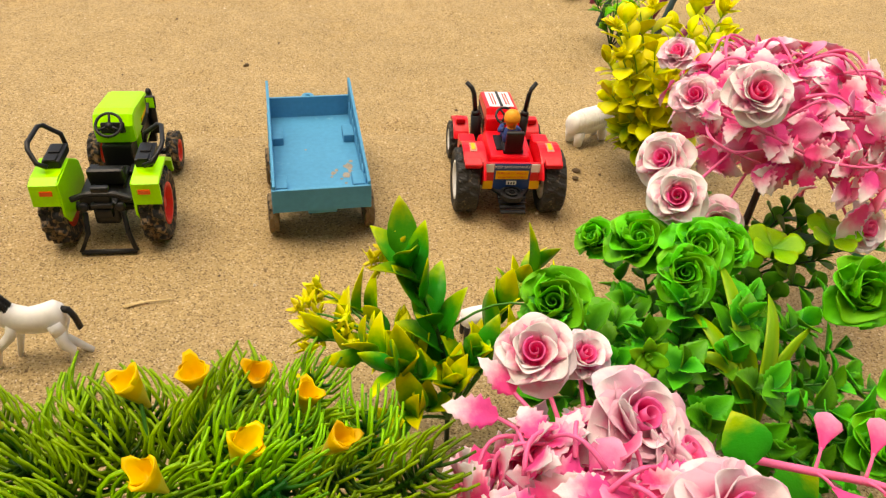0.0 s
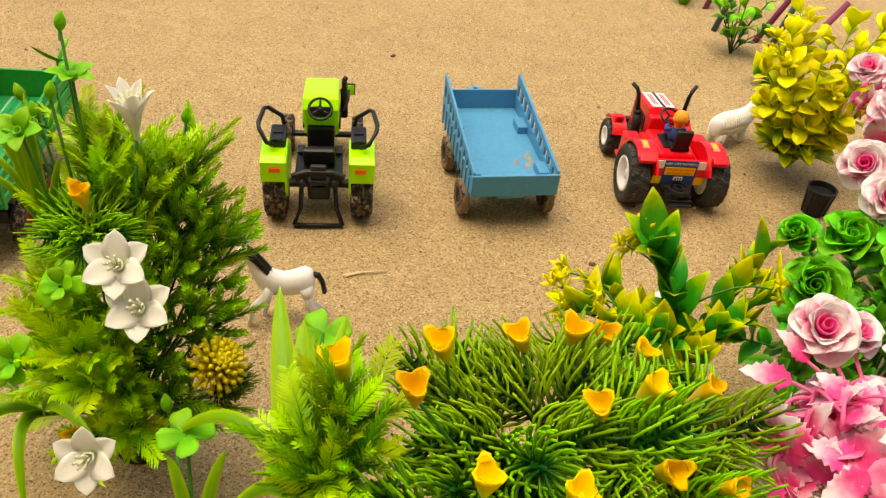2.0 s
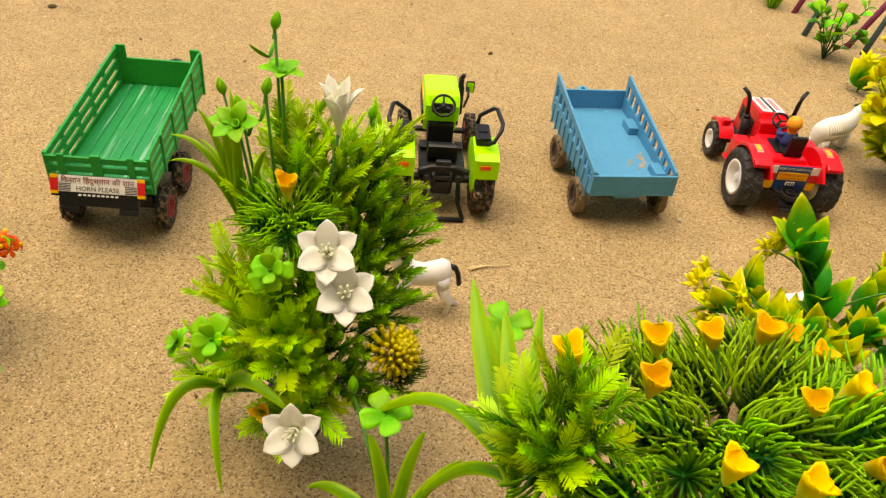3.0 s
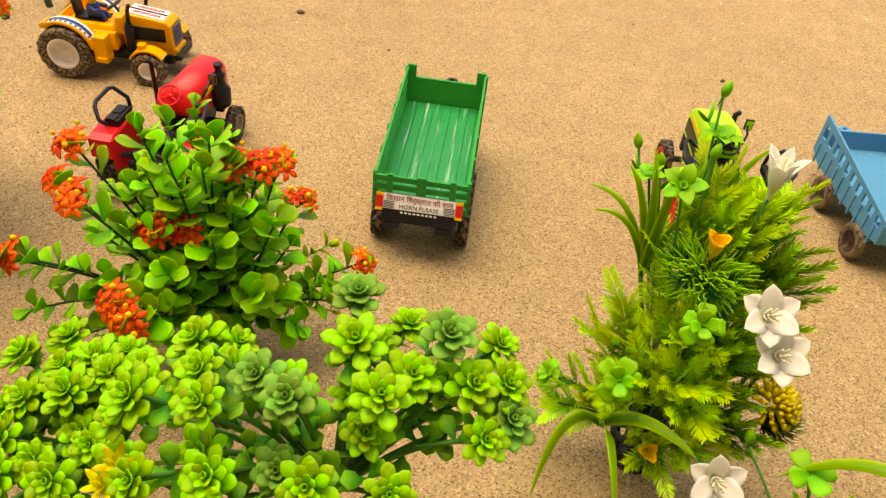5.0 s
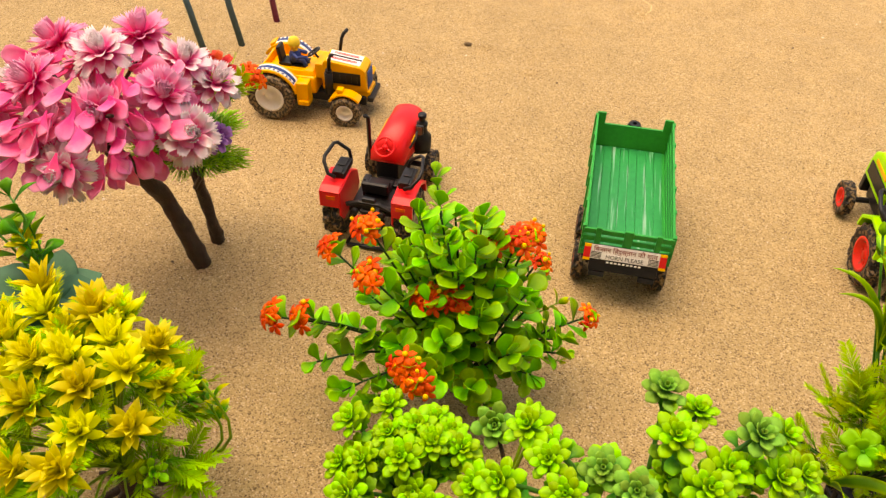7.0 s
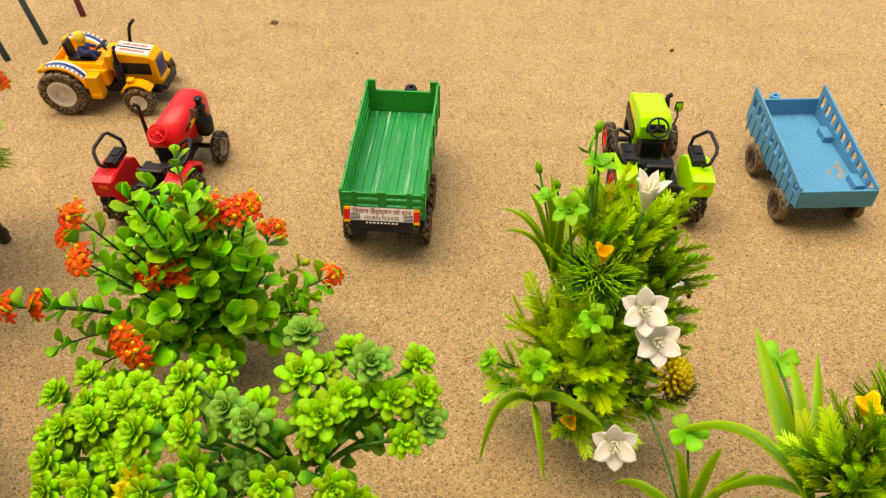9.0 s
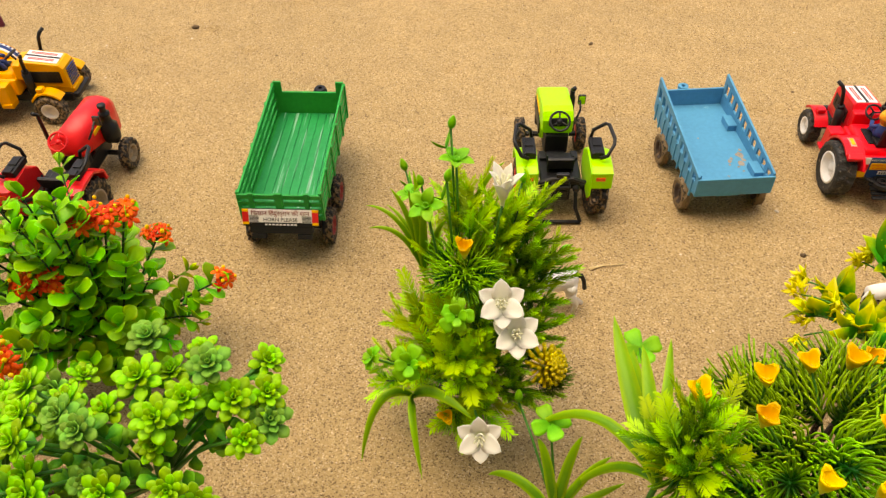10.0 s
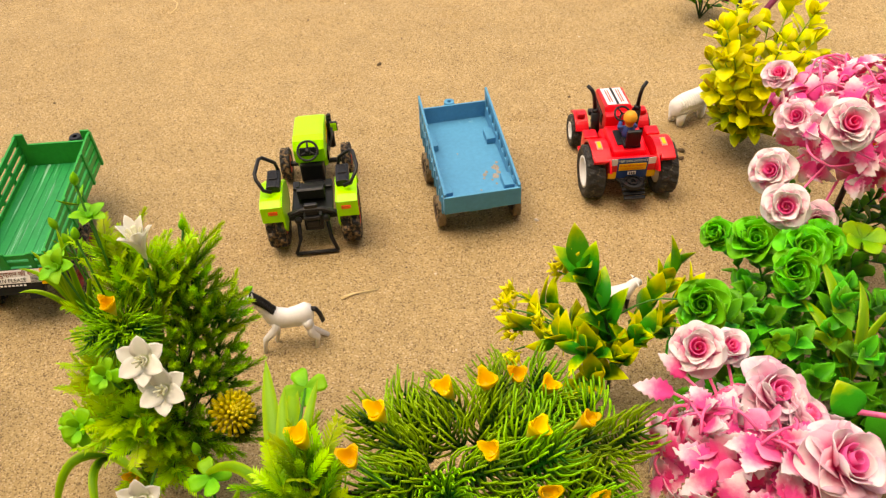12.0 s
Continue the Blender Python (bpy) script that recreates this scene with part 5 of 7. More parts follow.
    def strap(self, a, b, c, width, face=(0, -0.6, 0.8), name="strap_leaf"):
        """A long folded blade along the bow a, b, c, width in metres, its face towards face."""
        a, b, c, face = (Vector(q) for q in (a, b, c, face))
        bm = B()
        uv = bm.loops.layers.uv.new("UVMap")
        n, spots, layers = 12, {}, []
        for off in (0.0, 0.00045):
            rows = []
            for i in range(n + 1):
                t = i / n
                q = a * (1 - t) ** 2 + b * (2 * t * (1 - t)) + c * t * t
                d = ((b - a) * (1 - t) + (c - b) * t).normalized()
                side = d.cross(face).normalized()
                up = side.cross(d)
                w = 0.5 * width * STRAP(t)
                row = []
                for u in (-1, 0, 1):
                    v = bm.verts.new((q + side * w * u + up * (0.28 * w * abs(u) - off) - self.foot) / MM)
                    spots[v] = (0.075 * u, t)
                    row.append(v)
                rows.append(row)
            layers.append(rows)
        for k, rows in enumerate(layers):
            for i in range(n):
                for j in (0, 1):
                    f = (rows[i][j], rows[i][j + 1], rows[i + 1][j + 1], rows[i + 1][j])
                    bm.faces.new(f if k == 0 else f[::-1])
        top, low = layers
        for i in range(n):
            bm.faces.new((top[i][0], top[i + 1][0], low[i + 1][0], low[i][0]))
            bm.faces.new((top[i + 1][2], top[i][2], low[i][2], low[i + 1][2]))
        for f in bm.faces:
            for loop in f.loops:
                loop[uv].uv = spots[loop.vert]
        return part(name, bm, ribbon_mat, self.ob, smooth=True)

    def clump(self, root, tip, meshes, count, size, reach=0.045, stem_mat=None):
        """A stem from root to tip whose upper reach is set with short feathery sprigs, one at its end."""
        root, tip, rnd = Vector(root), Vector(tip), self.rnd
        pts = bend(root, tip, 0.06)
        self.stem(pts, 0.9, 0.6, stem_mat or dark_stem)
        out = (pts[-1] - pts[-2]).normalized()
        ln = max((tip - root).length, 0.001)
        self.put("frond", rnd.choice(meshes), tip - out * size * 0.55, out + rdir(rnd) * 0.1, rdir(rnd), size)
        for k in range(count):
            f = 1.0 - min(0.8, reach / ln) * (k + 0.6) / count
            i = min(5, int(f * 6))
            q = pts[i].lerp(pts[i + 1], f * 6 - i)
            side = out.cross(Vector((0.31, 0.2, 0.93))).normalized()
            side = Matrix.Rotation(k * 2.4 + rnd.uniform(-0.3, 0.3), 3, out) @ side
            d = side * rnd.uniform(0.6, 0.95) + out * rnd.uniform(0.7, 1.0) + Vector((0, 0, 0.15))
            self.put("frond", rnd.choice(meshes), q, d, side * 0.2 + out + Vector((0, -0.3, 0.4)), size * rnd.uniform(0.8, 1.15))

    def bud(self, p, d, size, material=None):
        bm = B()
        lathe(bm, [(0.05, -0.6), (0.07, -0.1), (0.24, 0.12), (0.30, 0.35), (0.24, 0.65), (0.1, 0.9), (0.01, 1.0)], 10, "y")
        return piece("bud", mesh_of("bud", bm, material or clover_mat, True, 1.0), self.ob, orient(Vector(p) - self.foot, d, (0.3, 0.2, 0.8), size))

    def star_cluster(self, p, d, size, count=6, beads=6):
        """A head of small orange star florets with yellow beads."""
        d, rnd = Vector(d).normalized(), self.rnd
        bm = B()
        for k in range(count):
            rod(bm, [(0, -0.5, 0), (0.5 * math.cos(k * 2.4) * (k / count) ** 0.5, 0.1, 0.5 * math.sin(k * 2.4) * (k / count) ** 0.5)], 0.06, 0.05, 5)
        core = piece("flower_head", mesh_of("flower_head", bm, lime_stem, True, 1.0), self.ob, orient(Vector(p) - self.foot, d, (0.3, 0.2, 0.8), size))
        for k in range(count):
            r, a = 0.85 * (k / count) ** 0.5, k * 2.4
            c = Vector((r * math.cos(a), 0.35 - 0.3 * r + rnd.uniform(-0.1, 0.15), r * math.sin(a)))
            piece("floret", star_mesh, core, orient(c, Vector((c.x * 0.8, 1, c.z * 0.8)), rdir(rnd), 0.62 * rnd.uniform(0.85, 1.15)))
        for k in range(beads):
            a, r = k * 2.4 + 1, rnd.uniform(0.3, 0.95)
            piece("bead", bead_mesh, core, Matrix.Translation((r * math.cos(a), 0.4 + rnd.uniform(-0.2, 0.25), r * math.sin(a))) @ Matrix.Scale(rnd.uniform(0.8, 1.2), 4))
        return core


def star():
    bm = B()
    for k in range(5):
        a = 2 * math.pi * k / 5
        side = Vector((math.cos(a), 0.35, math.sin(a)))
        leaf_bm(bm, OBOVATE, 0.26, curl=0.7, cup=0.3, nl=4, thick=0.08, m=orient((0, 0, 0), side, (0, 1, 0), 0.95))
    lathe(bm, [(0.01, 0.3), (0.14, 0.2), (0.14, -0.1), (0.06, -0.5)], 8, "y")
    return mesh_of("floret", bm, orange_petal, True, 1.0)


def bead():
    bm = B()
    lathe(bm, [(0.01, -0.14), (0.1, -0.1), (0.14, 0), (0.1, 0.1), (0.01, 0.14)], 8, "y")
    return mesh_of("bead", bm, yellow_bead, True, 1.0)


star_mesh, bead_mesh = star(), bead()


def orange_shrub():
    p = Plant("flowering_shrub", "bushy round-leaved plastic shrub with orange star flowers", (-0.602, 0.240, 0), 21, shift=(-0.008, 0.019, 0))
    foot = p.foot
    rnd = p.rnd
    heads = [(-0.661, 0.201, 0.190), (-0.707, 0.230, 0.132), (-0.651, 0.180, 0.168), (-0.721, 0.166, 0.116), (-0.704, 0.176, 0.112), (-0.614, 0.152, 0.124), (-0.603, 0.147, 0.120),
             (-0.618, 0.203, 0.137), (-0.600, 0.208, 0.137), (-0.590, 0.246, 0.165), (-0.572, 0.252, 0.166), (-0.566, 0.268, 0.160), (-0.600, 0.270, 0.150), (-0.562, 0.292, 0.116), (-0.516, 0.293, 0.071)]
    for h in heads:
        h = Vector(h)
        out = (h - (foot + Vector((0, 0, 0.03)))).normalized()
        low = h.z < 0.12
        p.branch_with_leaves(foot + rdir(rnd) * 0.004 + Vector((0, 0, 0.004)), h - out * 0.006, round_leaves, 14 if low else 13, 0.0172, dark_stem, 1.3, 0.35, 0.10 if low else 0.05)
        p.star_cluster(h, out + Vector((0, -0.5, 0.5)), 0.0125 if h.z > 0.1 else 0.011, 6, 4 if h.x > -0.7 else 1)
    for k in range(36):
        a = k * 2.4
        r = 0.072 * (0.25 + 0.75 * (k / 36)) * rnd.uniform(0.85, 1.1)
        t = Vector((-0.612 + r * math.cos(a), 0.232 + 0.9 * r * math.sin(a), 0.186 - 0.122 * (k / 36) ** 1.3 + rnd.uniform(-0.01, 0.01)))
        p.branch_with_leaves(foot + rdir(rnd) * 0.004 + Vector((0, 0, 0.004)), t, round_leaves, 13, 0.0182, dark_stem, 1.2, 0.38, 0.06)
    p.branch_with_leaves(foot + Vector((0, 0, 0.02)), (-0.660, 0.325, 0.146), round_leaves, 14, 0.015, dark_stem, 1.2, 0.4, 0.05)
    p.branch_with_leaves(foot + Vector((0.01, 0, 0.03)), (-0.531, 0.272, 0.060), round_leaves, 14, 0.015, dark_stem, 1.2, 0.35, 0.15)
    for t in ((-0.690, 0.165, 0.080), (-0.668, 0.160, 0.062), (-0.650, 0.166, 0.050), (-0.545, 0.236, 0.050), (-0.570, 0.196, 0.050), (-0.530, 0.258, 0.058)):
        p.branch_with_leaves(foot + Vector((0, 0, 0.02)), t, round_leaves, 14, 0.0165, dark_stem, 1.2, 0.35, 0.15)
    for t in ((-0.540, 0.285, 0.085), (-0.548, 0.262, 0.055), (-0.528, 0.262, 0.045)):
        p.branch_with_leaves(foot + Vector((0.01, 0, 0.04)), t, gold_unders, 8, 0.011, lime_stem, 0.8, 0.4, 0.1)


def succulent_bush():
    p = Plant("succulent_plant", "spreading plastic succulent with bright green leaf rosettes", (-0.505, 0.075, 0), 22, shift=(-0.008, 0.020, -0.002))
    foot, rnd = p.foot, p.rnd
    fork = foot + Vector((0.0, 0.0, 0.06))
    p.stem(bend(foot, fork, 0.08), 4.2, 3.2, bark, "trunk", 8)
    hub_l, hub_r = Vector((-0.575, 0.078, 0.095)), Vector((-0.455, 0.080, 0.13))
    p.stem(bend(fork, hub_l, 0.15), 3.0, 2.2, bark, "branch", 7)
    p.stem(bend(fork, hub_r, 0.15), 3.0, 2.2, bark, "branch", 7)
    left = [(-0.624, 0.091, 0.142), (-0.585, 0.074, 0.149), (-0.605, 0.105, 0.148), (-0.564, 0.058, 0.138), (-0.607, 0.070, 0.140), (-0.608, 0.052, 0.132), (-0.566, 0.104, 0.142), (-0.556, 0.094, 0.145), (-0.586, 0.046, 0.132),
            (-0.547, 0.055, 0.138), (-0.598, 0.088, 0.146), (-0.572, 0.088, 0.152), (-0.600, 0.036, 0.128), (-0.571, 0.038, 0.136), (-0.584, 0.096, 0.150), (-0.622, 0.072, 0.125), (-0.578, 0.111, 0.140), (-0.560, 0.030, 0.130), (-0.590, 0.020, 0.125)]
    right = [(-0.523, 0.046, 0.205), (-0.493, 0.046, 0.214), (-0.460, 0.124, 0.210), (-0.451, 0.096, 0.212), (-0.415, 0.108, 0.217), (-0.464, 0.058, 0.215), (-0.433, 0.076, 0.208), (-0.520, 0.088, 0.195), (-0.483, 0.030, 0.195),
             (-0.510, 0.022, 0.190), (-0.396, 0.135, 0.190), (-0.388, 0.112, 0.192), (-0.391, 0.084, 0.188), (-0.383, 0.100, 0.185), (-0.449, 0.040, 0.190), (-0.420, 0.050, 0.185), (-0.478, 0.090, 0.180), (-0.439, 0.138, 0.185), (-0.500, 0.005, 0.180), (-0.455, 0.012, 0.178), (-0.410, 0.055, 0.165), (-0.505, 0.066, 0.205), (-0.480, 0.066, 0.212), (-0.475, 0.015, 0.188), (-0.425, 0.092, 0.205), (-0.401, 0.100, 0.200)]
    left += [(x + rnd.uniform(-0.012, 0.012), y + rnd.uniform(-0.014, 0.006), z - rnd.uniform(0.012, 0.026)) for x, y, z in left[:14]]
    right += [(x + rnd.uniform(-0.014, 0.014), y + rnd.uniform(-0.014, 0.008), z - rnd.uniform(0.014, 0.030)) for x, y, z in right[:8]]
    grey = {(-0.464, 0.058, 0.215), (-0.460, 0.124, 0.210)}
    for hub, spots in ((hub_l, left), (hub_r, right)):
        for s in spots:
            v = Vector(s)
            out = (v - hub).normalized()
            start = hub.lerp(v, 0.15)
            pts = bend(start, v, 0.12, 5, Vector((0, 0, 1)))
            p.stem(pts, 1.5, 1.1, green_stem)
            g = s in grey or (spots is right and spots.index(s) % 9 == 4)
            p.rosette(v, out * 0.7 + Vector((0, -0.45, 0.75)), succ_leaf_grey if g else succ_leaf, rnd.uniform(0.0112, 0.0140), ((7, 0.05), (7, 0.42), (6, 0.80), (4, 1.18)), core_mat=succ_grey if g else succ_mat)
            for k in range(6):
                q = pts[2 + k // 2]
                p.put("broad_leaf", succ_broad, q, rdir(rnd) + out * 0.4, (0, -0.3, 1), rnd.uniform(0.010, 0.0135))
            if rnd.random() < 0.5:
                p.put("toothed_leaf", toothed_small, pts[4], rdir(rnd) + out * 0.6, (0, -0.3, 1), 0.016)
    for q in ((-0.530, 0.037, 0.168), (-0.522, 0.034, 0.160), (-0.536, 0.032, 0.158)):
        p.stem(bend(hub_r, q, 0.1), 1.2, 1.0, lime_stem)
        p.rosette(q, (0, -0.4, 0.9), gold_petal_mesh, 0.0100, ((6, 0.4), (5, 0.9), (3, 1.3)), gold_petal, "petal")
    grey_one = Vector((-0.544, 0.120, 0.140))
    p.stem(bend(fork, grey_one, 0.1), 1.8, 1.2, bark, "branch")
    p.rosette(grey_one, (0, -0.5, 0.8), succ_leaf_grey, 0.0145, ((6, 0.3), (6, 0.7), (5, 1.0), (4, 1.3)), succ_grey)
    for s in ((-0.525, 0.128, 0.150), (-0.520, 0.105, 0.160)):
        p.stem(bend(grey_one.lerp(fork, 0.4), s, 0.1), 1.4, 1.0, lime_stem)
        p.rosette(s, (0.3, 0.1, 0.8), succ_leaf, 0.011)


def lily_bush():
    p = Plant("flower_arrangement", "mixed plastic bush of feathery fern, white lilies and yellow buds", (-0.302, 0.262, 0), 23, shift=(-0.005, 0.003, -0.003))
    foot, rnd = p.foot, p.rnd
    bm = B()
    for k in range(10):
        a = 2 * math.pi * k / 10
        tube(bm, [(14 * math.cos(a), 14 * math.sin(a), 0), (19 * math.cos(a), 19 * math.sin(a), 34)], 2.0, 6)
    for z, r in ((3, 15), (18, 17), (33, 19.5)):
        tube(bm, [(r * math.cos(2 * math.pi * k / 16), r * math.sin(2 * math.pi * k / 16), z) for k in range(17)], 1.6, 6)
    lathe(bm, [(0.1, 0), (13, 0), (12, 8), (0.1, 8)], 16, "z")
    part("basket", bm, black, p.ob, "black plastic openwork pot", smooth=True)
    heart = foot + Vector((0, 0, 0.03))

    for tip, kind, n in (((-0.315, 0.292, 0.208), ferns, 9), ((-0.303, 0.284, 0.204), ferns, 9), ((-0.318, 0.299, 0.216), ferns, 8), ((-0.285, 0.292, 0.192), ferns, 10), ((-0.280, 0.297, 0.210), ferns_gold, 8),
                         ((-0.302, 0.304, 0.214), ferns_gold, 8), ((-0.343, 0.264, 0.136), ferns, 10), ((-0.338, 0.252, 0.128), ferns, 9), ((-0.354, 0.262, 0.118), ferns_gold, 8), ((-0.301, 0.222, 0.136), ferns, 10), ((-0.291, 0.216, 0.122), ferns, 10),
                         ((-0.280, 0.226, 0.106), ferns, 9), ((-0.275, 0.216, 0.085), ferns, 9), ((-0.285, 0.228, 0.130), ferns, 9), ((-0.370, 0.258, 0.072), ferns_gold, 8), ((-0.368, 0.246, 0.060), ferns, 8),
                         ((-0.260, 0.312, 0.194), ferns_dark, 10), ((-0.257, 0.300, 0.176), ferns_dark, 10), ((-0.250, 0.296, 0.164), ferns_dark, 10), ((-0.269, 0.294, 0.172), ferns_dark, 10), ((-0.261, 0.282, 0.154), ferns_dark, 9), ((-0.265, 0.262, 0.146), ferns_dark, 9),
                         ((-0.276, 0.282, 0.160), ferns_dark, 9), ((-0.242, 0.300, 0.150), ferns_dark, 10), ((-0.238, 0.308, 0.164), ferns_gold, 8), ((-0.257, 0.318, 0.204), ferns_gold, 9), ((-0.244, 0.288, 0.128), ferns_dark, 9), ((-0.250, 0.266, 0.130), ferns_dark, 9),
                         ((-0.268, 0.240, 0.114), ferns_dark, 9), ((-0.256, 0.234, 0.096), ferns_dark, 9), ((-0.276, 0.250, 0.136), ferns_dark, 9), ((-0.293, 0.272, 0.166), ferns, 8), ((-0.332, 0.240, 0.090), ferns, 9), ((-0.300, 0.214, 0.074), ferns, 9), ((-0.322, 0.262, 0.160), ferns, 9), ((-0.328, 0.280, 0.176), ferns, 9), ((-0.300, 0.238, 0.152), ferns, 9), ((-0.314, 0.242, 0.148), ferns, 9), ((-0.284, 0.244, 0.150), ferns_dark, 9), ((-0.322, 0.232, 0.124), ferns, 9), ((-0.288, 0.262, 0.172), ferns_dark, 9), ((-0.240, 0.264, 0.098), ferns_dark, 9), ((-0.246, 0.246, 0.078), ferns_dark, 9), ((-0.236, 0.276, 0.118), ferns_dark, 9), ((-0.292, 0.302, 0.200), ferns_gold, 9), ((-0.270, 0.306, 0.200), ferns, 9)):
        tip = Vector((-0.300 + 0.90 * (tip[0] + 0.300), tip[1], tip[2] - 0.006))
        p.clump(heart, tip, kind, n + 1, 0.031 if kind is ferns_dark else 0.027)
    # flowers
    for pos, d, s in (((-0.273, 0.232, 0.180), (0.1, -0.7, 0.75), 0.0170), ((-0.262, 0.223, 0.163), (0.15, -0.65, 0.75), 0.0170), ((-0.276, 0.179, 0.107), (0.05, -0.8, 0.6), 0.0170)):
        p.stem(bend(heart, Vector(pos) - Vector(d).normalized() * 0.006, 0.1), 1.2, 0.9, green_stem)
        p.lily(pos, d, s)
    top = Vector((-0.282, 0.286, 0.216))
    p.stem(bend(heart, top, 0.03), 1.2, 1.0, green_stem)
    p.lily(top + Vector((0, 0, 0.006)), (0.0, -0.05, 1), 0.0240, tall_petal, cup=0.82)
    for pos, d, s in (((-0.315, 0.297, 0.238), (0.1, 0, 1), 0.0125), ((-0.329, 0.268, 0.222), (-0.1, -0.55, 0.8), 0.0130), ((-0.345, 0.292, 0.208), (-0.3, 0, 1), 0.011)):
        p.stem(bend(heart, pos, 0.04), 1.0, 0.8, green_stem)
        p.lily(pos, d, s, bell_petal, 0.55, 5, False)
    for pos, d in (((-0.320, 0.304, 0.260), (0.2, 0.1, 1)), ((-0.354, 0.312, 0.214), (-0.3, 0.1, 1)), ((-0.273, 0.325, 0.205), (0.15, 0, 1)), ((-0.240, 0.318, 0.150), (0.7, 0.1, 0.6)), ((-0.340, 0.300, 0.212), (-0.2, 0, 1)), ((-0.318, 0.280, 0.236), (0.2, 0.1, 1))):
        p.stem(bend(heart, pos, 0.03), 0.9, 0.8, green_stem)
        p.bud(pos, d, 0.0095)
        for k in range(2):
            p.put("small_leaf", strap_leaves[0], Vector(pos) - Vector(d).normalized() * 0.016, rdir(rnd, 1.2), (0, -1, 0), 0.014, 1.2)
    nest = Vector((-0.303, 0.262, 0.178))
    for k in range(5):
        a = 1.257 * k
        side = Vector((math.cos(a), math.sin(a), 0))
        p.put("needle_tuft", tufts[k % 3], nest - Vector((0, 0, 0.008)), side + Vector((0, -0.2, 0.35)), (0, 0, 1), 0.030)
    p.cup_flower(nest + Vector((0, 0, 0.014)), (0, -0.2, 1), 0.0110)
    p.put("needle_tuft", tufts_dark[0], (-0.303, 0.222, 0.060), (-0.05, -0.5, 0.3), (0, 0, 1), 0.026)
    p.cup_flower((-0.305, 0.212, 0.073), (0, -0.6, 0.7), 0.0105)
    for pos, d, s in (((-0.301, 0.227, 0.167), (-0.05, -0.7, 0.7), 0.0130), ((-0.333, 0.219, 0.118), (-0.1, -0.7, 0.65), 0.0145), ((-0.372, 0.250, 0.075), (-0.6, -0.3, 0.7), 0.010)):
        p.stem(bend(heart, pos, 0.05), 1.1, 0.9, green_stem)
        p.rosette(pos, d, clover_leaf, s * 0.92, ((5, 0.15), (4, 0.75)), succ_mat)
    head = Vector((-0.241, 0.249, 0.100))
    for k in range(3):
        p.put("needle_tuft", olive_tuft, head - Vector((0, 0, 0.018)), rdir(rnd) * 0.5 + Vector((0.5, -0.3, 0.4)), (0, 0, 1), 0.024)
    bm = B()
    for k in range(64):
        a, up = k * 2.4, 1.5 * (1 - k / 64)
        d = Vector((math.cos(a) * math.cos(up), math.sin(a) * math.cos(up), math.sin(up)))
        d = Vector((0.45, -0.35, 0.8)).to_track_quat("Z", "Y").to_matrix() @ d
        c = (head - foot) / MM
        rod(bm, [c + d * 4, c + d * 12], 0.5, 0.5, 5)
        rod(bm, [c + d * 10, c + d * 11.5, c + d * 14.5, c + d * 17.0], 1.25, 1.55, 6)
    part("bead_flower", bm, olive_bead, p.ob, "olive-yellow cluster of tiny buds", smooth=True)
    # strap leaves: an arching tuft high up, three that droop to the sand low down
    knot = Vector((-0.334, 0.276, 0.150))
    for over, tip, w in (((-0.348, 0.284, 0.205), (-0.378, 0.290, 0.196), 0.0050), ((-0.346, 0.276, 0.200), (-0.372, 0.274, 0.190), 0.0050), ((-0.342, 0.280, 0.205), (-0.358, 0.286, 0.218), 0.0060), ((-0.338, 0.278, 0.200), (-0.344, 0.280, 0.224), 0.0075),
                         ((-0.334, 0.274, 0.195), (-0.332, 0.274, 0.224), 0.0080), ((-0.346, 0.290, 0.190), (-0.366, 0.300, 0.190), 0.0045), ((-0.338, 0.288, 0.205), (-0.346, 0.302, 0.224), 0.0055), ((-0.326, 0.280, 0.195), (-0.318, 0.276, 0.205), 0.0055)):
        p.strap(knot, over, tip, 0.8 * w, (0.1, -0.7, 0.6))
    p.strap((-0.306, 0.296, 0.190), (-0.298, 0.302, 0.225), (-0.284, 0.306, 0.236), 0.0040)
    low = Vector((-0.334, 0.228, 0.066))
    p.strap(low, (-0.362, 0.220, 0.100), (-0.365, 0.184, 0.035), 0.0072, (0.4, -0.5, 0.7))
    p.strap(low, (-0.332, 0.200, 0.108), (-0.315, 0.170, 0.052), 0.0065, (0.5, -0.5, 0.7))
    p.strap(low, (-0.318, 0.214, 0.112), (-0.283, 0.194, 0.100), 0.0085, (0, -0.5, 0.8))
    p.stem(bend(heart, knot, 0.05), 1.8, 1.3, green_stem)
    p.stem(bend(heart, low, 0.05), 1.8, 1.3, green_stem)


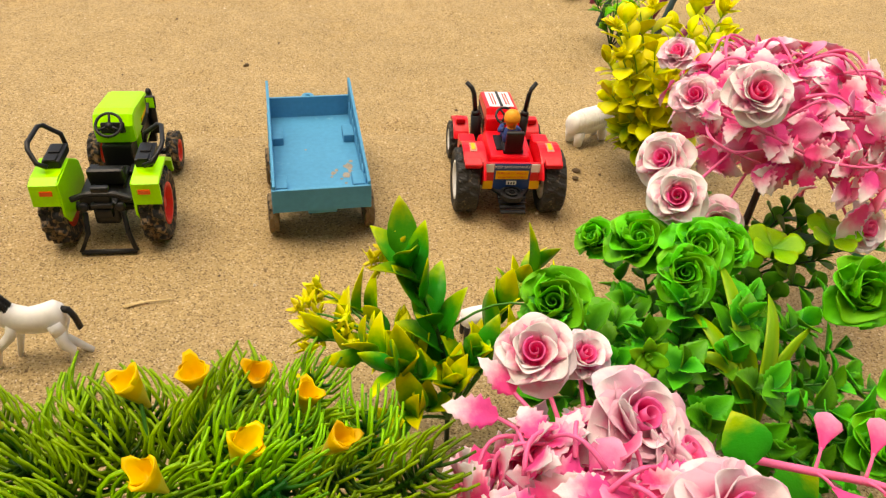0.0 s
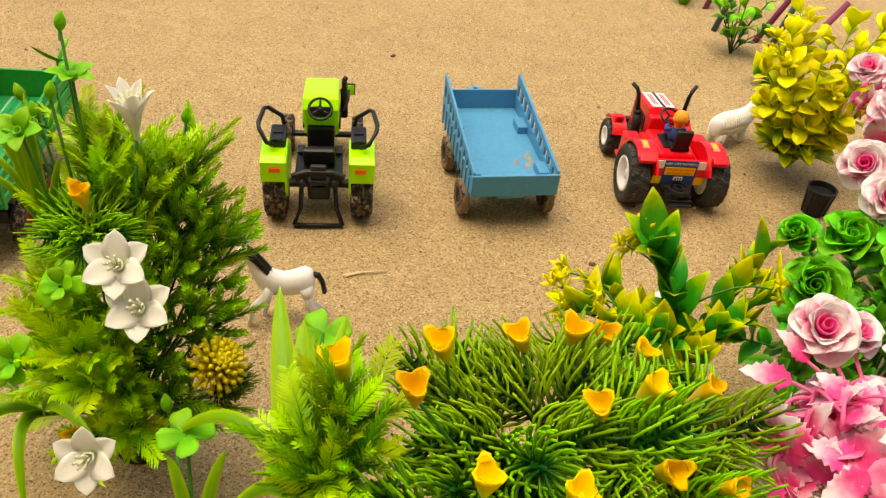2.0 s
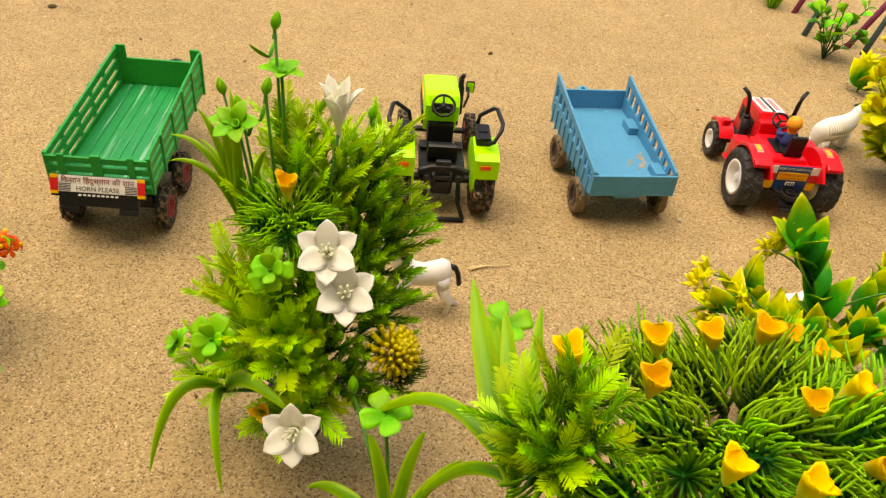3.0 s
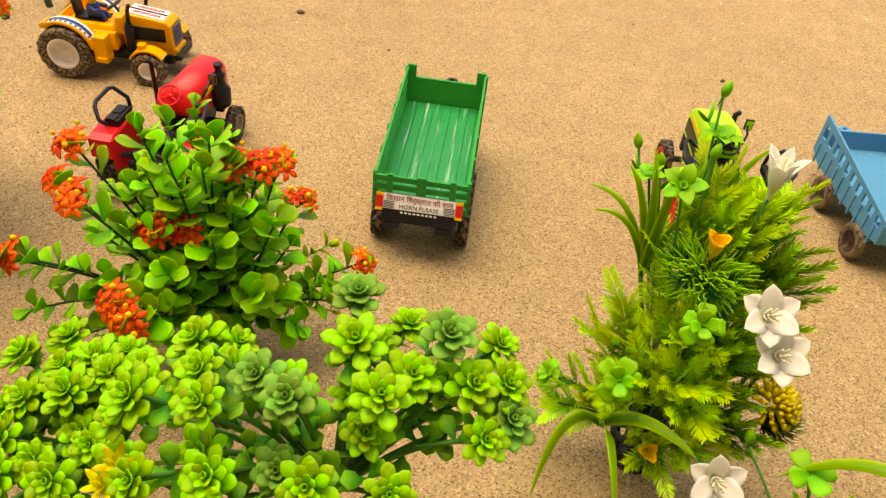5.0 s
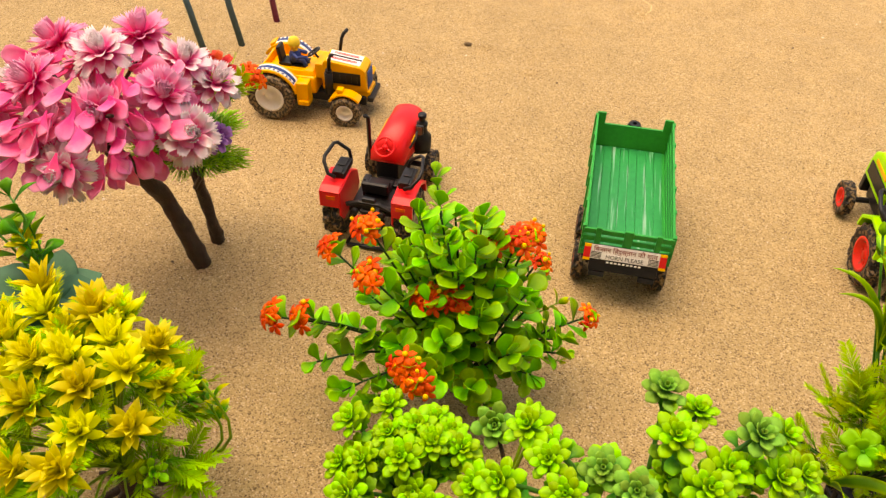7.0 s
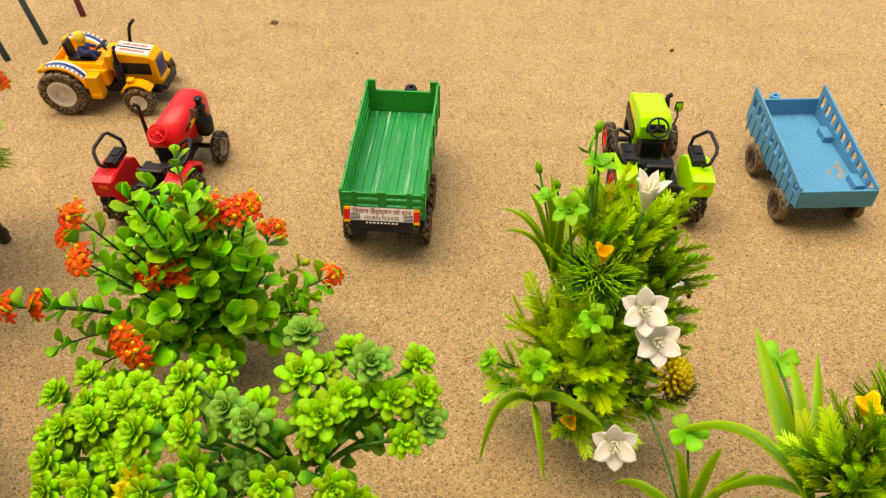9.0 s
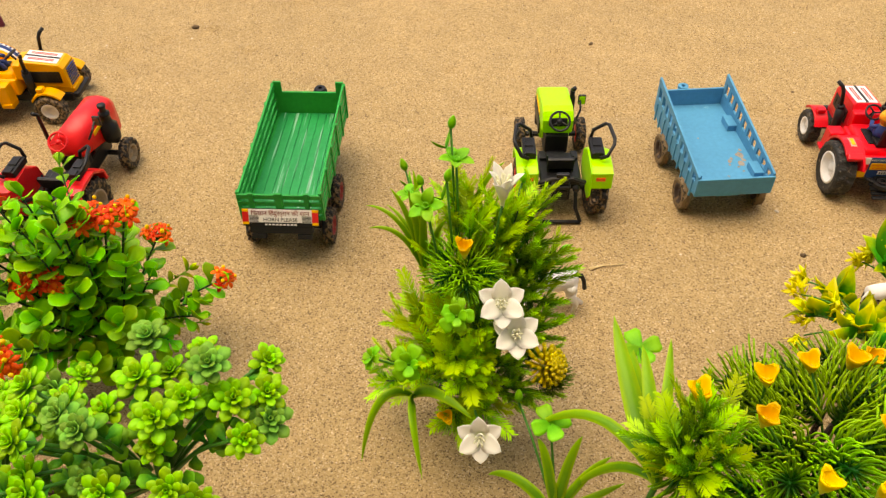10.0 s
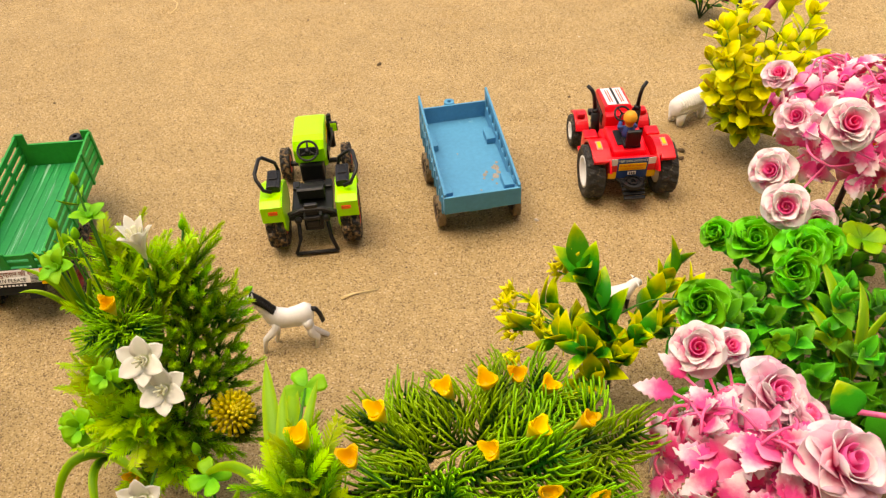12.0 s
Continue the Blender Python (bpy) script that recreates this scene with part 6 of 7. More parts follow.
def grass_plant():
    p = Plant("strap_leaf_plant", "plastic strap-leaf grass with clover leaves and a bud", (-0.178, 0.158, 0), 24)
    foot, rnd = p.foot, p.rnd
    fork = Vector((-0.173, 0.149, 0.138))
    p.stem(bend(foot, fork, 0.05), 2.4, 1.8, green_stem)
    for over, tip, w in (((-0.192, 0.196, 0.150), (-0.206, 0.246, 0.168), 0.0110), ((-0.186, 0.200, 0.140), (-0.193, 0.252, 0.140), 0.0125), ((-0.172, 0.190, 0.165), (-0.170, 0.234, 0.168), 0.0065), ((-0.182, 0.186, 0.170), (-0.188, 0.222, 0.172), 0.0080), ((-0.166, 0.180, 0.150), (-0.150, 0.214, 0.158), 0.0060)):
        p.strap(fork, over, tip, 1.25 * w, (0.15, -0.75, 0.65))
    p.strap(fork, (-0.208, 0.196, 0.165), (-0.250, 0.192, 0.106), 0.0075, (0, -0.5, 0.9))
    p.strap(fork, (-0.196, 0.176, 0.130), (-0.222, 0.168, 0.070), 0.0065, (0, -0.5, 0.9))
    side = Vector((-0.226, 0.158, 0.060))
    p.stem(bend(foot, side, 0.1), 1.6, 1.3, green_stem)
    for over, tip, w in (((-0.255, 0.176, 0.085), (-0.274, 0.176, 0.066), 0.0075), ((-0.236, 0.176, 0.110), (-0.244, 0.182, 0.112), 0.0070), ((-0.212, 0.172, 0.100), (-0.196, 0.180, 0.108), 0.0065), ((-0.206, 0.164, 0.080), (-0.184, 0.176, 0.086), 0.0060), ((-0.224, 0.176, 0.105), (-0.216, 0.184, 0.120), 0.0075)):
        p.strap(side, over, tip, w, (0, -0.6, 0.8))
    for spot, n, s in (((-0.237, 0.190, 0.118), 4, 0.0135), ((-0.185, 0.246, 0.139), 4, 0.0145)):
        spot = Vector(spot)
        p.stem(bend(side if spot.x < -0.2 else fork, spot, 0.08), 1.1, 0.9, green_stem)
        for k in range(n):
            a = 2 * math.pi * k / n + 0.5
            p.put("clover_leaf", clover_leaf, spot, (math.cos(a), math.sin(a) - 0.2, 0.35), (0, -0.5, 0.9), s)
    p.stem(bend(side, (-0.260, 0.219, 0.095), 0.08), 1.0, 0.8, green_stem)
    p.bud((-0.260, 0.219, 0.097), (-0.1, 0.2, 1), 0.0105)


def pine_hedge():
    p = Plant("pine_shrub", "low spreading plastic pine shrub dotted with yellow blooms", (-0.085, 0.190, 0), 25, shift=(0, 0, -0.011))
    foot, rnd = p.foot, p.rnd
    fork = foot + Vector((0, 0, 0.085))
    p.stem(bend(foot, fork, 0.05), 5.0, 4.0, bark, "trunk", 8)
    arms = [(-0.150, 0.160, 0.145), (-0.115, 0.200, 0.150), (-0.110, 0.130, 0.155), (-0.070, 0.222, 0.143), (-0.065, 0.140, 0.155), (-0.030, 0.205, 0.140), (-0.020, 0.165, 0.140), (-0.088, 0.172, 0.165), (-0.045, 0.245, 0.125), (0.000, 0.215, 0.132), (-0.005, 0.140, 0.130),
            (-0.135, 0.110, 0.150), (-0.090, 0.095, 0.150), (-0.045, 0.100, 0.145), (-0.050, 0.180, 0.160), (-0.095, 0.190, 0.150), (-0.075, 0.200, 0.150), (-0.100, 0.160, 0.160)]
    for arm in arms:
        arm = Vector(arm)
        p.stem(bend(fork, arm, 0.1), 2.6, 1.8, bark, "branch", 7)
        away = arm - fork
        away.z = 0
        away = away.normalized()
        turn = math.atan2(away.y, away.x)
        for k in range(3):
            a = turn + (-1.3, 0.2, 1.6)[k] + rnd.uniform(-0.3, 0.3)
            out = Vector((math.cos(a), math.sin(a), (0.35, 0.75, 0.40)[k] + rnd.uniform(-0.15, 0.25)))
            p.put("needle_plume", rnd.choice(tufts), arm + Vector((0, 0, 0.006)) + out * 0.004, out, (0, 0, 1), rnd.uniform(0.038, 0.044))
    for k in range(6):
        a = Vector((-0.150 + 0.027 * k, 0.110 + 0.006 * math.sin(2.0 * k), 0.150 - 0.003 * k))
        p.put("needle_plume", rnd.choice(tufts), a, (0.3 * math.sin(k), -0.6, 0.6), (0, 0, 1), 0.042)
    blooms = [(-0.161, 0.170, 0.213), (-0.124, 0.192, 0.208), (-0.131, 0.154, 0.223), (-0.103, 0.127, 0.215), (-0.061, 0.173, 0.206), (-0.066, 0.229, 0.190), (-0.028, 0.245, 0.167), (-0.037, 0.193, 0.198), (-0.031, 0.161, 0.188), (-0.070, 0.134, 0.204),
              (-0.008, 0.208, 0.187), (-0.090, 0.225, 0.186), (-0.048, 0.245, 0.176), (-0.003, 0.165, 0.178), (-0.100, 0.098, 0.205), (-0.060, 0.095, 0.195), (-0.015, 0.130, 0.178)]
    for k, b in enumerate(blooms):
        b = Vector(b)
        base = min((Vector(a) for a in arms), key=lambda a: (a - b).length)
        d = (b - base).normalized() + Vector((rnd.uniform(-0.4, 0.4), -0.35 + rnd.uniform(-0.4, 0.3), 0.3))
        p.stem(bend(base, b - d.normalized() * 0.006, 0.05), 0.8, 0.8, green_stem)
        p.cup_flower(b - d.normalized() * 0.004, d, rnd.uniform(0.0105, 0.0130))
    lean = Vector((-0.158, 0.150, 0.196))
    p.stem(bend(fork, lean, 0.1), 1.6, 1.2, bark, "branch")
    for tip in ((-0.163, 0.168, 0.214), (-0.150, 0.160, 0.216), (-0.170, 0.150, 0.205), (-0.146, 0.142, 0.208), (-0.160, 0.134, 0.204), (-0.178, 0.160, 0.190), (-0.156, 0.152, 0.222)):
        p.clump(lean - Vector((0, 0, 0.040)), Vector(tip) - Vector((0, 0, 0.012)), ferns_dark + ferns, 10, 0.026, 0.045, lime_stem)


def pink_bush(name, label, foot, seed, centre, radii, roses, petals=120, loops=16, plain=0.1, big=1.0):
    """A pink rose bush: rose heads in a shell of ragged pink petals with white rims, and bare pink stems looping over it."""
    p = Plant(name, label, foot, seed)
    rnd, foot = p.rnd, p.foot
    centre, radii = Vector(centre), Vector(radii)
    neck = centre - Vector((0, 0, radii.z * 0.8))
    p.stem(bend(foot, neck, 0.05), 3.2, 2.4, bark, "trunk", 8)

    def shell(d, k):
        return centre + Vector((radii.x * d.x, radii.y * d.y, radii.z * d.z)) * k

    for k in range(petals):
        up = 1.0 - 1.45 * (k + 0.5) / petals
        r = math.sqrt(max(0.02, 1 - up * up))
        a = k * 2.4 + rnd.uniform(-0.3, 0.3)
        d = Vector((r * math.cos(a), r * math.sin(a), up))
        s = shell(d, rnd.uniform(0.66, 0.90) * (1.0 + 0.35 * noise.noise(d * 2.3 + Vector((seed, 0, 0)))))
        along = d.cross(rdir(rnd)).normalized()
        way = along * rnd.uniform(0.6, 1.0) + d * rnd.uniform(0.3, 0.8) + Vector((0, 0, 0.1))
        mesh = rnd.choice(pink_plain if rnd.random() < plain else pink_leaves)
        p.put("petal", mesh, s - way.normalized() * 0.010, way, d + rdir(rnd) * 0.45 + Vector((0, -0.2, 0.2)), rnd.uniform(0.019, 0.027) * big, rnd.uniform(0.9, 1.25))
        if k % 3 == 0:
            p.stem(bend(shell(d, 0.1), s, 0.12, 5, rdir(rnd)), 1.2, 0.8, pink_stem)
    for k in range(loops):
        d = rdir(rnd, 0.7)
        e = (d + rdir(rnd) * 0.6).normalized()
        a, b = shell(d, 0.82), shell(e, 0.82)
        p.stem(bend(a, b, 0.32, 8, d), 1.15, 0.8, pink_stem)
        for j in range(2):
            p.put("petal", rnd.choice(pink_leaves), b, (b - a).normalized() + rdir(rnd) * 0.7, e + Vector((0, -0.3, 0.3)), rnd.uniform(0.017, 0.022) * big)
    for pos, size, kind, *facing in roses:
        pos = Vector(pos)
        d = Vector(facing[0]) if facing else (pos - centre).normalized() * 0.5 + Vector((0, -0.60, 0.70))
        heads = rose_petals[{"c": cream_petal, "p": pink_petal, "h": hot_petal}[kind].name]
        p.stem(bend(centre, pos - d.normalized() * 0.010, 0.05), 1.2, 1.0, pink_stem)
        p.rose(pos - d.normalized() * 0.006, d, size, heads, hot_petal)
    return p


def front_roses():
    p = pink_bush("rose_bush", "pink and white plastic rose bush with ragged petals", (0.095, 0.225, 0), 26, (0.094, 0.214, 0.116), (0.066, 0.060, 0.056),
                  [((0.066, 0.275, 0.163), 0.0180, "c", (-0.15, -0.5, 0.85)), ((0.090, 0.284, 0.156), 0.0140, "c", (0.2, -0.3, 0.9)), ((0.108, 0.246, 0.158), 0.0240, "p", (0.35, -0.35, 0.85)), ((0.136, 0.200, 0.160), 0.0270, "p", (0.35, -0.3, 0.85)), ((0.126, 0.236, 0.150), 0.0210, "p", (0.5, 0.0, 0.8))],
                  190, 40, 0.05)
    for q, d, s in (((0.052, 0.256, 0.140), (-0.9, 0.15, 0.1), 0.026), ((0.050, 0.245, 0.128), (-0.7, -0.4, 0.0), 0.024), ((0.058, 0.262, 0.150), (-0.6, 0.3, 0.5), 0.022)):
        p.put("petal", pink_leaves[0], q, d, (0.1, -0.4, 0.9), s)
        p.stem(bend((0.085, 0.235, 0.130), q, 0.1), 1.2, 1.0, pink_stem)
    arm = [Vector(q) for q in ((0.176, 0.272, 0.108), (0.203, 0.268, 0.108), (0.226, 0.266, 0.107), (0.270, 0.258, 0.104))]
    p.stem(arm + [Vector(q) for q in ((0.240, 0.220, 0.070), (0.17, 0.215, 0.06), (0.10, 0.22, 0.07))], 2.0, 2.2, pink_stem, "branch", 8)
    for q, d in ((arm[1], (0.35, 0.8, 0.5)), (arm[2], (0.45, 0.9, 0.6)), (arm[2], (0.5, -0.7, 0.2)), (arm[3], (0.6, 0.6, 0.4)), (arm[1], (0.5, -0.8, 0.1))):
        p.stem(bend(q, q + Vector(d) * 0.012, 0.1), 1.0, 0.8, pink_stem)
        p.put("petal", pink_plain[0], q + Vector(d) * 0.011, d, (0, -0.5, 0.9), 0.020)
    p.stem([(0.110, 0.262, 0.060), (0.132, 0.276, 0.090), (0.160, 0.268, 0.092), (0.185, 0.262, 0.060)], 1.8, 1.5, bark, "branch", 7)


def back_roses():
    p = pink_bush("rose_bush", "tall pink plastic rose bush with pale roses over dark leaves", (0.225, 0.490, 0), 27, (0.246, 0.526, 0.162), (0.088, 0.098, 0.046),
                  [((0.197, 0.460, 0.208), 0.0210, "c", (-0.05, -0.65, 0.75)), ((0.156, 0.476, 0.150), 0.0190, "c", (-0.55, -0.55, 0.6)), ((0.157, 0.428, 0.152), 0.0190, "c", (-0.3, -0.7, 0.65)), ((0.173, 0.568, 0.186), 0.0150, "p"), ((0.176, 0.510, 0.180), 0.0170, "p"),
                   ((0.285, 0.448, 0.128), 0.0180, "c", (0.4, -0.7, 0.5)), ((0.186, 0.432, 0.132), 0.0170, "p")], 230, 50, 0.18, big=1.0)
    rnd = p.rnd
    for k in range(16):
        a, f = k * 2.4, 0.3 + 0.7 * k / 16
        t = Vector((0.235 + 0.072 * math.cos(a) * f, 0.470 + 0.06 * math.sin(a) * f, 0.112 + rnd.uniform(-0.05, 0.015)))
        p.branch_with_leaves(p.foot + Vector((0, 0, 0.03)), t, dark_leaves, 8, 0.017, dark_stem, 1.0, 0.4, 0.08)
    for q in ((0.222, 0.425, 0.122), (0.262, 0.440, 0.124), (0.206, 0.432, 0.112)):
        p.stem(bend(p.foot + Vector((0, 0, 0.03)), q, 0.05), 1.0, 0.8, green_stem)
        for k in range(5):
            p.put("round_leaf", round_leaves[k % 3], q, (math.cos(1.25 * k), math.sin(1.25 * k), 0.4), (0, -0.4, 0.9), 0.019)
    p.star_cluster((0.236, 0.482, 0.158), (0, -0.6, 0.7), 0.0125, 4, 10)


def green_roses():
    p = Plant("green_rose_plant", "green plastic plant with toothed leaves and green roses", (0.165, 0.360, 0), 28)
    foot, rnd = p.foot, p.rnd
    heads = [((0.079, 0.326, 0.146), 0.0185, (-0.2, -0.5, 0.7)), ((0.140, 0.420, 0.118), 0.0200, (-0.2, -0.3, 0.9)), ((0.166, 0.398, 0.134), 0.0190, (0.0, -0.5, 0.8)), ((0.186, 0.416, 0.124), 0.0180, (0.2, -0.4, 0.8)), ((0.156, 0.378, 0.132), 0.0170, (-0.1, -0.6, 0.7)),
             ((0.266, 0.400, 0.112), 0.0215, (0.1, -0.7, 0.6)), ((0.258, 0.312, 0.078), 0.0190, (0.2, -0.6, 0.7)), ((0.122, 0.452, 0.098), 0.0150, (-0.6, -0.3, 0.6)), ((0.286, 0.350, 0.085), 0.0180, (0.3, -0.5, 0.7))]
    for h, s, d in heads:
        h = Vector(h)
        p.branch_with_leaves(foot + Vector((0, 0, 0.02)), h - Vector(d) * 0.006, rose_leaves, 6, 0.020, green_stem, 1.5, 0.55, 0.1)
        p.rose(h, d, s, rose_petals[green_petal.name], green_petal, ((4, 0.45, 1.10), (5, 0.85, 1.00), (4, 1.15, 0.90), (3, 1.35, 0.80)))
    for k in range(34):
        f = (k + 0.5) / 34
        a = k * 2.4
        t = Vector((0.172 + 0.108 * math.sqrt(f) * math.cos(a), 0.350 + 0.070 * math.sqrt(f) * math.sin(a), 0.128 - 0.060 * f + rnd.uniform(-0.012, 0.008)))
        if (t - Vector((0.205, 0.340, 0.09))).xy.length > 0.022:
            p.branch_with_leaves(foot + Vector((0, 0, 0.02)), t, rose_leaves, 9, 0.0185, green_stem, 1.1, 0.5, 0.12)
    fork = Vector((0.196, 0.318, 0.078))
    p.stem(bend(foot, fork, 0.1), 2.2, 1.8, green_stem)
    for over, tip, w in (((0.182, 0.344, 0.135), (0.178, 0.392, 0.134), 0.0115), ((0.172, 0.334, 0.128), (0.162, 0.366, 0.116), 0.0110), ((0.200, 0.340, 0.132), (0.206, 0.378, 0.124), 0.0095), ((0.176, 0.330, 0.135), (0.148, 0.336, 0.104), 0.0085), ((0.202, 0.340, 0.112), (0.226, 0.356, 0.122), 0.0070)):
        p.strap(fork, over, tip, w, (0.2, -0.6, 0.7))
    bell = Vector((0.120, 0.295, 0.148))
    p.stem(bend(foot, bell, 0.1), 1.2, 1.0, green_stem)
    p.lily(bell, (0.1, -0.5, 0.2), 0.0110, bell_petal, 0.55, 6, False)
    for q, d, s in (((0.168, 0.258, 0.122), (-0.35, 0.45, 0.6), 0.025), ((0.196, 0.272, 0.078), (0.6, 0.3, 0.5), 0.026), ((0.166, 0.250, 0.104), (0.1, -0.3, 0.6), 0.018)):
        p.put("broad_leaf", deep_leaves[0], q, d, (0, -0.7, 0.7), s, 1.9)
        p.stem(bend(foot + Vector((0, -0.05, 0.03)), q, 0.08), 1.0, 0.9, green_stem)
    for k in range(14):
        t = Vector((rnd.uniform(0.20, 0.29), rnd.uniform(0.24, 0.34), rnd.uniform(0.04, 0.085)))
        p.branch_with_leaves(foot + Vector((0.03, -0.03, 0.01)), t, rose_leaves, 7, 0.020, green_stem, 1.0, 0.4, 0.1)


def lime_plant():
    p = Plant("leafy_plant", "plastic plant with yellow-tipped green leaves and tiny yellow flowers", (0.030, 0.345, 0), 29, shift=(0.002, 0.008, -0.002))
    foot, rnd = p.foot, p.rnd
    main = [Vector(q) for q in ((0.030, 0.345, 0.0), (0.028, 0.345, 0.06), (0.020, 0.350, 0.090), (0.008, 0.362, 0.112), (-0.002, 0.370, 0.127))]
    p.stem(main, 1.8, 1.1, dark_stem, "stem")
    for k in range(17):
        f = 0.22 + 0.78 * k / 16
        i = min(3, int(f * 4))
        q = main[i].lerp(main[i + 1], f * 4 - i)
        a = k * 2.4 + 0.6
        p.put("leaf", rnd.choice(deep_leaves), q, (0.5 * math.cos(a) - 0.30, 0.5 * math.sin(a) + 0.15, 0.80), (-0.6 * math.cos(a), -0.6 * math.sin(a) - 0.3, 0.6), rnd.uniform(0.032, 0.040), 0.95)
    for t in ((-0.045, 0.345, 0.085), (-0.020, 0.325, 0.095), (0.000, 0.310, 0.100), (-0.030, 0.365, 0.090), (0.010, 0.300, 0.075), (0.072, 0.388, 0.112), (0.060, 0.372, 0.105), (0.085, 0.375, 0.095), (0.045, 0.330, 0.100), (-0.005, 0.335, 0.085), (0.060, 0.350, 0.085), (-0.01, 0.29, 0.06), (0.030, 0.320, 0.080)):
        t = Vector(t)
        a = foot + Vector((0, 0, 0.025))
        p.branch_with_leaves(a, t, lime_leaves if t.z < 0.1 else lime_leaves + deep_leaves, 8, 0.030, green_stem, 1.2, 0.40, 0.15, "leaf", 0.42, 0.80)
    for q in ((-0.012, 0.378, 0.128), (-0.018, 0.372, 0.122), (-0.054, 0.373, 0.094), (-0.056, 0.358, 0.092), (-0.052, 0.343, 0.084), (-0.050, 0.335, 0.070), (-0.030, 0.345, 0.098), (0.078, 0.350, 0.118)):
        q = Vector(q)
        p.stem(bend(main[2] if q.z > 0.11 else (0.0, 0.335, 0.07), q, 0.2), 0.8, 0.7, green_stem)
        for k in range(5):
            c = q + rdir(rnd) * 0.0055
            core = p.bud(c, rdir(rnd) + (q - main[2]) * 12, 0.0066, gold_petal)
            for j in range(5):
                a = 2 * math.pi * j / 5
                side = Vector((math.cos(a), 0.7, math.sin(a)))
                piece("petal", gold_petal_mesh, core, orient((0, 0.2, 0), side, (0, 1, 0), 1.4))


def golden_bush():
    p = Plant("golden_bush", "dense bush of golden-yellow plastic leaves with small star blooms", (0.200, 0.690, 0), 30, shift=(0.006, 0.018, 0))
    foot, rnd = p.foot, p.rnd
    for k in range(44):
        f = k / 44
        a = k * 2.4
        r = 0.052 * (0.2 + 0.8 * math.sin(math.pi * min(1, 0.25 + 0.72 * f)))
        t = Vector((0.198 + r * math.cos(a), 0.695 + r * math.sin(a), 0.165 - 0.140 * f))
        top = f < 0.72
        p.branch_with_leaves(foot + Vector((0, 0, 0.01)), t, gold_leaves if top else gold_unders, 8, 0.023 if top else 0.026, lime_stem, 1.0, 0.4, 0.1)
        if top and k % 3 == 0:
            p.rosette(t + Vector((0, 0, 0.002)), (t - foot) + Vector((0, -0.05, 0)), gold_petal_mesh, 0.013, ((6, 0.4), (5, 1.0)), gold_petal, "petal")


def black_pot():
    """The dark openwork pot in which the golden bush is planted."""
    t = thing("flower_pot", "small black plastic pot beside the golden bush", "flower pot", pose(0.219, 0.642, 0))
    bm = B()
    lathe(bm, [(0.1, 0.4), (10.5, 0.4), (13.2, 26), (14.4, 26), (14.4, 29), (12.6, 29), (11.8, 24), (0.1, 22)], 20, "z")
    part("pot_body", bm, black, t, smooth=False)
    bm = B()
    for k in range(10):
        a = 2 * math.pi * k / 10
        tube(bm, [(10.8 * math.cos(a), 10.8 * math.sin(a), 1), (13.4 * math.cos(a), 13.4 * math.sin(a), 26)], 0.9, 6)
    part("ribs", bm, black, t, smooth=True)


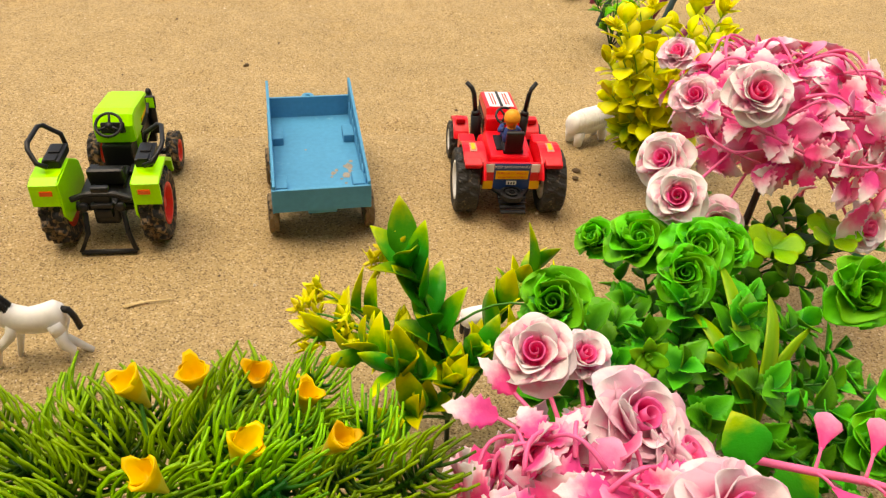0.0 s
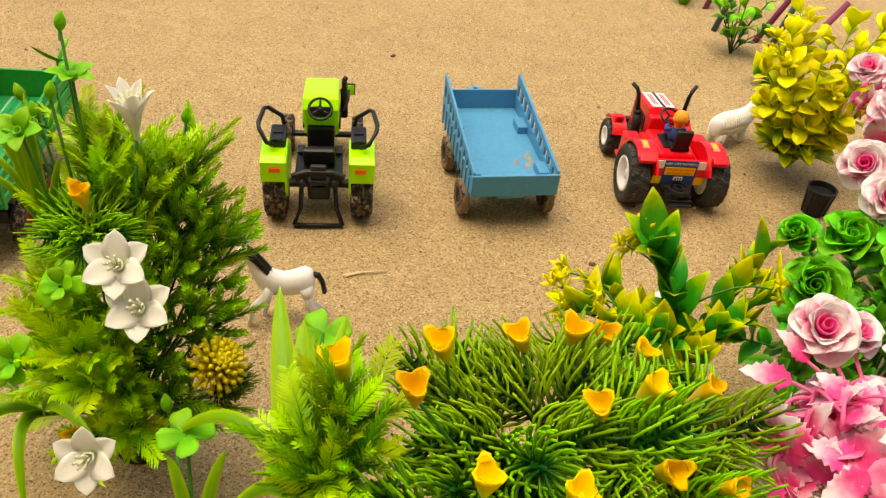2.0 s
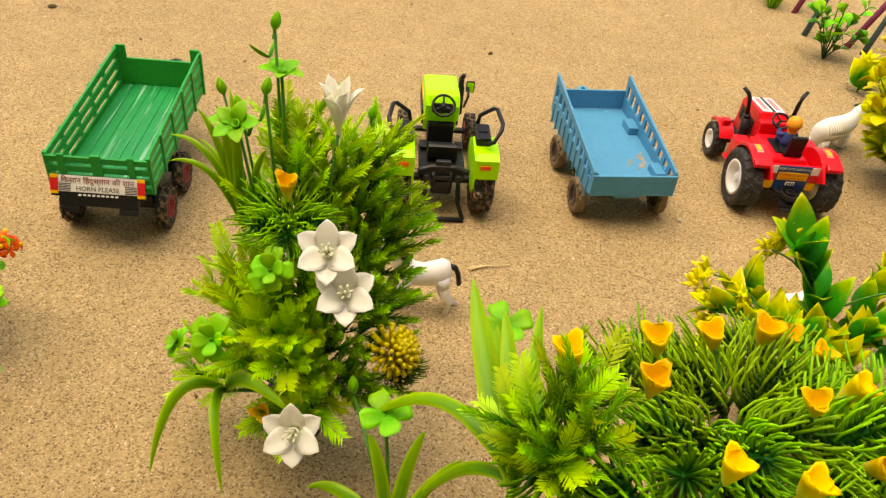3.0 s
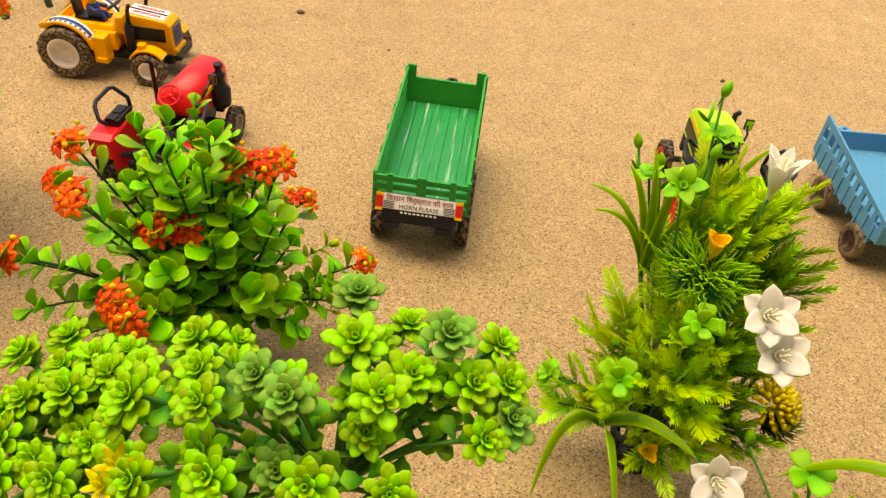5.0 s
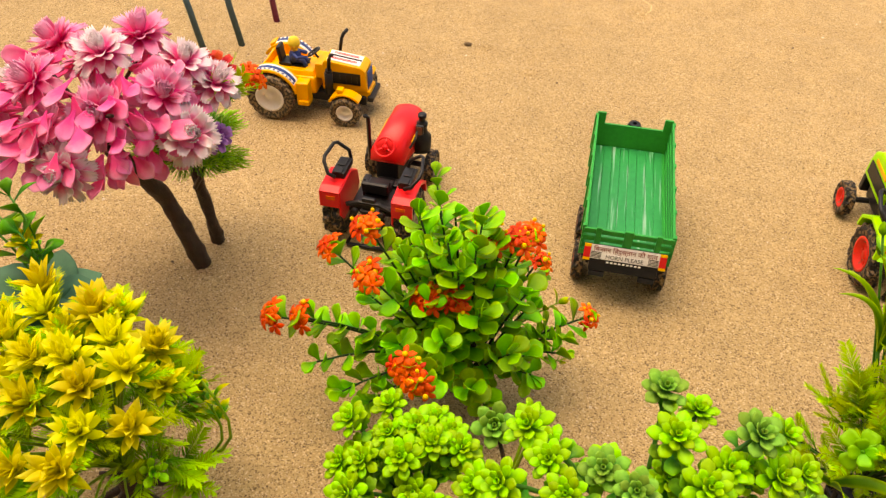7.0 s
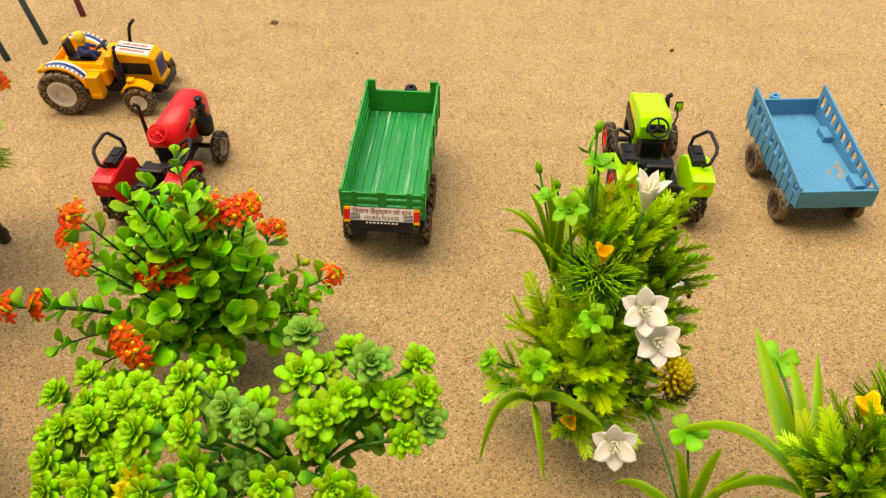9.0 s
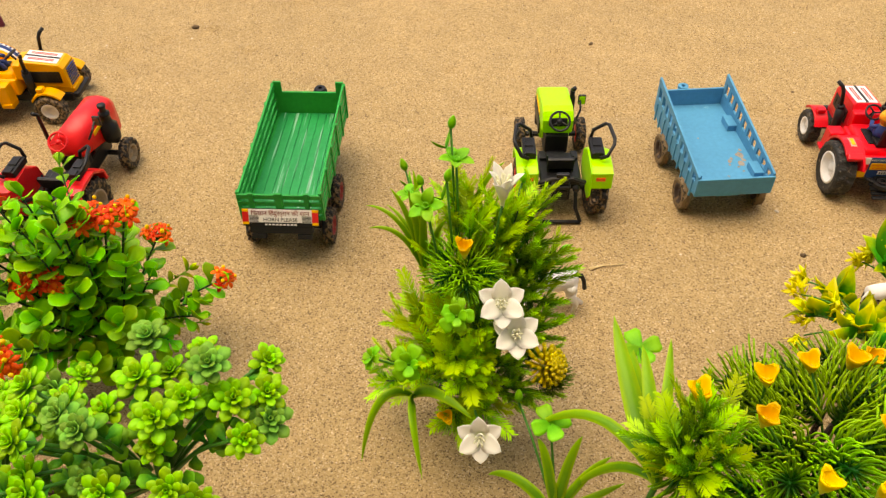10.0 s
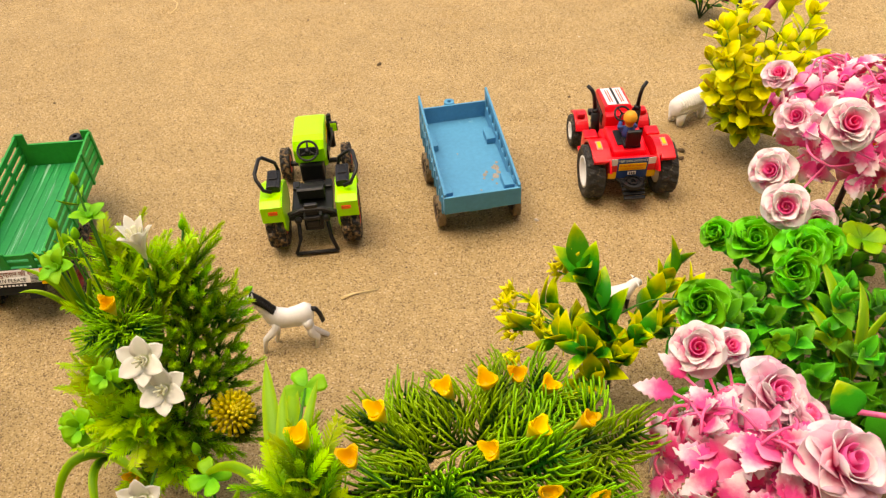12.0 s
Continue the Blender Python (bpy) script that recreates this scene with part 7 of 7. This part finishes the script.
def yellow_bush():
    p = Plant("yellow_flower_bush", "low bush of yellow plastic blooms over ferny leaves, brown roots", (-0.782, 0.052, 0), 31, shift=(-0.008, 0.022, 0))
    foot, rnd = p.foot, p.rnd
    fork = foot + Vector((0, 0, 0.05))
    p.stem(bend(foot, fork, 0.1), 9.0, 6.5, bark, "trunk", 9)
    for k in range(7):
        a = k * 0.9
        p.stem([fork - Vector((0, 0, 0.02)), foot + Vector((0.025 * math.cos(a), 0.025 * math.sin(a), 0.012)), foot + Vector((0.045 * math.cos(a + 0.2), 0.045 * math.sin(a + 0.2), 0.001))], 4.0, 1.4, bark, "root")
    spots = [(-0.812, 0.080, 0.190), (-0.764, 0.086, 0.178), (-0.733, 0.076, 0.173), (-0.731, 0.050, 0.184), (-0.735, -0.008, 0.165), (-0.736, 0.012, 0.172), (-0.783, 0.060, 0.182), (-0.812, 0.046, 0.180), (-0.797, 0.028, 0.175), (-0.770, 0.014, 0.178), (-0.794, -0.002, 0.160),
             (-0.760, 0.040, 0.190), (-0.752, 0.065, 0.182), (-0.745, 0.030, 0.185), (-0.785, 0.090, 0.172), (-0.825, 0.020, 0.160), (-0.720, 0.030, 0.160), (-0.722, 0.062, 0.160), (-0.760, -0.015, 0.162), (-0.770, 0.075, 0.188), (-0.830, 0.060, 0.170), (-0.800, 0.065, 0.190), (-0.780, 0.035, 0.188)]
    for k, s in enumerate(spots):
        s = Vector(s) + Vector((-0.010, 0, -0.006))
        p.stem(bend(fork, s, 0.08), 1.2, 1.0, lime_stem)
        out = (s - fork).normalized() + Vector((0, -0.1, 0.4))
        p.put("bloom", bloom_meshes[k % 3], s - out.normalized() * 0.006, out, rdir(rnd), rnd.uniform(0.0205, 0.0250))
        for j in range(7):
            p.put("frond", rnd.choice(ferns + ferns_gold), s - out.normalized() * 0.016, rdir(rnd) + out * 0.35, out, rnd.uniform(0.024, 0.031))
    for k in range(26):
        a = k * 2.4
        t = Vector((-0.780 + 0.062 * math.cos(a), 0.038 + 0.062 * math.sin(a), 0.125 + rnd.uniform(-0.055, 0.02)))
        p.stem(bend(fork, t, 0.12), 1.0, 0.8, lime_stem)
        for j in range(7):
            p.put("frond", rnd.choice(ferns), t - (t - fork) * 0.2, rdir(rnd) + (t - fork).normalized(), rdir(rnd), rnd.uniform(0.028, 0.036))
        if k % 2:
            p.rosette(t, (t - fork), succ_leaf, 0.010, ((5, 0.4), (4, 1.0)), succ_mat)
    for t in ((-0.728, 0.085, 0.120), (-0.722, 0.080, 0.145)):
        p.branch_with_leaves((-0.745, 0.070, 0.05), t, lime_leaves, 5, 0.012, lime_stem, 1.4, 0.7, 0.3, lift_dir=(1, 0, 0))


def blue_leaf_plant():
    p = Plant("broad_leaf_plant", "plastic plant with broad blue-green leaves and round green sprigs", (-0.885, 0.105, 0), 32, shift=(-0.008, 0.022, 0))
    foot, rnd = p.foot, p.rnd
    hub = Vector((-0.875, 0.110, 0.115))
    p.stem(bend(foot, hub, 0.05), 2.0, 1.5, green_stem)
    for d, s in (((0.75, 0.1, 0.15), 0.055), ((0.1, -0.5, 0.4), 0.055), ((-0.8, -0.2, 0.3), 0.055), ((0.4, 0.7, 0.3), 0.045), ((0.6, -0.5, 0.0), 0.050), ((-0.3, 0.7, 0.4), 0.05)):
        p.put("broad_leaf", blue_leaf_mesh, hub, d, (0, -0.5, 0.9), s)
    for t in ((-0.895, 0.135, 0.190), (-0.915, 0.120, 0.180), (-0.880, 0.120, 0.175), (-0.930, 0.140, 0.170)):
        p.branch_with_leaves(hub, t, dark_leaves + round_leaves[:1], 6, 0.017, green_stem, 1.2, 0.4, 0.3, lift_dir=(0.6, 0, 0.3))
    p.rosette((-0.880, 0.122, 0.165), (0.2, -0.4, 0.9), gold_petal_mesh, 0.015, ((6, 0.3), (5, 0.9)), gold_petal, "petal")


def gnarled(p, pts, r, r1, seed):
    """A trunk with ridged, knotted bark in one skin."""
    bm, n, seg = B(), 34, 18
    tube(bm, [(Vector(q) - p.foot) / MM for q in (pts[min(len(pts) - 2, int(f))].lerp(pts[min(len(pts) - 1, int(f) + 1)], f - min(len(pts) - 2, int(f))) for f in ((len(pts) - 1) * k / n for k in range(n + 1)))], r, seg, r1)
    bm.normal_update()
    shove = {}
    for v in bm.verts:
        q = v.co
        shove[v] = v.normal * (2.2 * noise.noise(Vector((q.x * 0.16, q.y * 0.16, q.z * 0.055 + seed))) + 1.1 * noise.noise(Vector((q.x * 0.5, q.y * 0.5, q.z * 0.12 + seed))) + 0.9 * max(0.0, noise.noise(Vector((seed, 2, q.z * 0.13)))))
    for v, d in shove.items():
        v.co += d
    return part("trunk", bm, bark, p.ob, smooth=True)


def peony_tree():
    p = Plant("blossom_tree", "small toy tree of pink plastic peonies on a dark bark trunk", (-0.884, 0.276, 0), 33, "artificial tree", shift=(-0.011, 0.018, 0))
    foot, rnd = p.foot, p.rnd
    top = Vector((-0.920, 0.256, 0.150))
    trunk = [foot + Vector((0.004, 0.014, -0.004)), foot + Vector((-0.006, 0.014, 0.03)), Vector((-0.905, 0.292, 0.070)), Vector((-0.915, 0.276, 0.110)), top]
    gnarled(p, trunk, 8.6, 6.8, 4)
    centre = Vector((-0.905, 0.245, 0.195))
    for k in range(9):
        a = k * 0.7
        p.stem(bend(top, centre + Vector((0.055 * math.cos(a), 0.045 * math.sin(a), 0.01 * (k % 3))), 0.1), 2.4, 1.4, pink_stem if k % 2 else bark, "branch")
    heads = [((-0.978, 0.250, 0.200), "w"), ((-0.890, 0.182, 0.180), "w"), ((-0.926, 0.270, 0.222), "p"), ((-0.850, 0.258, 0.214), "p"), ((-0.868, 0.310, 0.212), "w"), ((-0.825, 0.248, 0.190), "w"), ((-0.921, 0.205, 0.188), "p"), ((-0.975, 0.200, 0.195), "p"), ((-0.848, 0.320, 0.192), "w"),
             ((-0.975, 0.290, 0.215), "p"), ((-0.905, 0.310, 0.228), "p"), ((-0.940, 0.225, 0.222), "p"), ((-0.885, 0.225, 0.205), "p"), ((-0.960, 0.175, 0.180), "w"), ((-0.900, 0.260, 0.238), "w")]
    for pos, kind in heads:
        pos = Vector(pos)
        d = (pos - centre).normalized() * 0.7 + Vector((0.1, -0.6, 0.8))
        p.stem(bend(centre, pos, 0.05), 1.3, 1.0, pink_stem)
        p.peony(pos - d.normalized() * 0.006, d, rnd.uniform(0.022, 0.026), peony_pale if kind == "w" else peony_petal, hot_petal, 46)
    for k in range(200):
        d = rdir(rnd, -0.10)
        q = centre + Vector((0.072 * d.x, 0.066 * d.y, 0.042 * d.z)) * rnd.uniform(0.65, 1.0)
        way = Vector((d.x, d.y - 0.3, -0.25)) + rdir(rnd) * 0.5
        p.put("leaf", rnd.choice(hot_leaves + pink_plain), q, way, Vector((0, -0.6, 0.8)) + rdir(rnd) * 0.5, rnd.uniform(0.020, 0.029))


def pine_tree():
    p = Plant("toy_pine_tree", "toy tree with dark bark, pine needles and red and violet flowers", (-0.890, 0.312, 0), 34, "artificial tree", shift=(-0.009, 0.018, 0))
    foot, rnd = p.foot, p.rnd
    top = Vector((-0.893, 0.320, 0.105))
    gnarled(p, [foot + Vector((0.004, 0.011, -0.004)), foot + Vector((0.0, 0.012, 0.03)), foot + Vector((-0.004, 0.012, 0.065)), top], 6.2, 4.8, 9)
    p.stem([foot + Vector((-0.004, 0.004, 0.070)), foot + Vector((0.008, 0.006, 0.090)), foot + Vector((0.012, 0.008, 0.105))], 2.4, 1.6, bark, "branch")
    for k in range(16):
        a = k * 2.4
        q = top + Vector((0.02 * math.cos(a), 0.02 * math.sin(a), 0.006 * (k % 4)))
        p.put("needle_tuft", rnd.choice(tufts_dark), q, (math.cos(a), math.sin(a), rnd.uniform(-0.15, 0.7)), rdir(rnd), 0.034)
    p.stem(bend(top, (-0.862, 0.340, 0.180), 0.05), 1.8, 1.2, green_stem)
    for k in range(8):
        p.put("frond", rnd.choice(ferns), (-0.866, 0.335, 0.160), rdir(rnd, 0.6) + Vector((0.7, 0, 0)), rdir(rnd), 0.045)
    p.peony((-0.862, 0.338, 0.188), (0.2, -0.5, 0.8), 0.019, red_petals, red_petal, 26)
    p.peony((-0.845, 0.300, 0.150), (0.6, -0.4, 0.5), 0.014, violet_petals, violet_petal, 24)
    p.star_cluster((-0.838, 0.352, 0.180), (0.5, -0.3, 0.8), 0.013, 6, 0)


def small_plants():
    p = Plant("small_plant", "little plastic plant with a yellow bloom stuck in sand", (0.231, 0.931, 0), 35)
    for k in range(9):
        a = k * 2.4
        p.put("leaf", lime_leaves[k % 3], p.foot + Vector((0, 0, 0.004 + 0.002 * k)), (math.cos(a) * 0.5, math.sin(a) * 0.5, 0.9), (0, -1, 0.2), 0.036, 1.3)
    p.stem([p.foot, p.foot + Vector((0, 0, 0.04))], 1.5, 1.0, green_stem)
    p.rosette(p.foot + Vector((-0.004, 0, 0.042)), (0, -0.2, 1), gold_petal_mesh, 0.016, ((6, 0.4), (5, 0.9)), gold_petal, "petal")
    p = Plant("small_plant", "little leafy plastic plant with an orange flower in sand", (0.208, 1.023, 0), 36)
    for k in range(7):
        a = k * 0.9
        p.branch_with_leaves(p.foot, p.foot + Vector((0.034 * math.cos(a), 0.026 * math.sin(a), 0.035 + 0.008 * k)), dark_leaves if k < 4 else round_leaves, 6, 0.018, dark_stem, 1.0, 0.2, 0.1)
    p.star_cluster(p.foot + Vector((-0.010, 0.0, 0.100)), (0, -0.4, 1), 0.011, 5, 2)
    p.stem([p.foot, p.foot + Vector((-0.010, 0.0, 0.096))], 1.0, 0.8, green_stem)
    p = Plant("small_plant", "tuft of olive-green plastic grass in the sand", (0.164, 1.182, 0), 37)
    for k in range(14):
        a = k * 2.4
        p.put("strap_leaf", strap_leaves[k % 2], p.foot, (math.cos(a) * 0.45, math.sin(a) * 0.45, 1), (0, -1, 0.2), 0.060, 0.9)


PLUM, SLATE = mat("plum_painted_stick", (0.22, 0.035, 0.09), 0.55, spot=0.25, grain=80), mat("slate_painted_stick", (0.055, 0.10, 0.11), 0.55, spot=0.25, grain=80)


def stick(foot, top, material, label):
    foot, top = Vector(foot), Vector(top)
    ob = thing("fence_stick", label, "stick", Matrix.Translation(foot), "leaning painted sticks")
    bm = B()
    tube(bm, [(q - foot) / MM for q in (foot - Vector((0, 0, 0.006)), foot.lerp(top, 0.5), top)], 4.4, 10, 4.0)
    part("shaft", bm, material, ob, smooth=True)


orange_shrub()
succulent_bush()
lily_bush()
grass_plant()
pine_hedge()
front_roses()
back_roses()
green_roses()
lime_plant()
golden_bush()
black_pot()
yellow_bush()
blue_leaf_plant()
peony_tree()
pine_tree()
small_plants()
for p in PLANTS:
    p.finish()
for f, t, m, c in (((0.191, 1.167, 0), (0.240, 1.200, 0.13), PLUM, "plum"), ((0.198, 1.102, 0), (0.235, 1.130, 0.12), SLATE, "slate-grey"), ((0.250, 1.075, 0), (0.330, 1.110, 0.14), PLUM, "plum"), ((0.266, 1.050, 0), (0.315, 1.090, 0.14), SLATE, "slate-grey"),
                   ((0.245, 0.945, 0), (0.320, 0.985, 0.10), PLUM, "plum"), ((-1.085, 0.699, 0), (-1.117, 0.708, 0.12), SLATE, "slate-grey"), ((-1.108, 0.648, 0), (-1.140, 0.657, 0.12), SLATE, "slate-grey"), ((-1.077, 0.780, 0), (-1.099, 0.792, 0.12), PLUM, "plum")):
    stick(f, t, m, f"slim {c} painted stick leaning in the sand")


# ---- toy animals, each one plain shape ----
def blob_body(bm, rings, seg=14):
    """A closed body through rings of (centre, half width, half height, normal along the spine)."""
    loops = []
    for c, w, h, d in rings:
        c, d = Vector(c), Vector(d).normalized()
        u = d.cross(Vector((0, 0, 1)))
        u = u.normalized() if u.length > 0.01 else Vector((0, 1, 0))
        v = u.cross(d)
        loops.append([bm.verts.new(c + u * w * math.cos(a) + v * h * math.sin(a)) for a in (2 * math.pi * k / seg for k in range(seg))])
    for a, b in zip(loops, loops[1:]):
        for k in range(seg):
            bm.faces.new((a[k], a[(k + 1) % seg], b[(k + 1) % seg], b[k]))
    bm.faces.new(loops[0][::-1])
    bm.faces.new(loops[-1])
    return bm


def figurine(name, label, m, build, mats):
    bm = B()
    build(bm)
    bmesh.ops.recalc_face_normals(bm, faces=bm.faces)
    me = mesh_of(name, bm, mats[0], True)
    for extra in mats[1:]:
        me.materials.append(extra)
    ob = new(name, me)
    ob.matrix_basis = m
    return tagged(ob, label, "toy animal")


def horse(bm):
    blob_body(bm, [((27, 0, 33), 2, 3, (1, 0, 0)), ((25, 0, 33), 6, 7, (1, 0, 0.1)), ((19, 0, 33), 8, 9, (1, 0, 0.1)), ((10, 0, 31), 7.6, 8.6, (1, 0, 0.1)), ((0, 0, 30), 7, 8, (1, 0, 0.0)), ((-9, 0, 31), 7.4, 8.8, (1, 0, -0.2)), ((-17, 0, 35), 6.4, 8.6, (1, 0, -0.7)), ((-23, 0, 43), 4.6, 6.4, (0.7, 0, -1)), ((-28, 0, 51), 3.8, 5.0, (0.8, 0, -0.8)),
                   ((-32, 0, 54), 3.8, 4.6, (1, 0, 0.1)), ((-38, 0, 51), 3.2, 3.6, (1, 0, 0.5)), ((-44, 0, 46), 2.4, 2.6, (1, 0, 0.6)), ((-46, 0, 44.5), 1.4, 1.6, (1, 0, 0.6))], 18)
    for s, knee, hoof in ((-1, 4, 4), (1, -6, 17)):
        tube(bm, [(19, s * 4, 31), (21, s * 5, 24)], 6.4, 10, 5.2)
        tube(bm, [(21, s * 5, 25), (20 + knee * 0.4, s * 5.4, 16), (24 + knee * 0.8, s * 5.4, 11), (20 + hoof, s * 5.4, 0)], 5.0, 10, 1.9)
    for s, knee, hoof in ((-1, -15, -18), (1, -2, -6)):
        tube(bm, [(-12, s * 4, 30), (-13 + knee * 0.2, s * 5, 23), (-13 + knee, s * 5, 14), (-14 + hoof, s * 5, 0)], 4.8, 10, 1.8)
        tube(bm, [(-30, s * 2.4, 57), (-29, s * 3.0, 62)], 1.5, 6, 0.5)
    n = len(bm.faces)
    tube(bm, [(25, 0, 37), (30, 0, 36), (33, 0, 31), (35, 0, 23)], 2.0, 10, 2.4)
    for k in range(15):
        f = k / 14
        c = Vector((-31, 0, 59)).lerp(Vector((-12, 0, 42)), f) + Vector((0, 0, 1.5 * math.sin(math.pi * f)))
        for s in (-1, 1):
            tube(bm, [c, c + Vector((-0.6, s * 2.4, -1.0)), c + Vector((0.6, s * 4.4, -5.5))], 1.5, 6, 0.7)
        tube(bm, [c + Vector((-1.5, 0, 0.8)), c + Vector((1.5, 0, -1))], 1.9, 6, 1.9)
    bm.faces.ensure_lookup_table()
    for f in bm.faces[n:]:
        f.material_index = 1


def sheep(bm):
    blob_body(bm, [((0, -32, 24), 6, 7, (0, 1, 0)), ((0, -29, 24), 11, 12, (0, 1, 0)), ((0, -16, 25), 14, 14, (0, 1, 0)), ((0, 2, 26), 14, 14, (0, 1, 0)), ((0, 16, 28), 12, 13, (0, 1, 0.3)), ((0, 26, 35), 8.5, 10, (0, 1, 0.8)), ((0, 31, 43), 7.5, 8.5, (0, 1, 0.7)), ((0, 37, 47), 6.5, 7.5, (0, 1, 0)), ((0, 45, 44), 4.2, 5, (0, 1, -0.4)), ((0, 50, 41), 2.6, 3, (0, 1, -0.4))], 18)
    for s in (-1, 1):
        tube(bm, [(s * 8, -22, 18), (s * 8, -22, 0)], 6.5, 10, 4.6)
        tube(bm, [(s * 8, 12, 18), (s * 8, 13, 0)], 6.0, 10, 4.4)
    for k in range(14):
        y = -27 + 3.4 * k
        f = math.sqrt(max(0.1, 1 - ((y + 6) / 32) ** 2))
        tube(bm, [(14 * f * math.cos(a), y, 25 + 14 * f * math.sin(a)) for a in (2 * math.pi * j / 16 for j in range(17))], 1.5, 6)
    n = len(bm.faces)
    for s in (-1, 1):
        tube(bm, [(s * 6, 36, 48), (s * 13, 35, 44)], 2.4, 8, 1.2)
        tube(bm, [(s * 5.4, 41, 48), (s * 6.4, 41.5, 48)], 1.5, 8, 1.5)
    bm.faces.ensure_lookup_table()
    for f in bm.faces[n:]:
        f.material_index = 1


def calf(bm):
    blob_body(bm, [((0, -22, 24), 5, 6, (0, 1, 0)), ((0, -19, 25), 8, 9, (0, 1, 0)), ((0, -6, 25), 9, 10, (0, 1, 0)), ((0, 10, 25), 9, 10, (0, 1, 0)), ((0, 19, 28), 7, 9, (0, 1, 0.4)), ((0, 25, 35), 5.5, 7, (0, 1, 0.8)), ((0, 31, 38), 5, 5.5, (0, 1, 0)), ((0, 39, 35), 3.6, 4, (0, 1, -0.3))])
    for s in (-1, 1):
        tube(bm, [(s * 5, -16, 20), (s * 5.4, -17, 0)], 4, 8, 2.4)
        tube(bm, [(s * 5, 14, 20), (s * 5.4, 15, 0)], 3.8, 8, 2.4)
        tube(bm, [(s * 4, 29, 41), (s * 10, 28, 40)], 1.8, 6, 0.8)
    tube(bm, [(0, -23, 27), (0, -27, 18), (0, -27, 10)], 1.4, 6, 1.0)
    bm.faces.ensure_lookup_table()
    for f in bm.faces:
        c = f.calc_center_median()
        if c.z < 13 or noise.noise(c * 0.05 + Vector((3, 1, 7))) > 0.42:
            f.material_index = 1


figurine("toy_horse", "white plastic toy horse with black mane and tail", pose(-0.2485, 0.393, 0, 0, 0, 12) @ Matrix.Diagonal((0.84, 1.15, 1.22, 1)), horse, (hull, hair))
figurine("toy_sheep", "cream ribbed plastic toy sheep beside the golden bush", pose(0.158, 0.772, 0, 0, 0, -54) @ Matrix.Diagonal((0.86, 0.96, 0.90, 1)), sheep, (wool, hair))
figurine("toy_calf", "white and black plastic toy calf behind leaves", pose(0.047, 0.455, 0, 0, 0, -68) @ Matrix.Diagonal((0.85, 0.55, 0.74, 1)), calf, (hull, hair))


def straw():
    ob = thing("dry_straw", "pale dry straw lying on the sand", "straw", pose(-0.1988, 0.4575, 0.0015, 0, 0, 16))
    bm = B()
    tube(bm, [(-19, -2, 0.4), (-6, 0.5, 0.8), (6, 0.2, 1.0), (19, 1.5, 0.6)], 0.9, 6, 0.5)
    tube(bm, [(-18, -4, 0.4), (-10, -1.5, 0.8), (-4, 0, 1.0)], 0.7, 6, 0.5)
    part("stalk", bm, straw_mat, ob, smooth=True)
    ob = thing("dry_straw", "thin dry straw lying on the sand", "straw", pose(-0.068, 0.478, 0.001, 0, 0, -18))
    part("stalk", tube(B(), [(-8, 0, 0.3), (0, 0.6, 0.6), (8, -0.2, 0.4)], 0.45, 5, 0.3), straw_mat, ob, smooth=True)


straw()


CLOD, PEBBLE = mat("dark_clod", (0.13, 0.085, 0.045), 0.9, spot=0.35, bump=0.8, grain=200), mat("pale_pebble", (0.55, 0.48, 0.38), 0.7, spot=0.2, bump=0.4, grain=200)


def stone(x, y, r, material, seed):
    """A small irregular lump, half sunk into the sand."""
    rnd = random.Random(seed)
    bm = B()
    bmesh.ops.create_icosphere(bm, subdivisions=2, radius=r)
    for v in bm.verts:
        v.co *= 1 + 0.35 * noise.noise(v.co * (2.2 / r) + Vector((seed, 3, 1)))
        v.co.x *= 1.35
        v.co.z *= 0.7
    me = mesh_of("clod" if material is CLOD else "pebble", bm, material, True)
    ob = new(me.name, me)
    ob.matrix_basis = pose(x, y, ground_height(x, y) + 0.0003 * r, 0, 0, rnd.uniform(0, 180))
    tagged(ob, "small dark clod of earth on the sand" if material is CLOD else "small pale pebble on the sand", "clod" if material is CLOD else "pebble", "crumbs on the sand")


for k, (x, y, r, m) in enumerate(((0.1397, 0.7011, 3.2, CLOD), (0.1380, 0.6861, 2.6, CLOD), (-0.8020, 0.8295, 4.0, CLOD), (-0.0076, 0.5106, 2.2, CLOD), (-0.8009, 0.8295, 4.0, CLOD), (-0.0092, 0.5108, 1.8, CLOD), (-0.0275, 0.5731, 2.0, PEBBLE), (-0.2427, 0.8912, 3.0, CLOD))):
    stone(x, y, r, m, k)
twig = thing("dry_straw", "bent pale dry grass stalk lying on the sand", "straw", pose(-0.5843, 1.0192, 0.002))
part("stalk", tube(B(), [(0, 0, 1), (6, 12, 3), (4, 26, 5), (-25.0, 56.5, 3)], 0.8, 6, 0.5), straw_mat, twig, smooth=True)
